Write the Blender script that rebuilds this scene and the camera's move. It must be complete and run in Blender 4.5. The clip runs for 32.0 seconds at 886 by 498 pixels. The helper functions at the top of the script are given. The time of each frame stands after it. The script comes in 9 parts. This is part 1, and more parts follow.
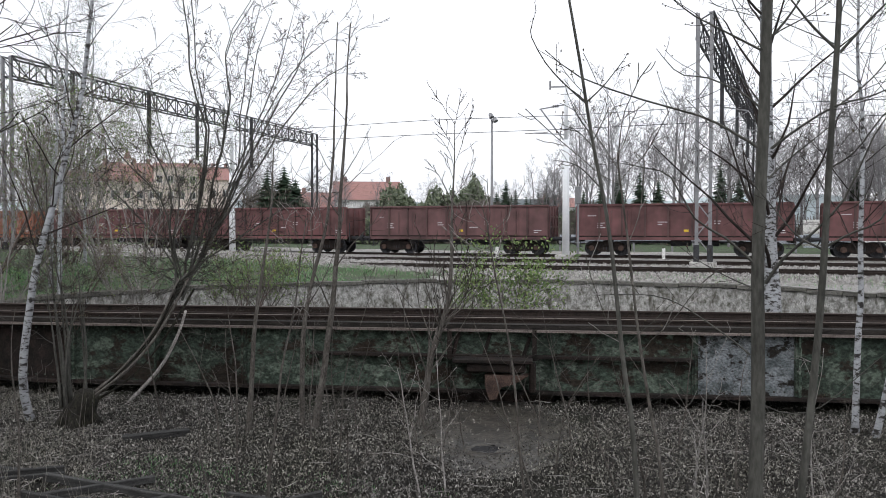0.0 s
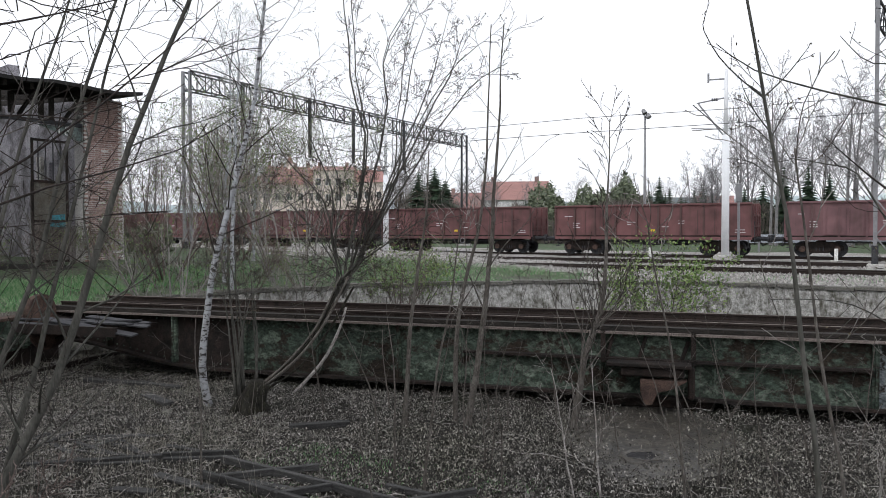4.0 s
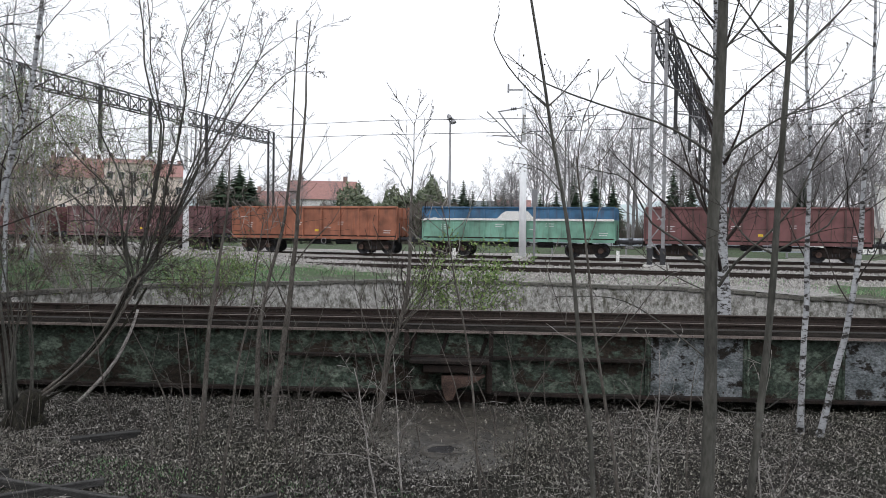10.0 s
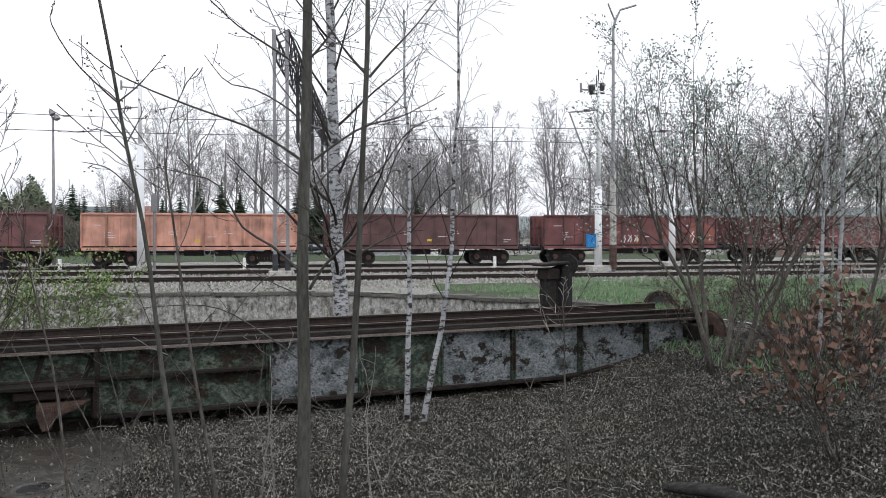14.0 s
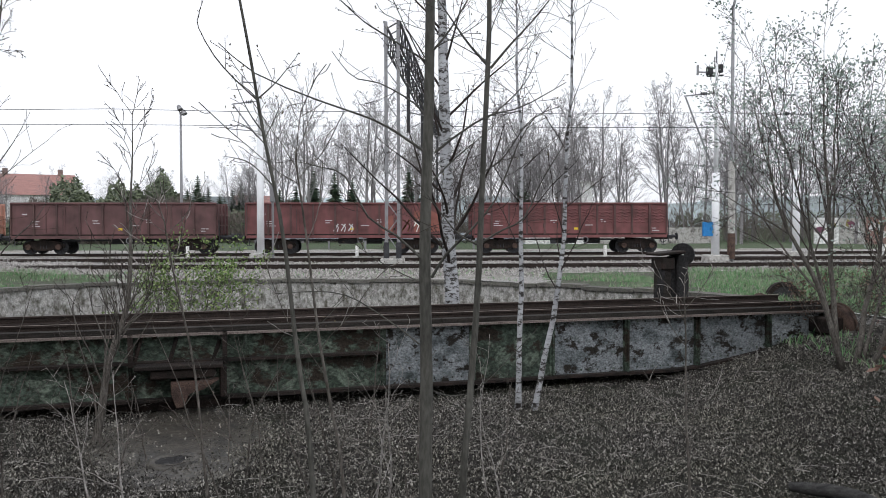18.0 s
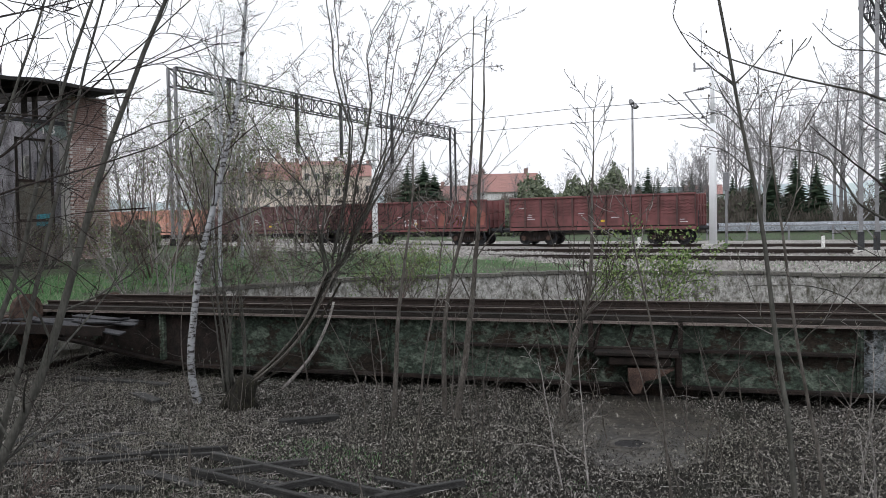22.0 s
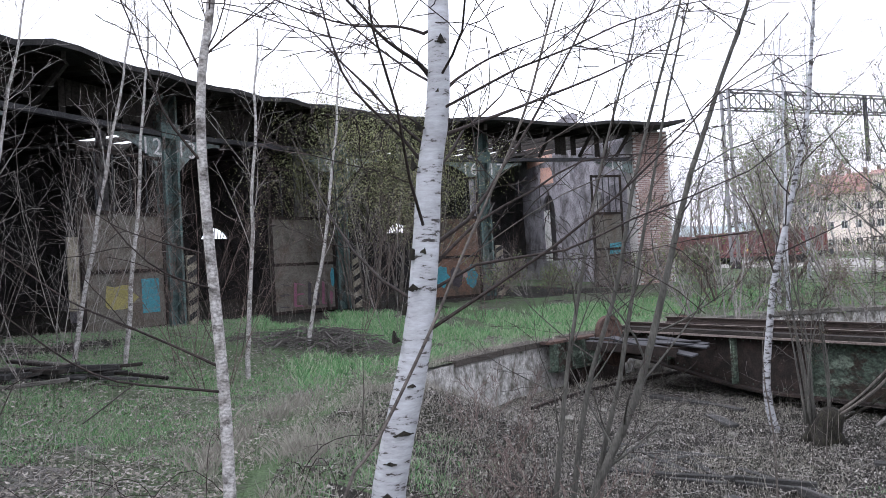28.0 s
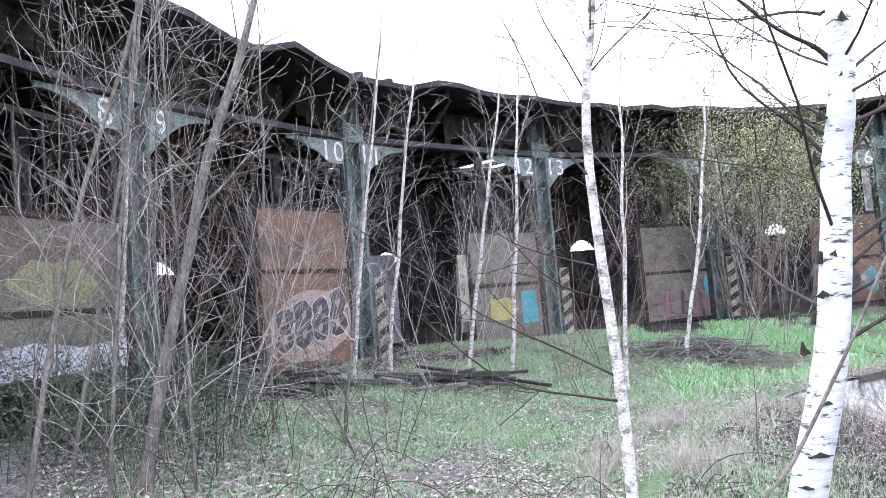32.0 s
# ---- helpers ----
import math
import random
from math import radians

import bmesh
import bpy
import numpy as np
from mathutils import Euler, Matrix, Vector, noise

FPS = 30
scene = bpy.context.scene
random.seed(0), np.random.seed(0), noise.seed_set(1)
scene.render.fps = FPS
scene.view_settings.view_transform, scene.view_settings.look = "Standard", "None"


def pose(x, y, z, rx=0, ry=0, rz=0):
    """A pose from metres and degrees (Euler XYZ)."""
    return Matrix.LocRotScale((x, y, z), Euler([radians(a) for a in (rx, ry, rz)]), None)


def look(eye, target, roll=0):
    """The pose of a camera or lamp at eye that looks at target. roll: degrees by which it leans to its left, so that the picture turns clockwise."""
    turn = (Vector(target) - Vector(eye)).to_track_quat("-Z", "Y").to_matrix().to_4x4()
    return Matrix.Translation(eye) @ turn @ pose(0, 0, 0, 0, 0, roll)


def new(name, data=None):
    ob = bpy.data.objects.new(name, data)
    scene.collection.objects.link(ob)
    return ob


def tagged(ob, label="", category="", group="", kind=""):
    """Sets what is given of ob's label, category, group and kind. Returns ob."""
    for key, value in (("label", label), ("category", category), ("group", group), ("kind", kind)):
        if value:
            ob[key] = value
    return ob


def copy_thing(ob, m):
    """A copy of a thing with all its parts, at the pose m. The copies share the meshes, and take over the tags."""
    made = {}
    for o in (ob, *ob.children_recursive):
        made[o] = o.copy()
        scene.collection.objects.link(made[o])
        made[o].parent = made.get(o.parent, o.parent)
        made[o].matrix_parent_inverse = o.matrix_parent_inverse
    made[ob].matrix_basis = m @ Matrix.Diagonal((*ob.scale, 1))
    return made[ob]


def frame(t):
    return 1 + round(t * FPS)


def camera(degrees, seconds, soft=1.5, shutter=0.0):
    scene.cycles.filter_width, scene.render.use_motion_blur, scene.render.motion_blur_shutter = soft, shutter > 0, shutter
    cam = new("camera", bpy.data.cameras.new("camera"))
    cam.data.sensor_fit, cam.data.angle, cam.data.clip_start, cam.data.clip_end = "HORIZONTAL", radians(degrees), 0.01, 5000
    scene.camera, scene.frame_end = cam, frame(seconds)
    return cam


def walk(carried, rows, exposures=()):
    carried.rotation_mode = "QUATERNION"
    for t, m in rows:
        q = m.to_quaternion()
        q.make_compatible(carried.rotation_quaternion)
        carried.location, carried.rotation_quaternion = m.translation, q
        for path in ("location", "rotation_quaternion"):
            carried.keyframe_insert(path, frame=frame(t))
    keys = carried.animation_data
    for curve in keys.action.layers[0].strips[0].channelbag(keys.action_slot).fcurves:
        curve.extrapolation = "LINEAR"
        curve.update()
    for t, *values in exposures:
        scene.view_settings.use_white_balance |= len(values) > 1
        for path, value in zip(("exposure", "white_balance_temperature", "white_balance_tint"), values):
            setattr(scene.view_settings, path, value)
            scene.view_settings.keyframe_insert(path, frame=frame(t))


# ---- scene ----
cam = camera(60.1, 32.0, soft=0.75)
METRES, EYE, TILT, LEAN, TURN = 1.3, 1.6, -1.43, 0.0, 19.3
ROWS = [
    (0.0, 0.0, 0.0, 0.0, 0.0, 0.0, -0.0),
    (0.5, -0.0011, 0.0021, 0.0008, 1.69, -0.05, 0.23),
    (1.0, -0.0026, 0.0035, 0.0003, 2.81, -0.07, 0.35),
    (1.5, -0.0101, 0.003, 0.0016, 3.86, -0.12, 0.33),
    (2.0, -0.0168, -0.0016, 0.0016, 5.23, -0.26, 0.11),
    (2.5, -0.0303, -0.0021, 0.0017, 6.62, -0.25, 0.28),
    (3.0, -0.0364, -0.015, 0.0042, 8.02, 0.1, 0.16),
    (3.5, -0.0371, -0.0181, 0.0043, 10.19, 0.01, 0.11),
    (4.0, -0.0561, -0.021, 0.0056, 11.03, -0.03, -0.16),
    (4.5, -0.0616, -0.0303, 0.0058, 12.08, -0.19, -0.29),
    (6.5, -0.0815, -0.0461, 0.0059, 16.6, -0.23, -0.01),
    (7.0, -0.0781, -0.0355, 0.0059, 14.89, -0.2, 0.0),
    (7.5, -0.0738, -0.0362, 0.0058, 12.51, 0.0, -0.18),
    (8.0, -0.0703, -0.0334, 0.0057, 9.69, 0.15, -0.33),
    (8.5, -0.056, -0.0255, 0.0056, 6.76, 0.11, -0.24),
    (9.0, -0.0446, -0.0176, 0.0055, 2.77, 0.19, -0.28),
    (9.5, -0.0322, -0.0079, 0.0056, 0.14, -0.04, -0.41),
    (10.0, -0.0173, -0.0116, 0.0002, -3.23, 0.08, -0.59),
    (10.5, 0.0007, -0.0003, 0.0004, -5.95, 0.01, -0.65),
    (11.0, 0.0214, -0.0032, 0.0005, -9.01, -0.01, -0.39),
    (11.5, 0.04, 0.0008, 0.0005, -12.86, -0.0, -0.17),
    (12.0, 0.0593, -0.0034, 0.0005, -15.95, 0.37, 0.22),
    (12.5, 0.0786, -0.0062, 0.0004, -19.32, 0.55, 0.15),
    (13.0, 0.0964, -0.0067, -0.0005, -22.37, 0.48, 0.41),
    (13.5, 0.1218, -0.0061, -0.003, -26.13, 0.35, 0.57),
    (14.0, 0.1437, -0.0088, -0.0059, -30.39, 0.52, 0.83),
    (14.5, 0.149, -0.0206, -0.0077, -33.03, 0.63, 0.94),
    (16.5, 0.0907, -0.0364, -0.002, -32.56, 0.38, 0.58),
    (17.0, 0.0844, -0.0337, -0.0023, -30.37, 0.25, 0.34),
    (17.5, 0.0806, -0.0228, -0.0014, -25.92, -0.02, 0.44),
    (18.0, 0.0796, -0.0128, -0.0013, -22.36, -0.25, 0.65),
    (18.5, 0.0761, -0.0121, 0.0014, -18.01, -0.22, 0.83),
    (19.0, 0.0734, -0.0051, -0.0017, -14.18, -0.4, 0.88),
    (19.5, 0.0662, 0.0038, -0.0027, -10.66, -0.64, 0.74),
    (20.0, 0.0596, 0.0012, -0.0041, -5.97, -0.21, 0.74),
    (20.5, 0.066, 0.0016, -0.0036, -2.56, -0.72, 0.41),
    (21.0, 0.0588, -0.0021, -0.002, 1.83, -0.72, 0.42),
    (21.5, 0.0345, -0.0133, -0.0054, 6.01, -0.38, 0.59),
    (22.0, -0.0036, -0.0189, -0.0003, 10.33, -0.54, 0.77),
    (22.5, -0.0273, -0.0271, 0.001, 13.9, -0.38, 1.28),
    (23.0, -0.0789, -0.0309, -0.0002, 14.57, -0.5, 0.98),
    (23.5, -0.1407, -0.0601, 0.0018, 15.49, -0.45, 0.76),
    (24.0, -0.1417, -0.0535, 0.0039, 18.88, -0.35, 0.76),
    (24.5, -0.1253, -0.0303, 0.0032, 21.86, -0.51, 0.7),
    (25.0, -0.109, -0.0399, 0.0043, 26.3, 0.51, 1.81),
    (25.5, -0.1127, -0.0505, 0.0081, 31.44, 0.99, 2.2),
    (27.5, -0.168, -0.1114, 0.0111, 46.0, 2.16, 1.81),
    (28.0, -0.1772, -0.1258, 0.0131, 50.15, 2.24, 2.18),
    (28.5, -0.1855, -0.1413, 0.015, 53.26, 2.33, 2.07),
    (29.0, -0.1866, -0.1585, 0.0164, 56.43, 2.46, 2.25),
    (29.5, -0.198, -0.1604, 0.0163, 59.73, 2.32, 2.52),
    (30.0, -0.2012, -0.1697, 0.0161, 63.06, 2.52, 2.66),
    (30.5, -0.2013, -0.1868, 0.0167, 66.2, 3.22, 3.07),
    (31.0, -0.2042, -0.2039, 0.0193, 69.08, 3.6, 3.06),
    (31.5, -0.2085, -0.2171, 0.02, 72.79, 4.01, 3.05),
    (32.0, -0.209, -0.2307, 0.0226, 77.05, 4.28, 3.43),
]
EXPOSURES = [(0.0, 0.19, 6250, 9), (23.5, 0.16, 6250, 9), (24.5, 0.1, 6250, 9), (25.5, 0.15, 6200, 11), (27.5, 0.86, 6000, 14), (28.5, 1.33, 5850, 15), (29.5, 1.92, 5770, 16), (30.5, 2.15, 5750, 16), (31.0, 2.23, 5740, 16), (32.0, 2.5, 5720, 16)]
walk(cam, [(t, pose(0, 0, EYE, TILT, LEAN, TURN) @ pose(METRES * x, METRES * y, METRES * z, 90 + pitch, roll, yaw)) for t, x, y, z, yaw, pitch, roll in ROWS], EXPOSURES)

# ---- world and light: a bright overcast spring day ----
world = bpy.data.worlds.new("overcast_sky")
scene.world = world
world.use_nodes = True
wn, wl = world.node_tree.nodes, world.node_tree.links
sky = wn.new("ShaderNodeTexSky")
sky.sky_type = "NISHITA"
sky.sun_disc = False
sky.sun_elevation = radians(42)
sky.sun_rotation = radians(150)
sky.air_density, sky.dust_density, sky.ozone_density = 1.0, 4.0, 1.0
veil = wn.new("ShaderNodeHueSaturation")
veil.inputs["Saturation"].default_value = 0.16
cloud = wn.new("ShaderNodeMix")
cloud.data_type = "RGBA"
cloud.inputs[0].default_value = 0.72
cloud.inputs[7].default_value = (10.2, 10.1, 10.45, 1)
wl.new(sky.outputs[0], veil.inputs["Color"])
wl.new(veil.outputs[0], cloud.inputs[6])
wl.new(cloud.outputs[2], wn["Background"].inputs[0])
wn["Background"].inputs[1].default_value = 0.115
sun_data = bpy.data.lights.new("sun", "SUN")
sun_data.energy, sun_data.angle, sun_data.color = 0.7, radians(25), (1.0, 0.97, 0.93)
sun = new("sun", sun_data)
sun.matrix_world = look((-20, -30, 42), (0, 0, 0))
scene.view_settings.exposure = 0.0


# ---- materials ----
def nodes_of(name):
    m = bpy.data.materials.new(name)
    m.use_nodes = True
    return m, m.node_tree.nodes, m.node_tree.links, m.node_tree.nodes["Principled BSDF"]


def surface(name, stops, scale=6.0, detail=8.0, rough=0.85, bump=0.3, fine=60.0, metal=0.0, patches=None, patch_scale=1.5, patch_cut=0.55, patch_soft=0.08, island=0.0, stretch=None, vary=0.0, spec=0.3, bump_dist=0.02, grain=0.5):
    """A surface of two or more colours mixed by noise at two scales, with optional worn patches and a per-piece shift of value."""
    m, n, l, b = nodes_of(name)
    b.inputs["Roughness"].default_value, b.inputs["Metallic"].default_value = rough, metal
    b.inputs["Specular IOR Level"].default_value = spec
    tc = n.new("ShaderNodeTexCoord")
    src = tc.outputs["Object"]
    if stretch:
        mp = n.new("ShaderNodeMapping")
        mp.inputs["Scale"].default_value = stretch
        l.new(src, mp.inputs[0])
        src = mp.outputs[0]
    big = n.new("ShaderNodeTexNoise")
    big.inputs["Scale"].default_value, big.inputs["Detail"].default_value, big.inputs["Roughness"].default_value = scale, detail, 0.62
    l.new(src, big.inputs["Vector"])
    ramp = n.new("ShaderNodeValToRGB")
    lo, hi = 0.3, 0.7
    els = ramp.color_ramp.elements
    while len(els) < len(stops):
        els.new(0.5)
    for i, c in enumerate(stops):
        els[i].position = lo + (hi - lo) * i / (len(stops) - 1)
        els[i].color = (*c, 1)
    l.new(big.outputs["Fac"], ramp.inputs[0])
    col = ramp.outputs[0]
    small = n.new("ShaderNodeTexNoise")
    small.inputs["Scale"].default_value, small.inputs["Detail"].default_value = fine, 4.0
    l.new(src, small.inputs["Vector"])
    if patches:
        pn = n.new("ShaderNodeTexNoise")
        pn.inputs["Scale"].default_value, pn.inputs["Detail"].default_value, pn.inputs["Roughness"].default_value = patch_scale, 9.0, 0.7
        l.new(src, pn.inputs["Vector"])
        pr = n.new("ShaderNodeMapRange")
        pr.inputs[1].default_value, pr.inputs[2].default_value = patch_cut - patch_soft, patch_cut + patch_soft
        l.new(pn.outputs["Fac"], pr.inputs[0])
        mx = n.new("ShaderNodeMix")
        mx.data_type = "RGBA"
        l.new(pr.outputs[0], mx.inputs[0])
        l.new(col, mx.inputs[6])
        mx.inputs[7].default_value = (*patches, 1)
        col = mx.outputs[2]
    hs = n.new("ShaderNodeHueSaturation")
    vr = n.new("ShaderNodeMapRange")
    vr.inputs[1].default_value, vr.inputs[2].default_value = 0.3, 0.7
    vr.inputs[3].default_value, vr.inputs[4].default_value = 1 - grain, 1 + grain
    l.new(small.outputs["Fac"], vr.inputs[0])
    val = vr.outputs[0]
    if island:
        g = n.new("ShaderNodeNewGeometry")
        ir = n.new("ShaderNodeMapRange")
        ir.inputs[3].default_value, ir.inputs[4].default_value = 1 - island, 1 + island
        l.new(g.outputs["Random Per Island"], ir.inputs[0])
        mm = n.new("ShaderNodeMath")
        mm.operation = "MULTIPLY"
        l.new(val, mm.inputs[0])
        l.new(ir.outputs[0], mm.inputs[1])
        val = mm.outputs[0]
    if vary:
        oi = n.new("ShaderNodeObjectInfo")
        orr = n.new("ShaderNodeMapRange")
        orr.inputs[3].default_value, orr.inputs[4].default_value = 1 - vary, 1 + vary
        l.new(oi.outputs["Random"], orr.inputs[0])
        m2 = n.new("ShaderNodeMath")
        m2.operation = "MULTIPLY"
        l.new(val, m2.inputs[0])
        l.new(orr.outputs[0], m2.inputs[1])
        val = m2.outputs[0]
    l.new(val, hs.inputs["Value"])
    l.new(col, hs.inputs["Color"])
    l.new(hs.outputs[0], b.inputs["Base Color"])
    if bump:
        bp = n.new("ShaderNodeBump")
        bp.inputs["Strength"].default_value, bp.inputs["Distance"].default_value = bump, bump_dist
        ad = n.new("ShaderNodeMath")
        ad.operation = "ADD"
        l.new(big.outputs["Fac"], ad.inputs[0])
        l.new(small.outputs["Fac"], ad.inputs[1])
        l.new(ad.outputs[0], bp.inputs["Height"])
        l.new(bp.outputs[0], b.inputs["Normal"])
    return m


def leafy(name, colours, rough=0.6, warm=None):
    """Leaves, blades and buds: one hue per piece between the colours given."""
    m, n, l, b = nodes_of(name)
    g = n.new("ShaderNodeNewGeometry")
    ramp = n.new("ShaderNodeValToRGB")
    els = ramp.color_ramp.elements
    while len(els) < len(colours):
        els.new(0.5)
    for i, c in enumerate(colours):
        els[i].position = i / (len(colours) - 1)
        els[i].color = (*c, 1)
    l.new(g.outputs["Random Per Island"], ramp.inputs[0])
    col = ramp.outputs[0]
    if warm:
        tc, no, mr, mx = n.new("ShaderNodeTexCoord"), n.new("ShaderNodeTexNoise"), n.new("ShaderNodeMapRange"), n.new("ShaderNodeMix")
        no.inputs["Scale"].default_value, no.inputs["Detail"].default_value = 0.35, 5
        l.new(tc.outputs["Object"], no.inputs["Vector"])
        mr.inputs[1].default_value, mr.inputs[2].default_value = 0.38, 0.62
        l.new(no.outputs["Fac"], mr.inputs[0])
        mx.data_type, mx.blend_type = "RGBA", "MULTIPLY"
        l.new(mr.outputs[0], mx.inputs[0])
        l.new(col, mx.inputs[6])
        mx.inputs[7].default_value = (*warm, 1)
        col = mx.outputs[2]
    l.new(col, b.inputs["Base Color"])
    b.inputs["Roughness"].default_value = rough
    b.inputs["Specular IOR Level"].default_value = 0.25
    return m


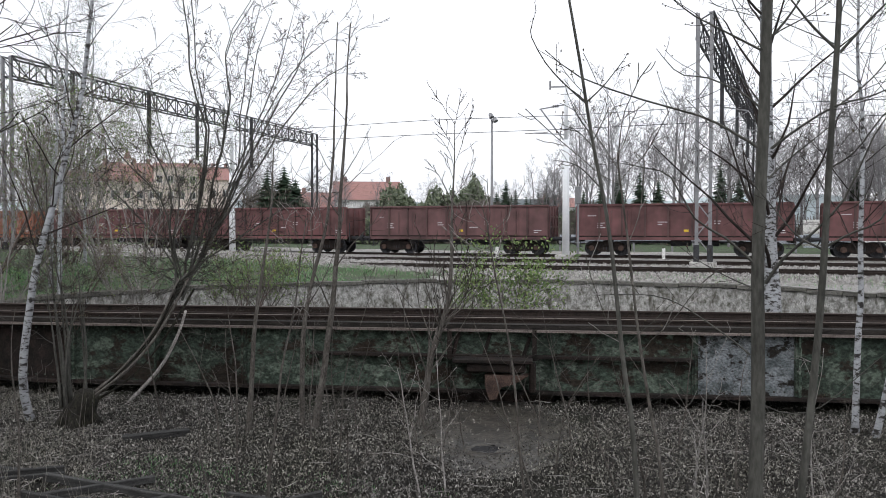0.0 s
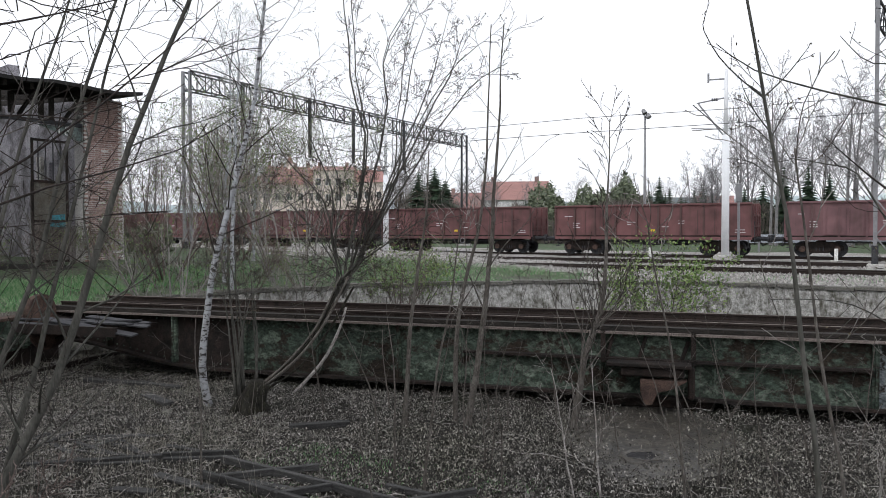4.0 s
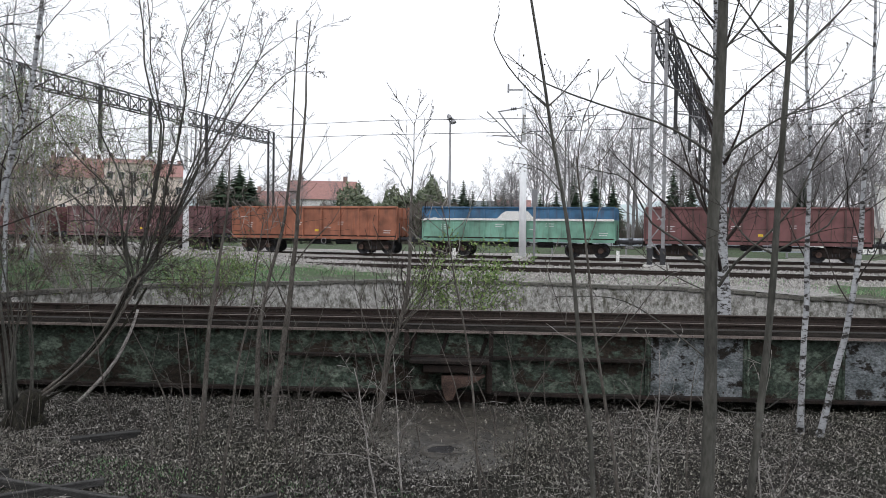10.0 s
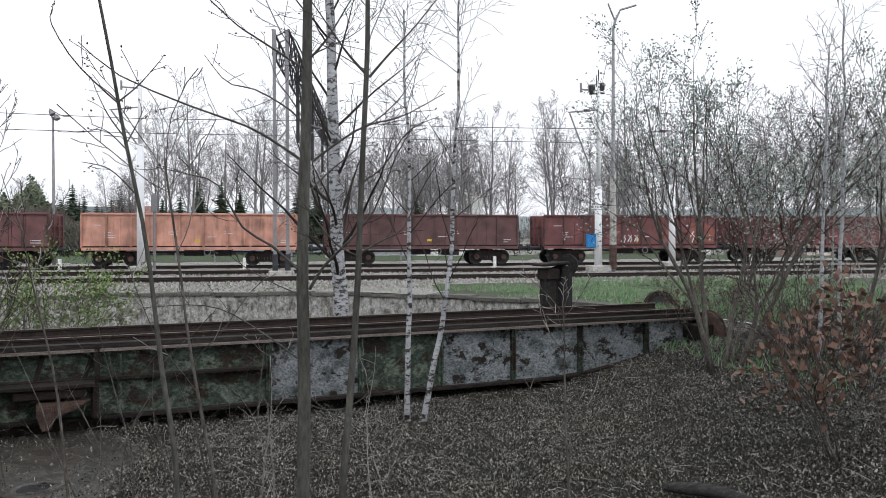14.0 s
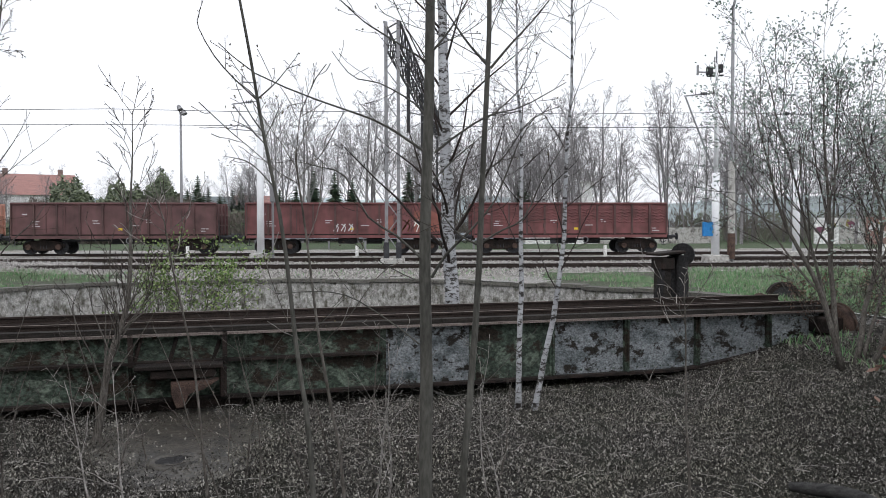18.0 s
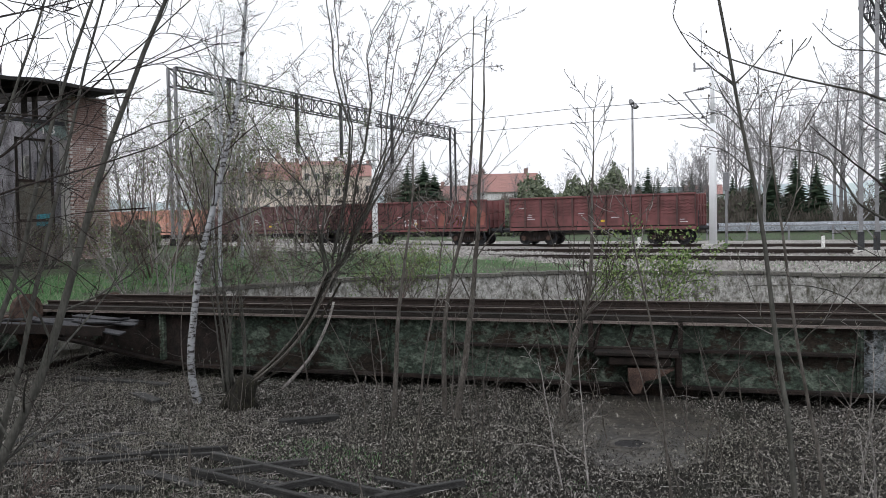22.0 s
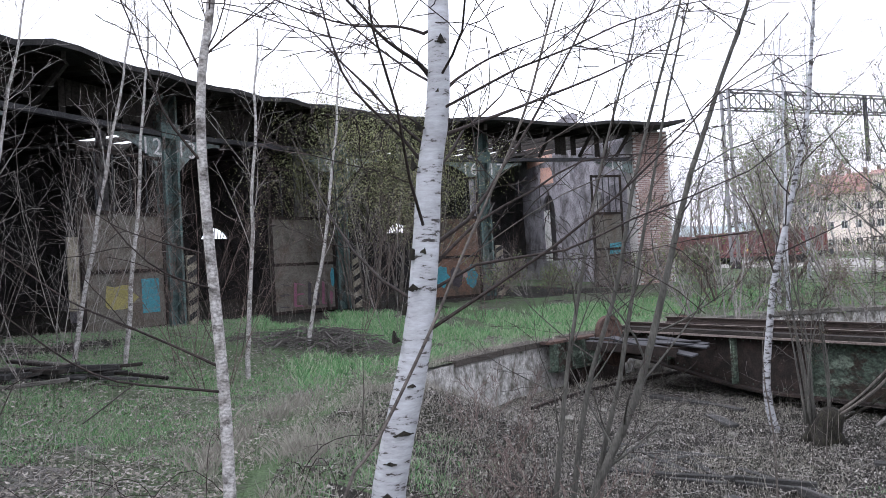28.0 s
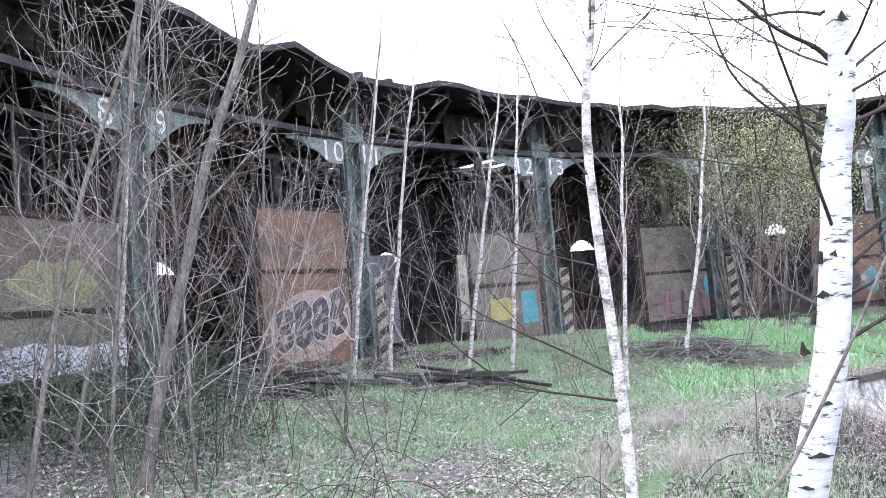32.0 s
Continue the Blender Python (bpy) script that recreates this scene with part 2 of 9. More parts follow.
MAT = {
    # soil darkened so that its colour also holds the shade between leaves
    "litter": surface("leaf_litter_soil", [(0.006, 0.0052, 0.0047), (0.019, 0.0165, 0.0145), (0.036, 0.031, 0.027), (0.009, 0.0077, 0.0068)], 14, fine=90, bump=0.9, bump_dist=0.05, rough=0.95, patches=(0.022, 0.028, 0.014), patch_scale=0.45, patch_cut=0.58, patch_soft=0.12),
    "soil_grass": surface("grassy_soil", [(0.09, 0.085, 0.077), (0.045, 0.046, 0.035), (0.07, 0.082, 0.05), (0.15, 0.143, 0.13), (0.06, 0.064, 0.046)], 12, fine=30, bump=1.0, bump_dist=0.05, rough=0.95, patches=(0.075, 0.115, 0.055), patch_scale=0.55, patch_cut=0.48, patch_soft=0.07),
    "lawn_litter": surface("trampled_leaf_litter", [(0.045, 0.042, 0.038), (0.1, 0.094, 0.087), (0.18, 0.172, 0.16), (0.06, 0.062, 0.048)], 13, fine=40, bump=1.0, bump_dist=0.05, rough=0.95, patches=(0.07, 0.105, 0.052), patch_scale=0.8, patch_cut=0.6, patch_soft=0.1),
    "ballast": surface("ballast_gravel", [(0.14, 0.132, 0.124), (0.36, 0.345, 0.33), (0.55, 0.53, 0.51)], 14, fine=45, bump=1.0, bump_dist=0.06, rough=0.95, patches=(0.13, 0.14, 0.08), patch_scale=0.35, patch_cut=0.6),
    "concrete": surface("old_concrete", [(0.3, 0.29, 0.27), (0.46, 0.45, 0.43), (0.36, 0.35, 0.33)], 3, fine=40, bump=0.5, patches=(0.1, 0.095, 0.085), patch_scale=2.2, patch_cut=0.57),
    "plaster": surface("flaking_white_plaster", [(0.24, 0.235, 0.222), (0.58, 0.57, 0.55), (0.36, 0.35, 0.335), (0.66, 0.65, 0.63)], 6, fine=40, bump=0.9, bump_dist=0.04, patches=(0.095, 0.092, 0.07), patch_scale=5, patch_cut=0.54, patch_soft=0.09, stretch=(1.0, 1.0, 0.7)),
    "mast_white": surface("white_paint", [(0.76, 0.77, 0.79), (0.84, 0.85, 0.87)], 1.5, fine=20, bump=0.05, rough=0.6, grain=0.06),
    "barrier_blue": surface("dull_blue_grey_sheet", [(0.3, 0.33, 0.37), (0.42, 0.45, 0.49)], 1.5, fine=12, bump=0.1, rough=0.7),
    "mast_grey": surface("weathered_galvanised_steel", [(0.2, 0.2, 0.21), (0.3, 0.3, 0.31)], 2, fine=25, bump=0.1, rough=0.55, metal=0.3, grain=0.15),
    "steel_dark": surface("dark_weathered_steel", [(0.025, 0.026, 0.03), (0.055, 0.055, 0.06)], 3, fine=30, bump=0.2, rough=0.7),
    "rust": surface("rusty_iron", [(0.03, 0.021, 0.018), (0.062, 0.041, 0.034), (0.1, 0.065, 0.052), (0.045, 0.03, 0.025)], 4, fine=50, bump=0.6, rough=0.9),
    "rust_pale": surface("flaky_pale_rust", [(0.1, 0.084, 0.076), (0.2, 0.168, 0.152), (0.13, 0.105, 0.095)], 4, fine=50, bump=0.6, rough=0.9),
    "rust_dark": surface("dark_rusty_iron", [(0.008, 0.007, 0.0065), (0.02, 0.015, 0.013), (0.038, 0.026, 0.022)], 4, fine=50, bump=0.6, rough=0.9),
    "rail": surface("rusty_rail_steel", [(0.014, 0.011, 0.0095), (0.036, 0.026, 0.022), (0.022, 0.0165, 0.0145)], 5, fine=60, bump=0.4, rough=0.85),
    "girder": surface("peeling_green_girder_paint", [(0.018, 0.026, 0.02), (0.07, 0.095, 0.074), (0.028, 0.039, 0.029), (0.125, 0.155, 0.123), (0.04, 0.051, 0.038)], 3.2, fine=24, bump=0.9, rough=0.8, patches=(0.025, 0.0185, 0.0135), patch_scale=1.9, patch_cut=0.545, patch_soft=0.03, stretch=(0.8, 0.8, 1.1), vary=0.3),
    "girder_pale": surface("flaking_pale_girder_paint", [(0.045, 0.056, 0.056), (0.15, 0.168, 0.177), (0.26, 0.278, 0.292), (0.07, 0.084, 0.083)], 3.2, fine=30, bump=0.9, rough=0.8, patches=(0.022, 0.018, 0.0145), patch_scale=3.4, patch_cut=0.555, patch_soft=0.025, stretch=(0.8, 0.8, 1.1), vary=0.2),
    "coping": surface("dirty_dark_concrete", [(0.06, 0.058, 0.052), (0.15, 0.144, 0.13), (0.09, 0.094, 0.072)], 8, fine=40, bump=0.6, rough=0.95, vary=0.2),
    "coping_dark": surface("rust_stained_concrete", [(0.026, 0.023, 0.02), (0.07, 0.061, 0.053), (0.045, 0.042, 0.034)], 8, fine=40, bump=0.7, rough=0.95, vary=0.2),
    "wood_grey": surface("weathered_grey_timber", [(0.022, 0.022, 0.022), (0.05, 0.049, 0.048), (0.085, 0.083, 0.08)], 3, fine=30, bump=0.6, stretch=(1, 8, 8), rough=0.92, vary=0.2),
    "wood_mid": surface("bleached_split_timber", [(0.06, 0.056, 0.052), (0.13, 0.122, 0.112), (0.2, 0.19, 0.177)], 4, fine=40, bump=0.8, stretch=(1, 9, 9), rough=0.95, vary=0.3),
    "wood_dark": surface("dark_rotten_timber", [(0.01, 0.009, 0.008), (0.026, 0.0225, 0.02), (0.042, 0.036, 0.031)], 3, fine=30, bump=0.6, stretch=(1, 6, 6), rough=0.95, vary=0.25),
    "sleeper": surface("oiled_sleeper_timber", [(0.03, 0.025, 0.022), (0.06, 0.05, 0.043)], 5, fine=40, bump=0.5, rough=0.95),
    "bark_young": surface("dark_grey_young_bark", [(0.042, 0.041, 0.036), (0.08, 0.078, 0.069), (0.118, 0.115, 0.102)], 9, fine=60, bump=0.4, rough=0.85, stretch=(1, 1, 0.3), grain=0.3),
    "bark_moss": surface("dark_mossy_bark", [(0.007, 0.006, 0.005), (0.02, 0.018, 0.014), (0.036, 0.035, 0.022)], 14, fine=60, bump=0.9, rough=0.95, stretch=(1, 1, 0.5)),
    "bark_grey": surface("grey_brown_bark", [(0.06, 0.052, 0.044), (0.1, 0.09, 0.08), (0.15, 0.14, 0.125)], 10, fine=60, bump=0.6, rough=0.9, stretch=(1, 1, 0.35)),
    "twig": surface("dark_red_brown_twigs", [(0.02, 0.015, 0.014), (0.042, 0.032, 0.028)], 6, fine=40, bump=0.0, rough=0.8),
    "shoot": surface("grey_brown_shoot_bark", [(0.055, 0.048, 0.042), (0.12, 0.107, 0.096)], 6, fine=40, bump=0.0, rough=0.85),
    # far twigs are paled and greyed: distance haze is mixed into the colour
    "twig_far": surface("haze_greyed_far_twigs", [(0.16, 0.152, 0.155), (0.26, 0.25, 0.255)], 2, fine=10, bump=0.0, rough=0.9),
    "twig_pale": surface("pale_grey_twigs", [(0.18, 0.167, 0.155), (0.34, 0.32, 0.305)], 6, fine=40, bump=0.0, rough=0.85),
    "roof_felt": surface("tarred_roof_felt", [(0.012, 0.012, 0.012), (0.024, 0.023, 0.023), (0.038, 0.037, 0.036)], 2, fine=30, bump=0.5, rough=0.95),
    "column": surface("grey_green_column_paint", [(0.04, 0.07, 0.068), (0.085, 0.128, 0.124), (0.06, 0.094, 0.09)], 3, fine=30, bump=0.4, rough=0.75, patches=(0.05, 0.038, 0.03), patch_scale=2.5, patch_cut=0.57),
    "gusset": surface("pale_green_gusset_paint", [(0.1, 0.138, 0.134), (0.19, 0.235, 0.228), (0.13, 0.17, 0.165)], 3, fine=30, bump=0.4, rough=0.75, patches=(0.08, 0.065, 0.052), patch_scale=3, patch_cut=0.58),
    "door_rust": surface("rust_brown_sheet_door", [(0.078, 0.048, 0.034), (0.145, 0.087, 0.059), (0.11, 0.068, 0.049), (0.18, 0.118, 0.087)], 2.2, fine=35, bump=0.3, rough=0.85, patches=(0.065, 0.055, 0.044), patch_scale=1.1, patch_cut=0.54),
    "door_grey": surface("grey_brown_sheet_door", [(0.068, 0.064, 0.054), (0.125, 0.118, 0.1), (0.093, 0.087, 0.073), (0.15, 0.14, 0.117)], 1.6, fine=30, bump=0.3, rough=0.85, patches=(0.075, 0.058, 0.045), patch_scale=1.3, patch_cut=0.55),
    "inner_wall": surface("sooty_inner_plaster", [(0.1, 0.097, 0.107), (0.28, 0.27, 0.295), (0.4, 0.385, 0.415)], 0.9, fine=20, bump=0.3, rough=0.95, patches=(0.07, 0.064, 0.064), patch_scale=0.8, patch_cut=0.57),
    # near black; indoors it holds the shed's gloom as well as soot
    "soot": surface("near_black_matte", [(0.01, 0.01, 0.01), (0.024, 0.023, 0.024), (0.045, 0.043, 0.045)], 1.2, fine=20, bump=0.3, rough=0.95),
    "brick": surface("weathered_red_brick", [(0.17, 0.105, 0.092), (0.28, 0.18, 0.158), (0.42, 0.345, 0.325)], 12, fine=60, bump=0.4, rough=0.92, vary=0.3),
    "salmon": surface("salmon_bare_brickwork", [(0.42, 0.24, 0.19), (0.58, 0.36, 0.29), (0.5, 0.33, 0.28)], 5, fine=30, bump=0.4, rough=0.95, patches=(0.3, 0.27, 0.27), patch_scale=2.5, patch_cut=0.6),
    "cream": surface("dirty_cream_paint", [(0.16, 0.145, 0.11), (0.28, 0.255, 0.2)], 4, fine=30, bump=0.2, rough=0.85, patches=(0.08, 0.068, 0.055), patch_scale=6, patch_cut=0.55),
    "mortar": surface("pale_mortar", [(0.46, 0.44, 0.43), (0.66, 0.64, 0.62)], 12, fine=60, bump=0.4, rough=0.95),
    # tile red dulled and house stucco lightened to paint in distance haze
    "red_tile": surface("haze_dulled_red_tiles", [(0.26, 0.14, 0.125), (0.34, 0.19, 0.17), (0.23, 0.135, 0.125)], 0.6, fine=8, bump=0.2, rough=0.85, stretch=(1, 4, 4)),
    "stucco": surface("cream_pink_stucco", [(0.62, 0.54, 0.48), (0.76, 0.67, 0.6)], 0.3, fine=6, bump=0.05, rough=0.9),
    "stucco_white": surface("white_stucco", [(0.6, 0.6, 0.59), (0.75, 0.75, 0.74)], 0.5, fine=6, bump=0.05, rough=0.9),
    "glass_dark": surface("dark_window_glass", [(0.03, 0.035, 0.04), (0.06, 0.065, 0.07)], 0.5, fine=4, bump=0.0, rough=0.15, spec=0.5),
    "graf_dark": surface("dark_grey_spray_paint", [(0.028, 0.025, 0.03), (0.06, 0.052, 0.058)], 5, fine=40, bump=0, rough=0.6),
    "graf_frost": surface("pale_blue_grey_spray_paint", [(0.22, 0.23, 0.26), (0.36, 0.37, 0.41)], 3, fine=40, bump=0, rough=0.6),
    "graf_moss": surface("faded_green_spray_paint", [(0.13, 0.13, 0.07), (0.18, 0.17, 0.1)], 3, fine=40, bump=0, rough=0.6),
    "graf_pale": surface("pale_pink_spray_paint", [(0.2, 0.14, 0.12), (0.31, 0.235, 0.205)], 6, fine=40, bump=0, rough=0.6),
    "graf_teal": surface("turquoise_spray_paint", [(0.035, 0.16, 0.2), (0.06, 0.24, 0.29)], 3, fine=40, bump=0, rough=0.6),
    "graf_yellow": surface("mustard_spray_paint", [(0.2, 0.18, 0.06), (0.26, 0.23, 0.09)], 3, fine=40, bump=0, rough=0.6),
    "graf_magenta": surface("faded_mauve_spray_paint", [(0.14, 0.055, 0.085), (0.2, 0.085, 0.13)], 3, fine=40, bump=0, rough=0.6),
    "marking": surface("faded_white_lettering_paint", [(0.5, 0.5, 0.5), (0.68, 0.68, 0.68)], 4, fine=30, bump=0, rough=0.7),
    "mark_yellow": surface("yellow_marking_paint", [(0.6, 0.42, 0.03), (0.7, 0.5, 0.05)], 4, fine=30, bump=0, rough=0.7),
    "sign_blue": surface("blue_enamel", [(0.02, 0.16, 0.42), (0.03, 0.22, 0.52)], 4, fine=30, bump=0, rough=0.4),
    "white_paint": surface("dirty_white_paint", [(0.6, 0.6, 0.58), (0.78, 0.78, 0.76)], 6, fine=30, bump=0.1, rough=0.7),
    "puddle": surface("wet_brown_mud", [(0.016, 0.0145, 0.012), (0.068, 0.061, 0.05), (0.03, 0.027, 0.023), (0.05, 0.047, 0.042)], 2.6, fine=14, bump=0.7, rough=0.42, spec=0.45),
    "stone": surface("pale_field_stone", [(0.16, 0.152, 0.142), (0.42, 0.405, 0.385)], 8, fine=60, bump=0.6, rough=0.95, island=0.45),
    # near-black pieces among the dry leaves paint shaded gaps
    "litter_leaf": leafy("dry_fallen_leaves", [(0.011, 0.0097, 0.0085), (0.065, 0.06, 0.054), (0.013, 0.0115, 0.01), (0.155, 0.146, 0.133), (0.42, 0.402, 0.374), (0.115, 0.107, 0.096), (0.015, 0.013, 0.0117), (0.3, 0.286, 0.264), (0.06, 0.052, 0.045), (0.21, 0.199, 0.182), (0.012, 0.0107, 0.0094)], warm=(0.98, 0.985, 0.92)),
    "lawn_leaf": leafy("bleached_fallen_leaves", [(0.07, 0.061, 0.052), (0.19, 0.174, 0.152), (0.36, 0.335, 0.3), (0.12, 0.107, 0.091), (0.22, 0.215, 0.165)]),
    "grass_blade": leafy("spring_grass_blades", [(0.075, 0.18, 0.072), (0.135, 0.3, 0.125), (0.22, 0.38, 0.18), (0.4, 0.43, 0.31)]),
    "straw": leafy("dry_straw_grass", [(0.24, 0.225, 0.19), (0.36, 0.34, 0.3), (0.18, 0.172, 0.14)]),
    "bud_green": leafy("opening_green_buds", [(0.1, 0.17, 0.05), (0.16, 0.24, 0.075), (0.24, 0.29, 0.12)]),
    "bud_pale": leafy("pale_catkin_buds", [(0.24, 0.29, 0.25), (0.38, 0.45, 0.4), (0.3, 0.37, 0.35), (0.18, 0.23, 0.17)]),
    "bud_dark": leafy("dark_brown_buds", [(0.06, 0.045, 0.035), (0.12, 0.1, 0.06)]),
    "ivy": leafy("dark_ivy_leaves", [(0.06, 0.07, 0.03), (0.15, 0.17, 0.07), (0.27, 0.28, 0.14), (0.36, 0.36, 0.22), (0.1, 0.12, 0.05)], rough=0.4),
    "bramble_leaf": leafy("dark_bramble_leaves", [(0.02, 0.03, 0.022), (0.045, 0.062, 0.045), (0.075, 0.09, 0.065), (0.06, 0.052, 0.042)]),
    "oak_brown": leafy("withered_russet_leaves", [(0.11, 0.065, 0.05), (0.17, 0.1, 0.075), (0.22, 0.14, 0.11)]),
    "needle": leafy("dark_spruce_needles", [(0.018, 0.036, 0.022), (0.035, 0.058, 0.034), (0.055, 0.08, 0.048)]),
    "far_green": leafy("fresh_far_foliage", [(0.07, 0.085, 0.06), (0.13, 0.155, 0.09), (0.1, 0.115, 0.085), (0.17, 0.2, 0.12)]),
    "far_brush": leafy("grey_brown_brush", [(0.09, 0.075, 0.066), (0.15, 0.125, 0.11), (0.115, 0.105, 0.085), (0.17, 0.15, 0.135), (0.075, 0.066, 0.056)]),
}


def birch_bark(name, shift, rise):
    """White bark with dark cross marks; shift makes them more, rise makes them thinner."""
    m, n, l, b = nodes_of(name)
    tc = n.new("ShaderNodeTexCoord")
    mp = n.new("ShaderNodeMapping")
    mp.inputs["Scale"].default_value = (5, 5, rise)
    l.new(tc.outputs["Object"], mp.inputs[0])
    no = n.new("ShaderNodeTexNoise")
    no.inputs["Scale"].default_value, no.inputs["Detail"].default_value, no.inputs["Roughness"].default_value = 1.3, 6, 0.7
    l.new(mp.outputs[0], no.inputs["Vector"])
    r = n.new("ShaderNodeValToRGB")
    for i, (p, c) in enumerate([(0.34, (0.022, 0.02, 0.019)), (0.395, (0.09, 0.083, 0.078)), (0.42, (0.36, 0.365, 0.38)), (0.66, (0.52, 0.54, 0.575))]):
        e = r.color_ramp.elements[i] if i < 2 else r.color_ramp.elements.new(p)
        e.position, e.color = p + shift, (*c, 1)
    l.new(no.outputs["Fac"], r.inputs[0])
    no2 = n.new("ShaderNodeTexNoise")
    no2.inputs["Scale"].default_value, no2.inputs["Detail"].default_value = 2.2, 5
    l.new(tc.outputs["Object"], no2.inputs["Vector"])
    mr = n.new("ShaderNodeMapRange")
    mr.inputs[1].default_value, mr.inputs[2].default_value, mr.inputs[3].default_value, mr.inputs[4].default_value = 0.3, 0.7, 0.68, 1.1
    l.new(no2.outputs["Fac"], mr.inputs[0])
    hs = n.new("ShaderNodeHueSaturation")
    l.new(mr.outputs[0], hs.inputs["Value"])
    l.new(r.outputs[0], hs.inputs["Color"])
    l.new(hs.outputs[0], b.inputs["Base Color"])
    b.inputs["Roughness"].default_value = 0.7
    bp = n.new("ShaderNodeBump")
    bp.inputs["Strength"].default_value, bp.inputs["Distance"].default_value = 0.4, 0.01
    l.new(no.outputs["Fac"], bp.inputs["Height"])
    l.new(bp.outputs[0], b.inputs["Normal"])
    return m


MAT["birch"] = birch_bark("white_birch_bark", 0.0, 21)
MAT["birch_marked"] = birch_bark("marked_birch_bark", 0.055, 11)
MAT["birch_thin"] = surface("grey_tan_thin_birch_bark", [(0.1, 0.09, 0.082), (0.3, 0.285, 0.27), (0.42, 0.41, 0.4), (0.24, 0.225, 0.205)], 7, fine=50, bump=0.3, rough=0.8, patches=(0.06, 0.052, 0.047), patch_scale=9, patch_cut=0.58, stretch=(1, 1, 1.6))
MAT["twig_red"] = surface("red_brown_young_twigs", [(0.1, 0.075, 0.066), (0.19, 0.15, 0.135)], 6, fine=40, bump=0.0, rough=0.85)


def wagon_paint(name, low, high=None, split=2.35):
    """Wagon paint with rust streaks; a second colour above the height split."""
    m, n, l, b = nodes_of(name)
    b.inputs["Roughness"].default_value = 0.7
    tc = n.new("ShaderNodeTexCoord")
    mp = n.new("ShaderNodeMapping")
    mp.inputs["Scale"].default_value = (2.2, 2.2, 0.35)
    l.new(tc.outputs["Object"], mp.inputs[0])
    no = n.new("ShaderNodeTexNoise")
    no.inputs["Scale"].default_value, no.inputs["Detail"].default_value, no.inputs["Roughness"].default_value = 1.6, 8, 0.65
    l.new(mp.outputs[0], no.inputs["Vector"])
    base = n.new("ShaderNodeRGB")
    base.outputs[0].default_value = (*low, 1)
    col = base.outputs[0]
    if high:
        sp = n.new("ShaderNodeSeparateXYZ")
        l.new(tc.outputs["Object"], sp.inputs[0])
        gt = n.new("ShaderNodeMath")
        gt.operation = "GREATER_THAN"
        gt.inputs[1].default_value = split
        l.new(sp.outputs[2], gt.inputs[0])
        mx = n.new("ShaderNodeMix")
        mx.data_type = "RGBA"
        l.new(gt.outputs[0], mx.inputs[0])
        l.new(col, mx.inputs[6])
        mx.inputs[7].default_value = (*high, 1)
        col = mx.outputs[2]
    mr = n.new("ShaderNodeMapRange")
    mr.inputs[1].default_value, mr.inputs[2].default_value = 0.5, 0.78
    mr.inputs[4].default_value = 0.75
    l.new(no.outputs["Fac"], mr.inputs[0])
    dirt = n.new("ShaderNodeMix")
    dirt.data_type = "RGBA"
    l.new(mr.outputs[0], dirt.inputs[0])
    l.new(col, dirt.inputs[6])
    dirt.inputs[7].default_value = (0.085, 0.05, 0.042, 1)
    no2 = n.new("ShaderNodeTexNoise")
    no2.inputs["Scale"].default_value, no2.inputs["Detail"].default_value = 1.1, 6
    l.new(tc.outputs["Object"], no2.inputs["Vector"])
    oi = n.new("ShaderNodeObjectInfo")
    ad = n.new("ShaderNodeMath")
    ad.operation = "MULTIPLY_ADD"
    ad.inputs[1].default_value = 0.16
    l.new(oi.outputs["Random"], ad.inputs[0])
    l.new(no2.outputs["Fac"], ad.inputs[2])
    v2 = n.new("ShaderNodeMapRange")
    v2.inputs[1].default_value, v2.inputs[2].default_value, v2.inputs[3].default_value, v2.inputs[4].default_value = 0.3, 0.85, 0.5, 1.45
    l.new(ad.outputs[0], v2.inputs[0])
    hs = n.new("ShaderNodeHueSaturation")
    l.new(v2.outputs[0], hs.inputs["Value"])
    l.new(dirt.outputs[2], hs.inputs["Color"])
    l.new(hs.outputs[0], b.inputs["Base Color"])
    bp = n.new("ShaderNodeBump")
    bp.inputs["Strength"].default_value, bp.inputs["Distance"].default_value = 0.35, 0.05
    l.new(no2.outputs["Fac"], bp.inputs["Height"])
    l.new(bp.outputs[0], b.inputs["Normal"])
    return m


# ---- mesh helpers ----
def mesh_of(name, verts, faces, mats, smooth=False, index=None):
    me = bpy.data.meshes.new(name)
    me.from_pydata([tuple(v) for v in verts], [], faces)
    for mt in mats if isinstance(mats, (list, tuple)) else [mats]:
        me.materials.append(MAT[mt] if isinstance(mt, str) else mt)
    if smooth:
        me.polygons.foreach_set("use_smooth", [True] * len(me.polygons))
    if index:
        me.polygons.foreach_set("material_index", index)
    me.update()
    return me


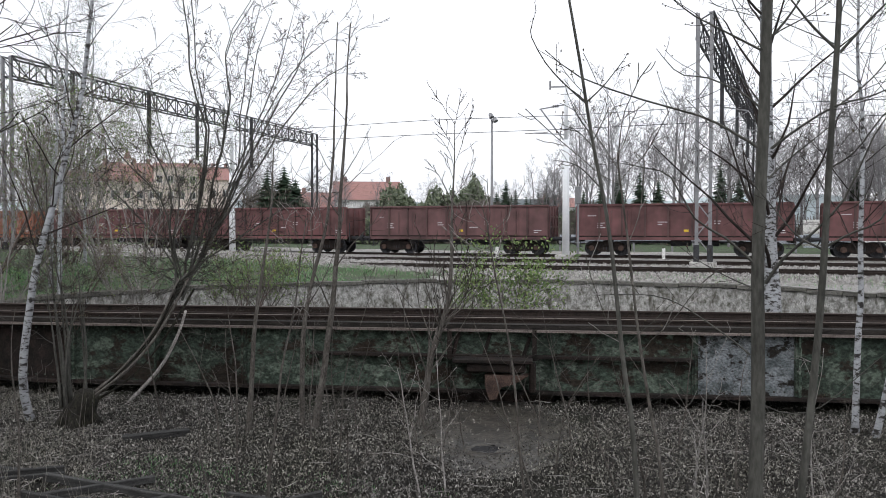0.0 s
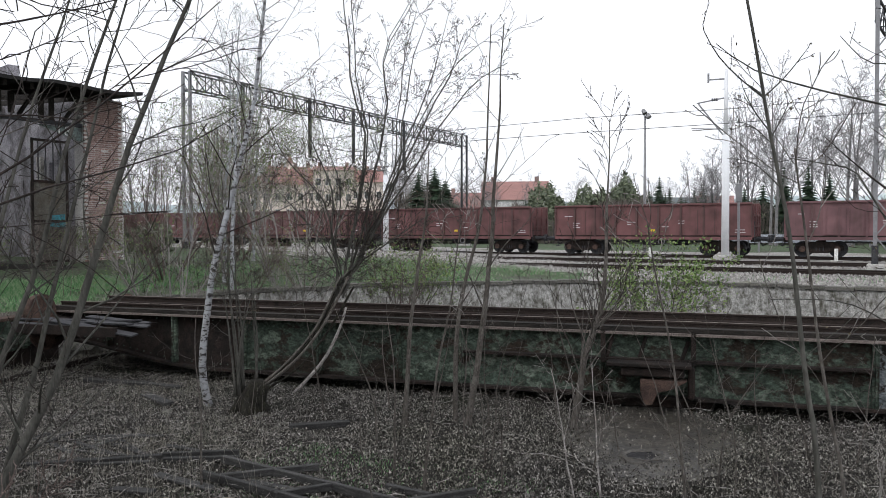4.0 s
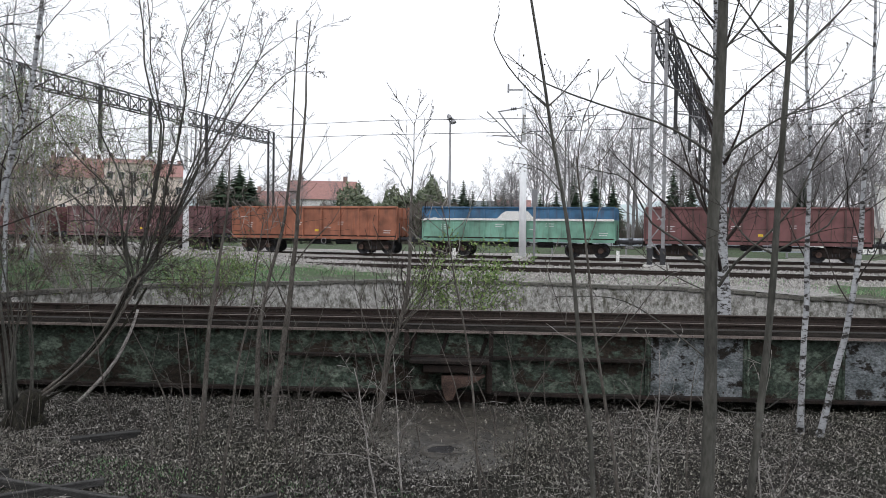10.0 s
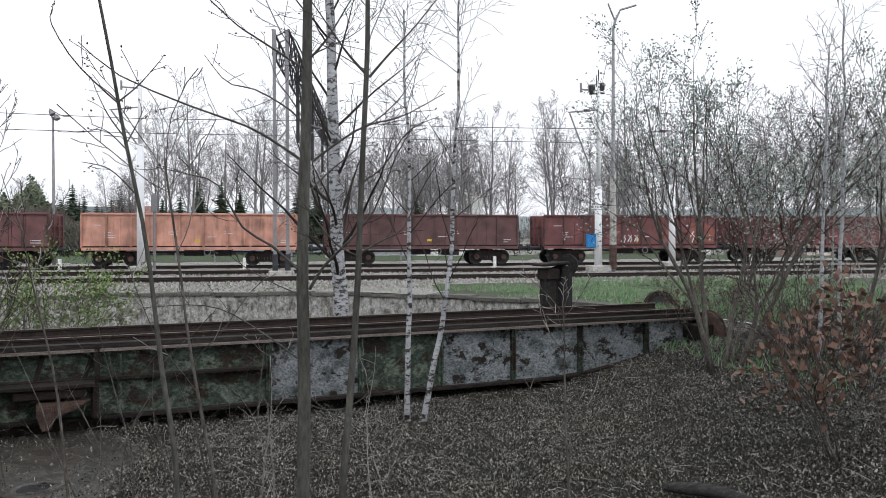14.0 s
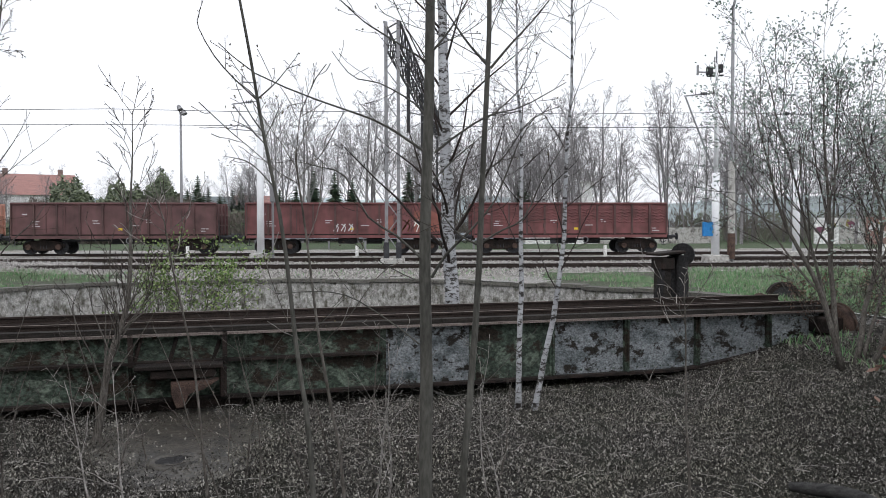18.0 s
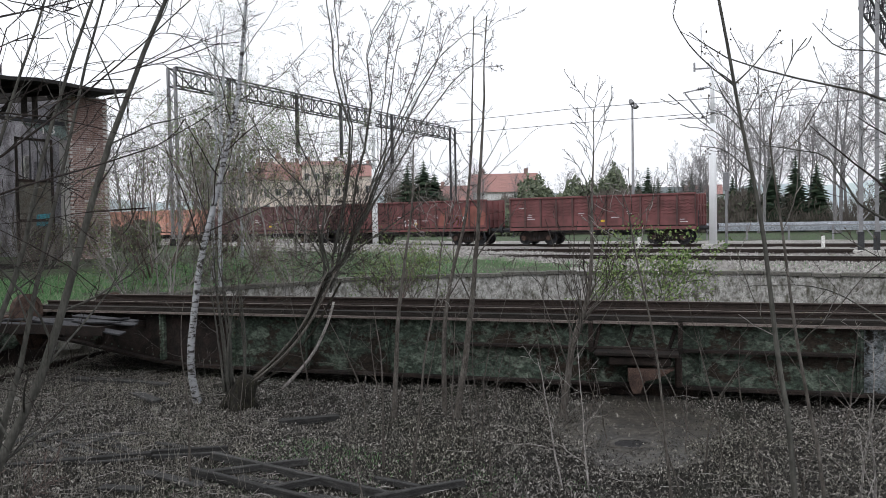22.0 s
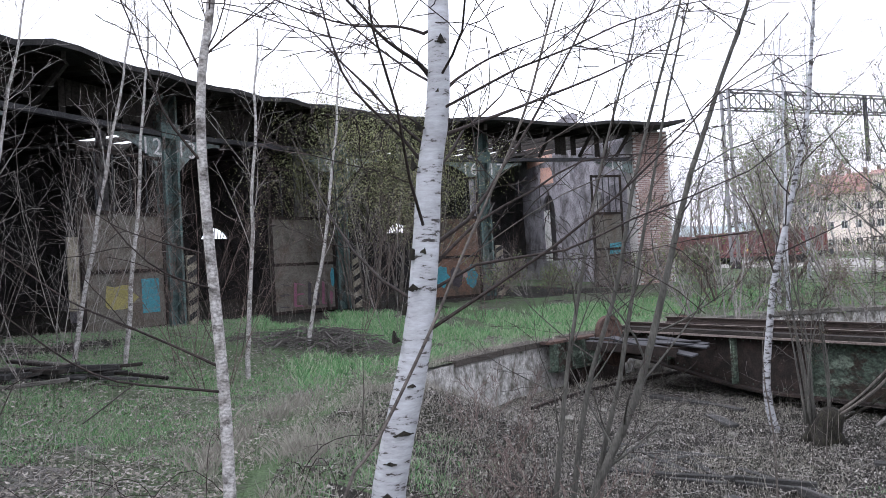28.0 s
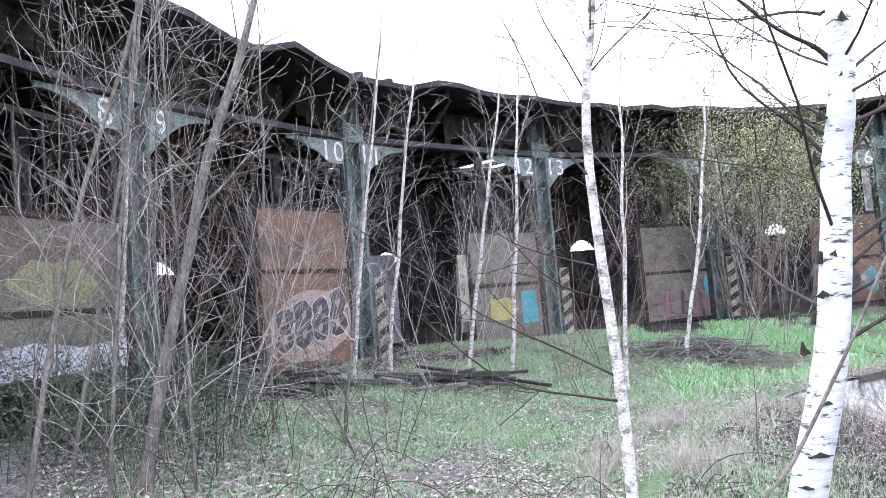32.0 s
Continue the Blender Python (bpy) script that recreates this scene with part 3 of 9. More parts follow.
class Solid:
    """Gathers simple solids into one mesh."""

    def __init__(self):
        self.v, self.f = [], []

    def add(self, verts, faces):
        k = len(self.v)
        self.v += [tuple(p) for p in verts]
        self.f += [tuple(k + i for i in f) for f in faces]
        return self

    def box(self, x0, x1, y0, y1, z0, z1, bevel=0.0, m=None):
        if bevel:
            b = bevel
            vs = []
            for z, e in ((z0, b), (z0 + b, 0), (z1 - b, 0), (z1, b)):
                vs += [(x0 + e, y0 + b, z), (x0 + b, y0 + e, z), (x1 - b, y0 + e, z), (x1 - e, y0 + b, z), (x1 - e, y1 - b, z), (x1 - b, y1 - e, z), (x0 + b, y1 - e, z), (x0 + e, y1 - b, z)]
            fs = [tuple(range(7, -1, -1)), tuple(range(24, 32))]
            for k in range(3):
                for i in range(8):
                    fs.append((8 * k + i, 8 * k + (i + 1) % 8, 8 * k + 8 + (i + 1) % 8, 8 * k + 8 + i))
        else:
            vs = [(x, y, z) for z in (z0, z1) for x, y in ((x0, y0), (x1, y0), (x1, y1), (x0, y1))]
            fs = [(3, 2, 1, 0), (4, 5, 6, 7), (0, 1, 5, 4), (1, 2, 6, 5), (2, 3, 7, 6), (3, 0, 4, 7)]
        if m is not None:
            vs = [m @ Vector(p) for p in vs]
        return self.add(vs, fs)

    def bar(self, a, b, w, h=None, up=(0, 0, 1)):
        """A square bar from a to b, w wide and h high."""
        h = h or w
        a, b = Vector(a), Vector(b)
        d = (b - a).normalized()
        s = d.cross(Vector(up))
        if s.length < 1e-3:
            s = d.cross(Vector((1, 0, 0)))
        s.normalize()
        t = s.cross(d)
        vs = [p + s * (sx * w / 2) + t * (sy * h / 2) for p in (a, b) for sx, sy in ((-1, -1), (1, -1), (1, 1), (-1, 1))]
        return self.add(vs, [(3, 2, 1, 0), (4, 5, 6, 7), (0, 1, 5, 4), (1, 2, 6, 5), (2, 3, 7, 6), (3, 0, 4, 7)])

    def rod(self, pts, radii, sides=8, caps=True):
        v, f = tube(pts, radii, sides, caps)
        return self.add(v, f)

    def disc(self, c, axis, r, thick, sides=20, r_in=0.0):
        """A wheel-like disc or ring round the given axis."""
        c, axis = Vector(c), Vector(axis).normalized()
        s = axis.orthogonal().normalized()
        t = axis.cross(s)
        rings = [(r_in, -1), (r, -1), (r, 1), (r_in, 1)]
        vs = [c + (s * math.cos(2 * math.pi * i / sides) + t * math.sin(2 * math.pi * i / sides)) * rr + axis * (h * thick / 2) for rr, h in rings for i in range(sides)]
        fs = []
        for k in range(4):
            for i in range(sides):
                j = (i + 1) % sides
                fs.append((k * sides + i, k * sides + j, ((k + 1) % 4) * sides + j, ((k + 1) % 4) * sides + i))
        return self.add(vs, fs)

    def part(self, name, mat, parent=None, label="", smooth=False):
        ob = new(name, mesh_of(name, self.v, self.f, mat, smooth))
        ob.parent = parent
        return tagged(ob, label)


def tube(pts, radii, sides=5, caps=False):
    pts = [Vector(p) for p in pts]
    n = len(pts)
    verts, faces = [], []
    d = (pts[1] - pts[0]).normalized()
    s = d.orthogonal().normalized()
    for i, p in enumerate(pts):
        d = (pts[min(i + 1, n - 1)] - pts[max(i - 1, 0)]).normalized()
        s = (s - d * s.dot(d))
        s = s.normalized() if s.length > 1e-6 else d.orthogonal().normalized()
        t = d.cross(s)
        for k in range(sides):
            a = 2 * math.pi * k / sides
            verts.append(p + (s * math.cos(a) + t * math.sin(a)) * radii[i])
    for i in range(n - 1):
        for k in range(sides):
            j = (k + 1) % sides
            faces.append((i * sides + k, i * sides + j, (i + 1) * sides + j, (i + 1) * sides + k))
    if caps:
        faces += [tuple(range(sides - 1, -1, -1)), tuple((n - 1) * sides + k for k in range(sides))]
    return verts, faces


def empty(name, x=0, y=0, z=0, turn=0, label="", category="", group="", kind=""):
    ob = new(name)
    ob.empty_display_size = 0.2
    ob.matrix_basis = pose(x, y, z, 0, 0, turn)
    return tagged(ob, label, category, group, kind)


def smooth_step(a, b, v):
    k = min(1.0, max(0.0, (v - a) / (b - a)))
    return k * k * (3 - 2 * k)


# ---- the plan: the turntable's centre and radius, the roundhouse ring ----
CX, CY, PIT_R = -3.7, 14.2, 14.2
BRIDGE_TURN = 12.35
SHED_R = 22.5
COLUMN_ANGLES = [263.0, 248.0, 234.2, 218.4, 203.0, 187.6, 170.6]
TRACKS = [33.4, 40.6, 49.3]
TRAIN_Y = 49.3


def ring(angle, r):
    a = radians(angle)
    return CX + r * math.cos(a), CY + r * math.sin(a)


def ground_z(x, y):
    dx, dy = x - CX, y - CY
    r, a = math.hypot(dx, dy), math.degrees(math.atan2(dy, dx)) % 360
    z = -0.33
    west = smooth_step(110, 170, a) * (1 - smooth_step(285, 330, a))
    z += west * 0.8 * smooth_step(PIT_R + 0.5, SHED_R - 1.0, r)
    z += 0.18 * smooth_step(28, 31, y) * (1 if y > 28 else 0)
    z += 0.05 * noise.noise(Vector((x * 0.5, y * 0.5, 0))) + 0.1 * noise.noise(Vector((x * 0.13, y * 0.13, 4))) * (1 - smooth_step(28, 31, y))
    near = 1 - smooth_step(1.2, 4.5, math.hypot(x, y))
    return z + near * 0.2


def pit_z(x, y):
    dx, dy = x - CX, y - CY
    r, a = math.hypot(dx, dy), math.degrees(math.atan2(dy, dx)) % 360
    z = -1.5 + 0.06 * noise.noise(Vector((x * 0.6, y * 0.6, 2))) + 0.03 * noise.noise(Vector((x * 2.1, y * 2.1, 7)))
    bank = smooth_step(214, 232, a) * (1 - smooth_step(325, 350, a))
    z += bank * 1.2 * smooth_step(10.2, 14.1, r)
    right = max(smooth_step(318, 345, a), 1 - smooth_step(8, 40, a))
    z += (1 - bank) * right * 0.95 * smooth_step(8.2, 13.8, r)
    return z


# ---- ground, pit and its wall ----
def make_ground():
    radii = [PIT_R + 0.02, PIT_R + 0.45]
    while radii[-1] < 60:
        radii.append(radii[-1] + (0.24 if radii[-1] < 22 else 0.45 if radii[-1] < 24 else 0.8 if radii[-1] < 40 else 2.0))
    radii += [70, 90, 120, 170, 250, 400, 700, 1200, 2200, 3500]
    n = 440
    rng = random.Random(9)
    verts, faces, idx = [], [], []
    for r in radii:
        for k in range(n):
            a = 2 * math.pi * k / n
            x, y = CX + r * math.cos(a), CY + r * math.sin(a)
            verts.append((x, y, ground_z(x, y)))
    for i in range(len(radii) - 1):
        for k in range(n):
            j = (k + 1) % n
            f = (i * n + k, i * n + j, (i + 1) * n + j, (i + 1) * n + k)
            faces.append(f)
            y = sum(verts[q][1] for q in f) / 4
            x = sum(verts[q][0] for q in f) / 4
            idx.append(1 if (30.3 < y < 62 and (x > -30 or y > 36)) or (y > 24 and -10.5 + noise.noise(Vector((x, y, 3))) < x < 5.5 + noise.noise(Vector((x, y, 8))) and y < 40) else 2 if x < -9 and y < 16 and math.hypot(x - CX, y - CY) + 1.3 * noise.noise(Vector((x * 0.7, y * 0.7, 1))) + rng.gauss(0, 0.2) > 20.3 else 3 if y < -1.0 + 1.3 * noise.noise(Vector((x * 0.8, y * 0.8, 7))) + 0.6 * noise.noise(Vector((x * 2.5, y * 2.5, 3))) + rng.gauss(0, 0.25) and -10.5 + rng.gauss(0, 0.5) < x < 30 else 0)
    tagged(new("ground", mesh_of("ground", verts, faces, ["soil_grass", "ballast", "litter", "lawn_litter"], True, idx)), "grassy ground turning to gravel beside the tracks", "ground", kind="structure")
    radii = [0.0] + [0.5 * k for k in range(1, 29)] + [PIT_R + 0.02]
    verts, faces = [(CX, CY, pit_z(CX, CY))], []
    n = 150
    for r in radii[1:]:
        for k in range(n):
            a = 2 * math.pi * k / n
            x, y = CX + r * math.cos(a), CY + r * math.sin(a)
            verts.append((x, y, pit_z(x, y)))
    for k in range(n):
        faces.append((0, 1 + k, 1 + (k + 1) % n))
    idx = [0] * n
    for i in range(len(radii) - 2):
        for k in range(n):
            j = (k + 1) % n
            faces.append((1 + i * n + k, 1 + i * n + j, 1 + (i + 1) * n + j, 1 + (i + 1) * n + k))
            x, y, _ = verts[1 + i * n + k]
            a, r = 360 * k / n, radii[i + 1]
            idx.append(1 if 212 < a < 300 and r + 1.2 * noise.noise(Vector((x * 0.9, y * 0.9, 5))) > 13.1 else 0)
    tagged(new("pit_floor", mesh_of("pit_floor", verts, faces, ["litter", "soil_grass"], True, idx)), "turntable pit floor of soil covered with dead leaves", "ground", kind="structure")


def arc_box(a0, a1, r0, r1, z0, z1, steps=3):
    s = Solid()
    vs, fs = [], []
    for i in range(steps + 1):
        a = a0 + (a1 - a0) * i / steps
        for r, z in ((r0, z0), (r1, z0), (r1, z1), (r0, z1)):
            vs.append((*ring(a, r), z))
    for i in range(steps):
        for k in range(4):
            fs.append((4 * i + k, 4 * i + (k + 1) % 4, 4 * i + 4 + (k + 1) % 4, 4 * i + 4 + k))
    fs += [(3, 2, 1, 0), tuple(4 * steps + k for k in range(4))]
    return s.add(vs, fs)


def make_pit_wall():
    wall = empty("pit_wall", label="round pit wall of flaking pale plaster with a concrete coping", category="wall", kind="structure")
    arc_box(0, 359.9, PIT_R, PIT_R + 0.4, -1.9, -0.39, 150).part("wall_face", "plaster", wall)
    rng = random.Random(5)
    a = 24.0
    while a < 217:
        w = rng.uniform(3.0, 4.6)
        h = -0.28 + rng.uniform(-0.03, 0.03)
        if 192 < a < 216:
            h -= 0.05
        arc_box(a, min(a + w - 0.12, 359.8), PIT_R - 0.06, PIT_R + 0.5 + rng.uniform(-0.03, 0.03), h - (0.13 if a > 185 else 0.11), h, 2).part("coping_stone", "coping_dark" if a > 190 else "coping", wall, "rust-stained dark coping" if a > 190 else "")
        a += w
    return wall


# ---- tracks ----
def rail_profile():
    return [(-0.065, 0), (0.065, 0), (0.065, 0.012), (0.012, 0.03), (0.012, 0.11), (0.034, 0.12), (0.034, 0.15), (-0.034, 0.15), (-0.034, 0.12), (-0.012, 0.11), (-0.012, 0.03), (-0.065, 0.012)]


def rail_solid(x0, x1, y, z):
    s = Solid()
    p = rail_profile()
    n = len(p)
    vs = [(x, y + a, z + b) for x in (x0, x1) for a, b in p]
    fs = [(i, (i + 1) % n, n + (i + 1) % n, n + i) for i in range(n)] + [tuple(range(n - 1, -1, -1)), tuple(range(n, 2 * n))]
    return s.add(vs, fs)


def make_tracks():
    for y in TRACKS:
        track = empty("railway_track", 0, y, 0, label="straight railway track with rusty rails on sleepers in gravel", category="track", group="railway tracks", kind="structure")
        for sy in (-0.75, 0.75):
            rail_solid(-140, 140, sy, -0.15).part("rail", "rail", track)
        s = Solid()
        for k in range(-150, 151):
            s.box(k * 0.62 - 0.12, k * 0.62 + 0.12, -1.25, 1.25, -0.28, -0.152)
        tagged(s.part("sleepers", "sleeper", track), kind="stuff")
    s = Solid()
    rng = random.Random(3)
    for _ in range(26000):
        x, y = rng.uniform(-30, 34), rng.choice((rng.uniform(28.8, 36), rng.uniform(28.8, 32.5), rng.uniform(35, 44)))
        if y < 30.3 and not -10.5 < x < 5.5:
            continue
        r = rng.uniform(0.04, 0.1)
        z = ground_z(x, y)
        vs = [(x + r * rng.uniform(0.6, 1.2) * math.cos(q), y + r * rng.uniform(0.6, 1.2) * math.sin(q), z - 0.01) for q in (0, 2.1, 4.2)] + [(x + rng.uniform(-r, r) * 0.4, y, z + r * rng.uniform(0.6, 1.2))]
        s.add(vs, [(0, 1, 3), (1, 2, 3), (2, 0, 3)])
    tagged(s.part("ballast_stones", "stone"), "loose grey ballast stones beside the rails", "gravel", kind="stuff")


# ---- the turntable bridge ----
def make_bridge():
    b = empty("turntable_bridge", CX, CY, 0, BRIDGE_TURN, "rusty turntable bridge with peeling green plate girders and two rails", "turntable")
    half = 13.2

    def low(u):
        return -1.27 + 0.5 * smooth_step(9.0, 13.2, abs(u))

    edges = [-13.2, -11.6, -9.9, -8.2, -6.5, -4.8, -3.55, -1.0, 0.9, 3.3, 5.0, 6.6, 8.2, 9.8, 11.5, 13.2]
    for v, out in ((-1.0, -1), (1.0, 1)):
        for u0, u1 in zip(edges, edges[1:]):
            s = Solid()
            n = 4
            vs = []
            for i in range(n + 1):
                u = u0 + (u1 - u0) * i / n
                for vv, z in ((v - 0.012, low(u) + 0.02), (v + 0.012, low(u) + 0.02), (v + 0.012, -0.2), (v - 0.012, -0.2)):
                    vs.append((u, vv, z))
            fs = [(4 * i + k, 4 * i + (k + 1) % 4, 4 * i + 4 + (k + 1) % 4, 4 * i + 4 + k) for i in range(n) for k in range(4)]
            s.add(vs, fs)
            pale = 3.2 < u0 < 4.9 or 6.5 < u0 < 11.6
            s.part("web_panel", "girder_pale" if pale else "rust_dark" if u0 < -9.0 else "girder", b, "flaking pale blue-white girder panel" if pale else "")
            st = Solid()
            st.box(u0 - 0.05, u0 + 0.05, v + out * 0.012, v + out * 0.1, low(u0) + 0.03, -0.2)
            st.box(u0 - 0.012, u0 + 0.012, v + out * 0.1, v + out * 0.16, low(u0) + 0.03, -0.2)
            st.part("stiffener", "girder", b)
        s = Solid()
        vs = []
        us = [-half + 2 * half * i / 40 for i in range(41)]
        for u in us:
            for vv, z in ((v - 0.17, low(u) - 0.03), (v + 0.17, low(u) - 0.03), (v + 0.17, low(u) + 0.02), (v - 0.17, low(u) + 0.02)):
                vs.append((u, vv, z))
        fs = [(4 * i + k, 4 * i + (k + 1) % 4, 4 * i + 4 + (k + 1) % 4, 4 * i + 4 + k) for i in range(40) for k in range(4)] + [(3, 2, 1, 0), (160, 161, 162, 163)]
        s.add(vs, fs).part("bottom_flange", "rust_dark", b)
        # pale rust: light along the flange's top edge is put into the colour
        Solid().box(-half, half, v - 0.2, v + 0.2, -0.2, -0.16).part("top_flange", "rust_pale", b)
        # rivet heads along both flanges
        s = Solid()
        for k in range(150):
            u = -13.0 + k * 0.1745
            for z in (-0.27, low(u) + 0.09):
                s.box(u - 0.014, u + 0.014, v + out * 0.012 - 0.012, v + out * 0.012 + 0.012, z - 0.014, z + 0.014)
        tagged(s.part("rivets", "girder", b), kind="stuff")
    for v in (-0.75, 0.75):
        r = rail_solid(-half, half, v, -0.15).part("rail", "rail", b)
        # thin pale plate paints the lit, worn top of the dark rail
        Solid().box(-half, half, v - 0.032, v + 0.032, 0.0005, 0.004).part("rail_head", "rust_pale", r, "worn rail head with top light put into its pale colour")
        s = Solid()
        for k in range(44):
            s.box(-13 + k * 0.6 - 0.1, -13 + k * 0.6 + 0.1, v - 0.13, v + 0.13, -0.165, -0.14)
        tagged(s.part("rail_fastening", "rust_dark", b), kind="stuff")
    for k in range(30):
        u = -12.9 + k * 0.88
        Solid().box(u - 0.42, u + 0.42, -0.64, 0.64, -0.235, -0.175).part("deck_plank", "wood_dark", b)
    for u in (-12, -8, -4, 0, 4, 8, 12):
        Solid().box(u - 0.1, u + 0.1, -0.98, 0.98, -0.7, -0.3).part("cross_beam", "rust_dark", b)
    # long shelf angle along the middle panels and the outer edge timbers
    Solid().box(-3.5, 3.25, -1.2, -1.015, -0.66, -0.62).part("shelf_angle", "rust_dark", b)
    for u0, u1 in ((-13.1, -7), (-6.98, -1.2), (-1.15, 4.4), (4.42, 9), (9.05, 13.1)):
        Solid().box(u0, u1, -1.13, -0.9, -0.155, -0.075).part("edge_timber", "wood_dark", b)
        Solid().box(u0, u1, -0.66, -0.5, -0.17, -0.06).part("guard_timber", "wood_dark", b)
    # locking gear hung outside the middle of the near girder
    g = Solid()
    g.box(-0.86, 0.52, -1.56, -1.02, -0.7, -0.64, 0.01)
    g.box(-0.62, 0.4, -1.5, -1.1, -0.86, -0.71, 0.02)
    g.part("lock_platform", "rust_dark", b, "rusty platform of the locking gear")
    g = Solid()
    g.box(0.46, 0.58, -1.34, -1.16, -1.24, -0.71, 0.03)
    g.part("lock_foot", "rust_dark", b)
    vs = [(x, y, z) for y in (-1.5, -1.25) for x, z in ((-0.3, -0.91), (0.45, -0.91), (0.2, -1.06), (-0.02, -1.12), (-0.1, -1.32), (-0.22, -1.34), (-0.3, -1.1))]
    Solid().add(vs, [tuple(range(7)), tuple(range(13, 6, -1))] + [(i, (i + 1) % 7, 7 + (i + 1) % 7, 7 + i) for i in range(7)]).part("lock_casting", "rust", b, "pale rusty casting under the girder")
    Solid().box(-1.3, 0.9, -0.95, 0.9, -1.5, -1.0, 0.03).part("pivot_housing", "rust_dark", b)
    for u, l in ((-0.9, 0.5), (-0.35, 0.42), (0.35, 0.36)):
        Solid().bar((u, -1.12, -0.66), (u + 0.12, -1.05, -0.66 + l), 0.05).part("lock_rod", "rust_dark", b)
    # broken walkway boards at the near end
    for k, (u, v, l, t, z) in enumerate(((-11.6, -1.75, 2.6, 4, -0.33), (-11.2, -2.05, 2.2, -6, -0.3), (-12.2, -1.95, 1.7, 9, -0.28), (-11.9, -2.3, 2.0, 2, -0.35), (-10.9, -1.6, 1.6, -3, -0.28), (-10.6, -1.95, 1.3, 14, -0.31), (-11.0, -2.35, 2.4, -2, -0.33))):
        o = Solid().box(-l / 2, l / 2, -0.1, 0.1, 0, 0.035, 0.006).part("walkway_board", "steel_dark", b)
        o.matrix_basis = pose(u, v, z, 2 * k - 4, 1.5 * k - 3, t)
    for u in (-12.6, -11.4, -10.4):
        Solid().bar((u, -1.02, -0.42), (u, -2.5, -0.38), 0.1, 0.12).part("walkway_bracket", "rust_dark", b)
    Solid().box(-12.8, -10.2, -2.5, -2.42, -0.48, -0.3).part("walkway_edge", "rust_dark", b)
    for u in (-0.95, 0.55):
        Solid().box(u - 0.04, u + 0.04, -1.2, -1.12, -0.7, -0.16).part("hanger_strap", "rust_dark", b)
    Solid().disc((-12.86, -1.7, -0.14), (1, 0.0, 0), 0.38, 0.14, 26, 0.3).part("gear_rim", "rust", b, "upright rust-red gear wheel at the bridge's end")
    Solid().disc((-12.86, -1.7, -0.14), (1, 0.0, 0), 0.31, 0.05, 22, 0.04).part("gear_disc", "rust", b)
    for q in range(8):
        Solid().bar((-12.93, -1.7 + 0.08 * math.cos(q * 0.785), -0.14 + 0.08 * math.sin(q * 0.785)), (-12.93, -1.7 + 0.3 * math.cos(q * 0.785), -0.14 + 0.3 * math.sin(q * 0.785)), 0.04).part("gear_spoke", "rust_dark", b)
    Solid().box(-13.05, -12.6, -1.95, -1.45, -0.62, -0.4, 0.02).part("gear_bearing", "rust_dark", b)
    # pivot and end carriages
    Solid().rod([(0, 0, -1.75), (0, 0, -1.3), (0, 0, -0.7)], [0.8, 0.55, 0.45], 20).part("pivot", "rust_dark", b, "cast pivot under the bridge")
    for su in (-1, 1):
        Solid().box(su * 12.8 - 0.25, su * 12.8 + 0.25, -1.5, 1.5, -0.62, -0.3, 0.02).part("end_carriage", "rust_dark", b)
        for v in (-1.25, 1.25):
            w = Solid().disc((su * 13.05, v, -0.52), (1, 0.0, 0), 0.48, 0.12, 24, 0.09)
            w.disc((su * 13.12, v, -0.52), (1, 0, 0), 0.52, 0.03, 24, 0.4)
            w.disc((su * 13.05, v, -0.52), (1, 0, 0), 0.13, 0.2, 12)
            w.part("carriage_wheel", "rust", b, "rusty spoked running wheel", True)
    return b


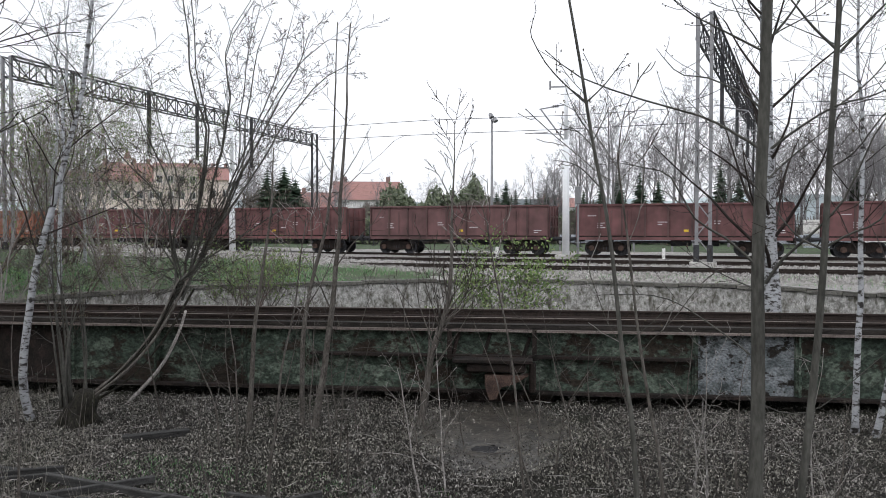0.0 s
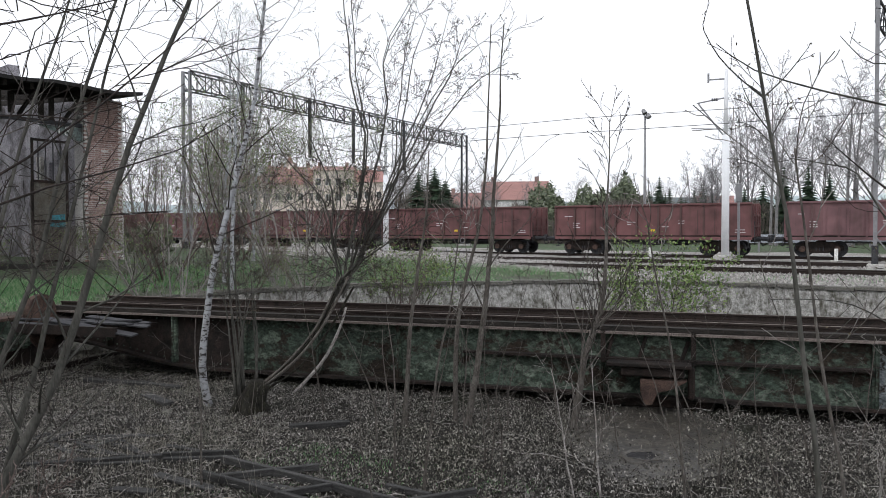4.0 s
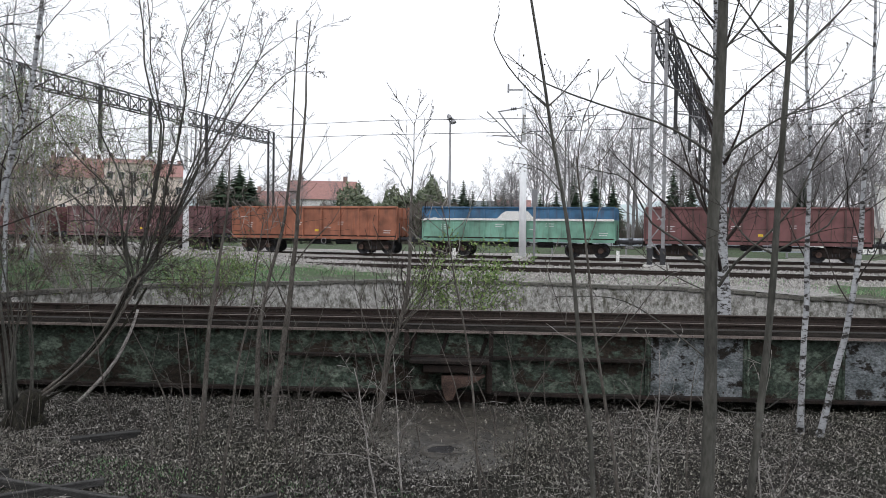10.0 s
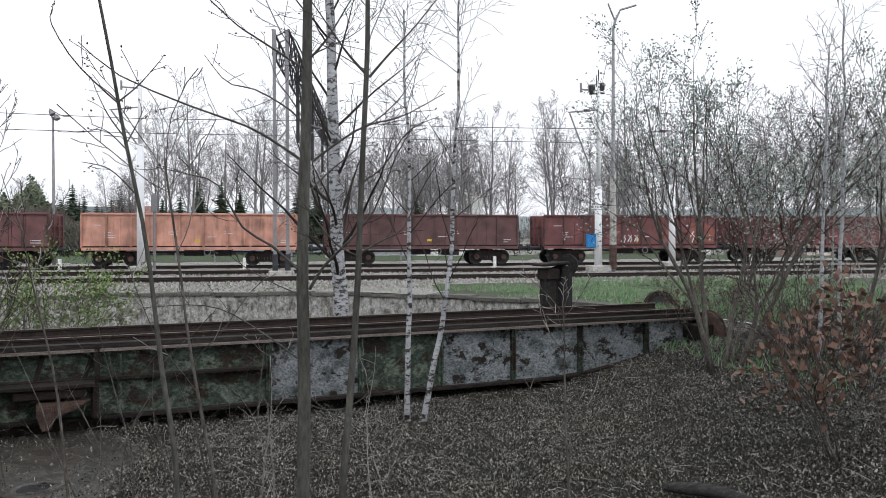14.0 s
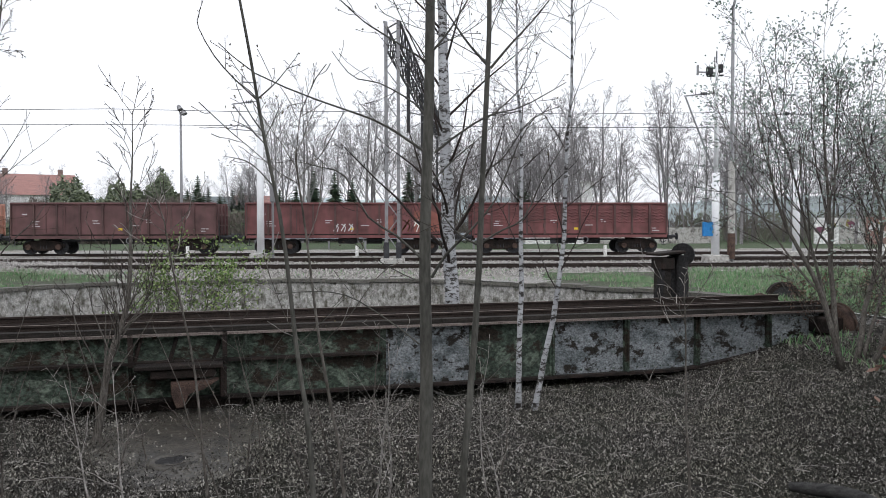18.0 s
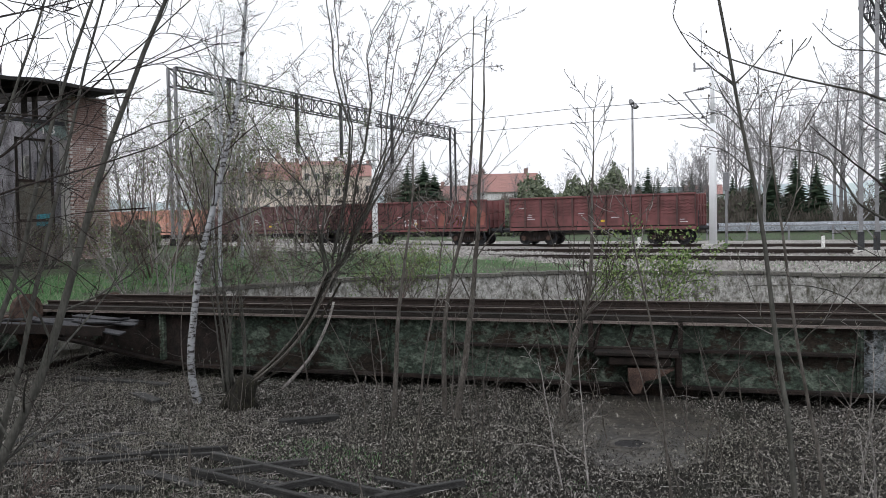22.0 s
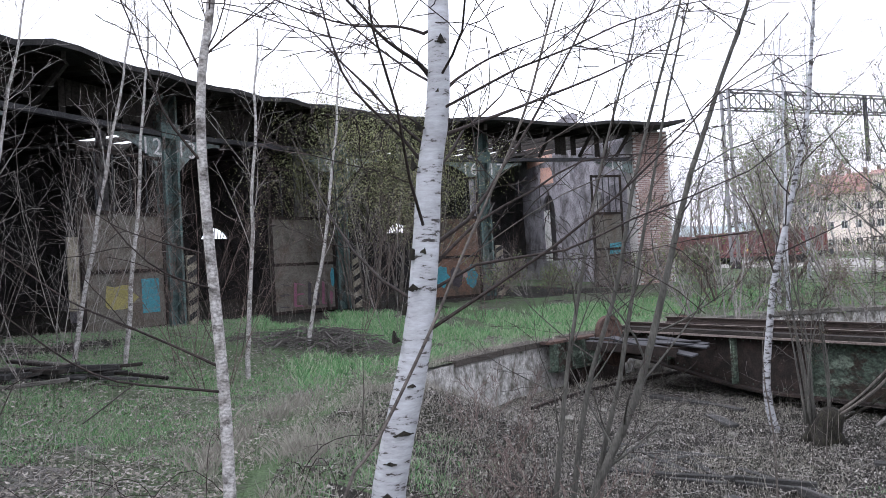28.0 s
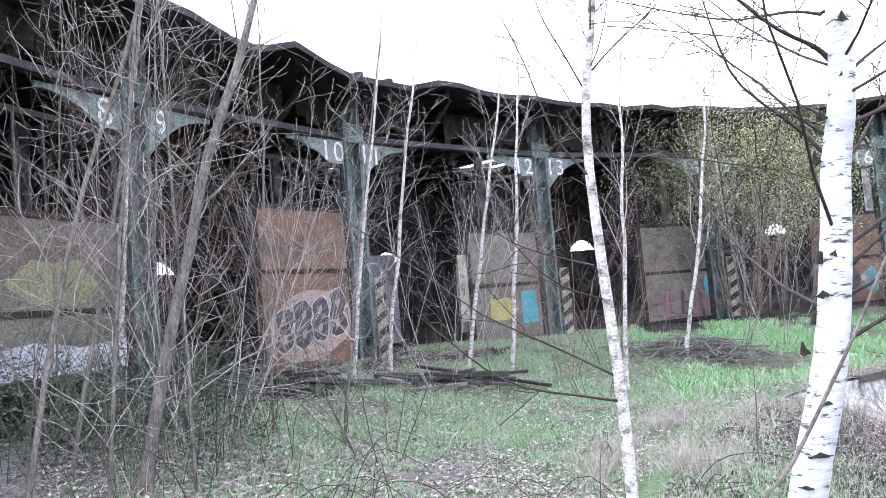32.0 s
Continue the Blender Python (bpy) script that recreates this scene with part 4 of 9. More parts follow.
# ---- rusty iron posts and wheels at the pit's edge ----
def make_edge_iron():
    s = empty("buffer_post", 7.08, 19.68, -0.35, 19, "blackened iron buffer post with a tilted slab and a round head", "buffer post")
    for xa, xb, xc, y in ((-0.6, -0.36, -0.3, -0.16), (-0.1, 0.06, 0.1, 0.1)):
        vs = [(x, yy, z) for yy in (y - 0.03, y + 0.03) for x, z in ((xa, 0), (xb, 0), (xc + 0.04, 1.02), (xc - 0.1, 1.0))]
        Solid().add(vs, [(0, 1, 2, 3), (7, 6, 5, 4), (0, 4, 5, 1), (1, 5, 6, 2), (2, 6, 7, 3), (3, 7, 4, 0)]).part("side_plate", "soot", s)
    Solid().box(-0.36, -0.06, -0.18, 0.2, 0, 0.95, 0.03).part("post", "wood_dark", s, "dark weathered timber post")
    Solid().box(-0.42, 0.0, -0.24, 0.22, 0.86, 1.16, 0.03).part("post_cap", "rust_dark", s)
    Solid().box(0.12, 0.48, -0.2, 0.22, 0, 1.22, 0.03).part("post", "soot", s)
    Solid().box(0.0, 0.14, -0.08, 0.1, 0.1, 1.2, 0.01).part("web_plate", "soot", s)
    o = Solid().box(-0.54, 0.3, -0.3, 0.3, 0, 0.07, 0.02).part("top_slab", "rust_dark", s, "tilted rusty slab")
    o.matrix_basis = pose(0, 0, 1.26, 0, -4, 0)
    Solid().disc((0.42, -0.02, 1.24), (1, 0.9, 0), 0.3, 0.14, 22, 0.04).part("round_head", "soot", s, smooth=False)
    Solid().disc((0.48, 0.03, 1.24), (1, 0.9, 0), 0.22, 0.1, 18, 0.08).part("head_boss", "rust_dark", s)
    # the half-buried wheel by the bridge's far end and the spare wheel at its near end
    w = empty("old_wheel", 10.6, 20.6, -0.42, 10, "black iron wheel half sunk in the grass", "wheel")
    Solid().disc((0, 0, 0.02), (0.15, 1, 0), 0.5, 0.14, 26, 0.36).part("rim", "rust_dark", w)
    Solid().disc((0, 0, 0.02), (0.15, 1, 0), 0.37, 0.06, 20, 0.05).part("disc", "steel_dark", w)
    Solid().box(0.4, 1.3, -0.3, 0.3, -0.1, 0.06, 0.02).part("bearing", "rust_dark", w)
    ab = empty("abutment_plate", label="green riveted steel plate lining the pit wall by the bridge end", category="steel plate")
    arc_box(196.0, 204.5, PIT_R - 0.35, PIT_R - 0.28, -0.98, -0.36, 6).part("plate", "girder", ab)
    arc_box(193.0, 201.5, PIT_R - 0.3, PIT_R - 0.24, -1.7, -0.985, 6).part("lower_plate", "rust_dark", ab)
    arc_box(197.0, 205.0, PIT_R - 0.42, PIT_R - 0.1, -0.36, -0.3, 6).part("top_angle", "rust", ab)
    arc_box(197.5, 204.5, PIT_R - 0.45, PIT_R - 0.2, -1.03, -0.98, 6).part("foot_angle", "girder", ab)
    for a in (197.6, 200, 202.2, 204.4):
        arc_box(a - 0.12, a + 0.12, PIT_R - 0.5, PIT_R - 0.34, -0.98, -0.36, 1).part("rib", "girder", ab)
    rs = empty("ring_rail", label="rusty circular running rail on the pit floor", category="rail", kind="structure")
    arc_box(20, 170, 12.95, 13.03, -1.5, -1.34, 60).part("rail_arc", "rust_dark", rs)
    arc_box(188, 214, 12.95, 13.03, -1.55, -1.38, 14).part("rail_arc", "rust_dark", rs)


# ---- the roundhouse ----
EAVE_Z, SHED_FLOOR = 6.46, 0.42


def text_mesh(body, size):
    cu = bpy.data.curves.new("number", "FONT")
    cu.body, cu.size, cu.extrude, cu.align_x, cu.align_y = body, size, 0.004, "CENTER", "CENTER"
    tmp = new("number_tmp", cu)
    bpy.context.view_layer.update()
    me = bpy.data.meshes.new_from_object(tmp.evaluated_get(bpy.context.evaluated_depsgraph_get()))
    bpy.data.objects.remove(tmp)
    me.materials.clear()
    me.materials.append(MAT["marking"])
    return me


def facing(angle, r, z, side=0.0):
    """The frame of a point on the shed's front: x along the front to the viewer's right, y inwards, z up."""
    a = radians(angle)
    out = Vector((math.cos(a), math.sin(a), 0))
    right = Vector((out.y, -out.x, 0))
    m = Matrix((( right.x, out.x, 0, 0), (right.y, out.y, 0, 0), (0, 0, 1, 0), (0, 0, 0, 1)))
    p = Vector((*ring(angle, r), z)) + right * side
    return Matrix.Translation(p) @ m


def make_shed():
    shed = empty("roundhouse", label="derelict roundhouse with green iron columns and a sagging tarred roof", category="building")
    rng = random.Random(11)
    numbers = {248.0: ("8", "9"), 234.2: ("10", "11"), 218.4: ("12", "13"), 203.0: ("14", "15"), 187.6: ("16", "17"), 170.6: ("18", "")}
    for a in COLUMN_ANGLES:
        m = facing(a, SHED_R, 0)
        if a == COLUMN_ANGLES[-1]:
            vs = [m @ Vector((x, y, z)) for y in (-0.06, 0.0) for x, z in ((-1.75, 5.38), (-0.3, 4.9), (0.0, 4.9), (0.0, 5.38))]
            Solid().add(vs, [(0, 1, 2, 3), (7, 6, 5, 4), (0, 4, 5, 1), (1, 5, 6, 2), (2, 6, 7, 3), (3, 7, 4, 0)]).part("bracket_plate", "gusset", shed)
            for i, ch in enumerate("18"):
                t = new("stall_digit", text_mesh(ch, 0.5))
                t.parent = shed
                t.matrix_basis = m @ pose(-1.0 + 0.3 * i, -0.075, 5.2, 90, 0, 0)
            continue
        if a in (234.2, 218.4, 203.0, 187.6):
            gb = Solid().box(0.28, 0.6, -0.2, -0.14, SHED_FLOOR, 2.3, 0.01, m).part("guard_board", "cream", shed, "cream board with slanting black hazard stripes")
            for i in range(5):
                z = SHED_FLOOR + 0.15 + 0.36 * i
                vs = [m @ Vector((x, y, zz)) for y in (-0.208, -0.201) for x, zz in ((0.285, z), (0.595, z + 0.16), (0.595, z + 0.32), (0.285, z + 0.16))]
                Solid().add(vs, [(0, 1, 2, 3), (7, 6, 5, 4), (0, 4, 5, 1), (1, 5, 6, 2), (2, 6, 7, 3), (3, 7, 4, 0)]).part("hazard_stripe", "soot", gb)
        col = Solid().box(-0.17, 0.17, 0.1, 0.14, SHED_FLOOR - 0.3, 6.5, 0.0, m).part("column", "column", shed)
        for x0 in (-0.24, 0.17):
            Solid().box(x0, x0 + 0.07, -0.14, 0.22, SHED_FLOOR - 0.3, 6.5, 0.0, m).part("column_flange", "column", col)
        z = SHED_FLOOR
        lat = Solid()
        k = 0
        while z < 5.6:
            x0, x1 = (-0.2, 0.2) if k % 2 else (0.2, -0.2)
            lat.bar(m @ Vector((x0, -0.12, z)), m @ Vector((x1, -0.12, z + 0.42)), 0.05, 0.02)
            z += 0.42
            k += 1
        lat.part("lattice", "column", col)
        plate = Solid()
        plate.box(-0.3, 0.3, -0.17, -0.141, 5.35, 5.75, 0, m)
        plate.part("collar", "column", col)
        for sx in (-1, 1):
            g = Solid()
            n = 6
            vs = []
            for i in range(n + 1):
                u = i / n
                x = sx * (0.24 + 1.5 * u)
                zb = 4.45 + 0.85 * (1 - (1 - u) ** 2.2)
                for y, zz in ((-0.06, zb), (0.0, zb), (0.0, 5.38), (-0.06, 5.38)):
                    vs.append(m @ Vector((x, y, zz)))
            fs = [(4 * i + q, 4 * i + (q + 1) % 4, 4 * i + 4 + (q + 1) % 4, 4 * i + 4 + q) for i in range(n) for q in range(4)] + [(3, 2, 1, 0), (4 * n, 4 * n + 1, 4 * n + 2, 4 * n + 3)]
            g.add(vs, fs).part("bracket_plate", "gusset", shed)
        if a in numbers:
            for sx, txt in zip((-1, 1), numbers[a]):
                for i, ch in enumerate(txt):
                    t = new("stall_digit", text_mesh(ch, 0.62))
                    t.parent = shed
                    t.matrix_basis = m @ pose(sx * 0.56 + 0.36 * (i - (len(txt) - 1) / 2), -0.075, 5.1, 90, 0, 0)
    # lintels, fascia boards and struts, bay by bay
    for a0, a1 in zip(COLUMN_ANGLES, COLUMN_ANGLES[1:]):
        p0, p1 = Vector((*ring(a0, SHED_R), 0)), Vector((*ring(a1, SHED_R), 0))
        d = (p1 - p0)
        L = d.length
        d.normalize()
        inn = Vector((d.y, -d.x, 0))
        if inn.dot(Vector((p0.x - CX, p0.y - CY, 0))) < 0:
            inn = -inn
        m = Matrix(((d.x, inn.x, 0, p0.x), (d.y, inn.y, 0, p0.y), (0, 0, 1, 0), (0, 0, 0, 1)))
        Solid().box(0.2, L - 0.2, -0.1, 0.08, 5.4, 5.52, 0, m).part("lintel", "steel_dark", shed)
        x = 0.15
        while x < L - 0.2:
            w = rng.uniform(0.16, 0.26)
            if rng.random() > (0.18 if a1 > 180 else 0.6) and not (a1 < 180 and 1.6 < x < 3.1):
                Solid().box(x, x + w - 0.015, 0.12, 0.15, 5.53 + rng.uniform(0, 0.3), 6.36, 0, m).part("fascia_board", "wood_dark", shed)
            x += w
        for q in (0.12, 0.37, 0.63, 0.88):
            s = Solid()
            s.bar(m @ Vector((L * q, 0.1, 5.6)), m @ Vector((L * q, -0.95, 6.36)), 0.1, 0.1)
            s.part("eave_strut", "wood_dark", shed)
        # the closed leaf on the far half of the bay, with a glazed top of empty bars
        kind = "door_rust" if a1 in (234.2, 187.6) else "door_grey"
        lx0, lx1 = L * 0.5 + 0.15, L - 0.3
        foot = SHED_FLOOR + 0.05
        top = 3.35
        if a1 == 234.2:
            lx0 -= 0.4
            top = 3.8
        if a1 == 248.0:
            foot = 0.95
        if a1 == 170.6:
            lx0, lx1 = L * 0.68, L - 0.75
        leaf = Solid().box(lx0, lx1, -0.02, 0.03, foot, top, 0, m).part("door_leaf", kind, shed, "rust-stained sheet metal door leaf" if kind == "door_rust" else "grey-brown boarded door leaf")
        fr = Solid()
        for zz in (foot, 2.45 if top > 3.5 else 1.9, top - 0.05, 4.75):
            fr.box(lx0, lx1, -0.05, -0.02, zz, zz + 0.09, 0, m)
        for xx in (lx0, lx1 - 0.09):
            fr.box(xx, xx + 0.09, -0.056, -0.022, foot, 4.85, 0, m)
        fr.part("door_frame", "rust_dark", leaf)
        for i in range(1, 5):
            xx = lx0 + (lx1 - lx0) * i / 5
            Solid().box(xx - 0.015, xx + 0.015, -0.03, 0.0, top + 0.04, 4.75, 0, m).part("glazing_bar", "steel_dark", leaf)
        # the other leaf stands open, turned into the bay
        if a1 != 170.6:
            om = m @ pose(0.35, 0.1, 0, 0, 0, 82)
            Solid().box(0, 2.3, -0.03, 0.03, SHED_FLOOR + 0.05, 4.6, 0, om).part("door_leaf", "wood_dark", shed)
        graffiti(leaf, m, a1, lx0, lx1, rng)
        if a1 == 218.4:
            Solid().box(lx0 - 0.36, lx0 - 0.06, -0.06, -0.02, 1.1, 2.75, 0.01, m).part("loose_board", "cream", shed, "pale upright board beside the door leaf")
    # the roof: felted boards, ragged at the eave, with gaps over the last bay
    def sag(a):
        return 0.1 * (1 - smooth_step(188, 200, a)) - 0.25 * smooth_step(229, 235, a) * (1 - smooth_step(237, 242, a)) - 0.34 * smooth_step(243, 245, a) * (1 - smooth_step(245.5, 250, a)) * 1.0

    def shed_roof():
        a_list = [277 - i * 2.2 for i in range(52)]
        vs, fs = [], []
        ring_r = [20.85, 24.5, 28, 32, 37, 43]
        for a in a_list:
            for j, r in enumerate(ring_r):
                x, y = ring(a, r + (rng.uniform(-0.12, 0.12) if j == 0 else 0))
                z = EAVE_Z + (r - 20.85) * 0.085 + (rng.uniform(-0.06, 0.06) if j == 0 else rng.uniform(-0.08, 0.04))
                z += sag(a) if j < 2 else 0
                vs.append((x, y, z))
        n = len(ring_r)
        for i in range(len(a_list) - 1):
            for j in range(n - 1):
                am = a_list[i]
                if am < 188 and j in (1, 2, 3) and rng.random() < 0.9:
                    continue
                if am > 186 and j == 3 and rng.random() < 0.2:
                    continue
                if a_list[i] < 167.6:
                    continue
                fs.append((i * n + j, (i + 1) * n + j, (i + 1) * n + j + 1, i * n + j + 1))
        k = len(vs)
        top = [(x, y, z + 0.12) for x, y, z in vs]
        edge = {}
        for f in fs:
            for q in range(4):
                e = (f[q], f[(q + 1) % 4])
                if (e[1], e[0]) in edge:
                    del edge[(e[1], e[0])]
                else:
                    edge[e] = 1
        faces = [f[::-1] for f in fs] + [tuple(k + i for i in f) for f in fs] + [(a, b, b + k, a + k) for a, b in edge]
        ob = new("roof", mesh_of("roof", vs + top, faces, "roof_felt"))
        ob.parent = shed
    shed_roof()
    for i in range(46):
        a = 276 - i * 2.35
        if a < 169:
            break
        Solid().bar((*ring(a, 21.2), EAVE_Z - 0.02), (*ring(a, 42.5), EAVE_Z + 1.72), 0.12, 0.2).part("rafter", "wood_dark", shed)
    # back wall with window openings, end wall with arched recesses, floor
    fans = [257.8, 242.2, 226.6, 210.8, 195.3, 180.0]
    marks = [278.0] + [f + q for f in fans for q in (1.1, -1.1)] + [167.0]
    # back wall, arches and floor: sooty, with the unlit interior's darkness painted in
    for a0, a1 in zip(marks[::2], marks[1::2]):
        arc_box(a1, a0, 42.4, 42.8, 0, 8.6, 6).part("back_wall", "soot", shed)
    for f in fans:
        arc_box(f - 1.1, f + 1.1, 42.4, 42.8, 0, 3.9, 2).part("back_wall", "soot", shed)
        vs, n = [], 10
        for i in range(n + 1):
            a, zz = f - 1.1 + 2.2 * i / n, 3.9 + 0.62 * math.sin(math.pi * i / n) ** 0.7
            for r in (42.4, 42.8):
                vs += [(*ring(a, r), zz), (*ring(a, r), 8.6)]
        fs = []
        for i in range(n):
            b = 4 * i
            fs += [(b, b + 4, b + 5, b + 1), (b + 2, b + 3, b + 7, b + 6), (b, b + 2, b + 6, b + 4), (b + 1, b + 5, b + 7, b + 3)]
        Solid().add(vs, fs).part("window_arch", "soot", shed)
        # close-set bars added to dim the white sky in the opening
        for q in (-0.6, -0.4, -0.2, 0.0, 0.2, 0.4, 0.6):
            Solid().bar((*ring(f + q, 42.5), 3.9), (*ring(f + q * 1.5, 42.5), 4.5), 0.035).part("dimming_bar", "steel_dark", shed)
    # inner posts with struts under the roof, and grey partitions between some stalls
    for a in (255.5, 241, 226.3, 210.7, 195.3, 179):
        Solid().box(-0.14, 0.14, -0.14, 0.14, 0.3, 7.5, 0, facing(a, 31.5, 0)).part("inner_post", "inner_wall", shed)
        for sx in (-1, 1):
            p = facing(a, 31.5, 0)
            Solid().bar(p @ Vector((sx * 0.14, 0, 5.9)), p @ Vector((sx * 1.6, 0, 7.2)), 0.12).part("inner_strut", "wood_dark", shed)
    for a, r0, w, h in ((225.0, 27, 1.6, 3.2), (213.6, 30, 1.2, 3.0), (211.9, 29, 0.7, 3.4), (246, 29, 1.4, 2.8), (196.5, 28, 1.5, 3.2)):
        Solid().box(-w / 2, w / 2, -0.04, 0.04, SHED_FLOOR, h, 0, facing(a, r0, 0)).part("stacked_panel", "inner_wall", shed)
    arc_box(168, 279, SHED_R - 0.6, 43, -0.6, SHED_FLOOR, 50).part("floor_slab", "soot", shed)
    # end wall along the last radius
    p0, p1 = Vector((*ring(168.9, SHED_R - 0.2), 0)), Vector((*ring(168.9, 42.8), 0))
    d = p1 - p0
    L = d.length
    d.normalize()
    nn = Vector((-d.y, d.x, 0))
    m = Matrix(((d.x, nn.x, 0, p0.x), (d.y, nn.y, 0, p0.y), (0, 0, 1, 0), (0, 0, 0, 1)))
    x = 0.0
    wins = [13.2]
    spans, cur = [], 0.0
    for w in wins:
        spans.append((cur, w - 1.1))
        cur = w + 1.1
    spans.append((cur, L))
    for x0, x1 in spans:
        zt = [EAVE_Z + (1.5 + xx) * 0.085 - 0.02 for xx in (x0, x1)]
        vs = [m @ Vector((xx, y, zz)) for y in (-0.25, 0.25) for xx, zz in ((x0, -0.4), (x1, -0.4), (x1, zt[1]), (x0, zt[0]))]
        Solid().add(vs, [(0, 1, 2, 3), (7, 6, 5, 4), (0, 4, 5, 1), (1, 5, 6, 2), (2, 6, 7, 3), (3, 7, 4, 0)]).part("end_wall", "inner_wall", shed)
    for w in wins:
        Solid().box(w - 1.1, w + 1.1, -0.25, 0.25, -0.4, 1.6, 0, m).part("end_wall", "inner_wall", shed)
        Solid().box(w + 0.1, w + 1.09, 0.14, 0.2, 1.605, 4.5, 0, m).part("niche_board", "white_paint", shed, "whitewashed board half closing the arched window")
        # near-black backing paints the darkness inside the arched recess
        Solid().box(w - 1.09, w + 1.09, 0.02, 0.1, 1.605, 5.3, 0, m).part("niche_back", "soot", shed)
        s = Solid()
        vs, n = [], 10
        for i in range(n + 1):
            q = math.pi * i / n
            xx, zz = w - 1.1 * math.cos(q), 4.4 + 0.95 * math.sin(q)
            for y in (-0.25, 0.25):
                vs += [m @ Vector((xx, y, zz)), m @ Vector((xx, y, EAVE_Z + (1.5 + xx) * 0.085 - 0.02))]
        fs = []
        for i in range(n):
            b = 4 * i
            fs += [(b, b + 4, b + 5, b + 1), (b + 2, b + 3, b + 7, b + 6), (b, b + 2, b + 6, b + 4), (b + 1, b + 5, b + 7, b + 3)]
        s.add(vs, fs).part("window_arch", "inner_wall", shed)
    Solid().box(9.0, 20.4, -0.24, 0.24, 7.3, 9.1, 0, m).part("gable_wall", "inner_wall", shed)
    # the window is a near-black sheet on the wall, its inner shade painted
    for name, mt, x0, x1, z0, z1, label in (("bare_brickwork", "salmon", 12.0, 17.0, 7.2, 9.0, "bare salmon-coloured brickwork"), ("flaked_plaster", "salmon", 12.0, 14.4, 5.9, 7.0, "pinkish brick showing through the plaster"), ("dark_window", "soot", 18.2, 20.3, 1.2, 6.0, "near-black sheet painting the dark of a glassless window")):
        vs = [m @ Vector((xx, y, zz)) for y in (0.254, 0.29) for xx, zz in ((x0, z0), (x1, z0 + 0.1), (x1 - 0.2, z1), (x0 + 0.3, z1 - 0.2))]
        Solid().add(vs, [(0, 1, 2, 3), (7, 6, 5, 4), (0, 4, 5, 1), (1, 5, 6, 2), (2, 6, 7, 3), (3, 7, 4, 0)]).part(name, mt, shed, label)
    Solid().box(5.1, 5.5, -0.42, -0.251, SHED_FLOOR, 4.7, 0.02, m).part("pilaster", "plaster", shed, "whitewashed pilaster flaking off")
    Solid().box(5.1, 5.5, 0.251, 0.42, SHED_FLOOR, 4.7, 0.02, m).part("pilaster", "plaster", shed, "whitewashed pilaster flaking off")
    for xx, h, w2 in ((1.6, 4.6, 0.12), (2.3, 4.2, 0.1), (2.9, 3.4, 0.14)):
        Solid().box(xx - w2, xx + w2, 1.0, 1.2, 0.3, h, 0, m).part("standing_post", "inner_wall", shed)
    far_wall = Solid()
    p = facing(279, SHED_R, 0)
    far_wall.box(-0.3, 0.3, 0, 20, -0.4, 8, 0, p).part("end_wall", "inner_wall", shed)
    # the brick pier at the corner
    pm = facing(169.2, SHED_R - 0.1, 0)
    Solid().box(-0.72, 0.72, -0.18, 0.68, -0.3, 6.5, 0, pm).part("pier_core", "mortar", shed)
    bricks, rest = [], Solid()
    shapes = [mesh_of("brick", *brick_shape(0.236, 0.09, 0.06), "brick"), mesh_of("brick", *brick_shape(0.12, 0.09, 0.065), "brick")]
    zz, row = 0.0, 0
    while zz < 6.44:
        x = -0.74 + (0.128 if row % 2 else 0.0)
        while x < 0.5:
            if len(bricks) >= 300:
                rest.box(x, x + 0.245, -0.2, -0.11, zz, zz + 0.065, 0, pm)
            elif rng.random() > 0.04:
                ob = new("brick", shapes[0])
                ob.parent = shed
                ob.matrix_basis = pm @ pose(x, -0.2 + rng.uniform(-0.008, 0.01), zz)
                bricks.append(ob)
            x += 0.257
        zz += 0.077
        row += 1
    tagged(rest.part("upper_brickwork", "brick", shed), kind="stuff")
    return shed


def brick_shape(l, w, h):
    s = Solid().box(0, l, 0, w, 0, h, 0.006)
    return s.v, s.f


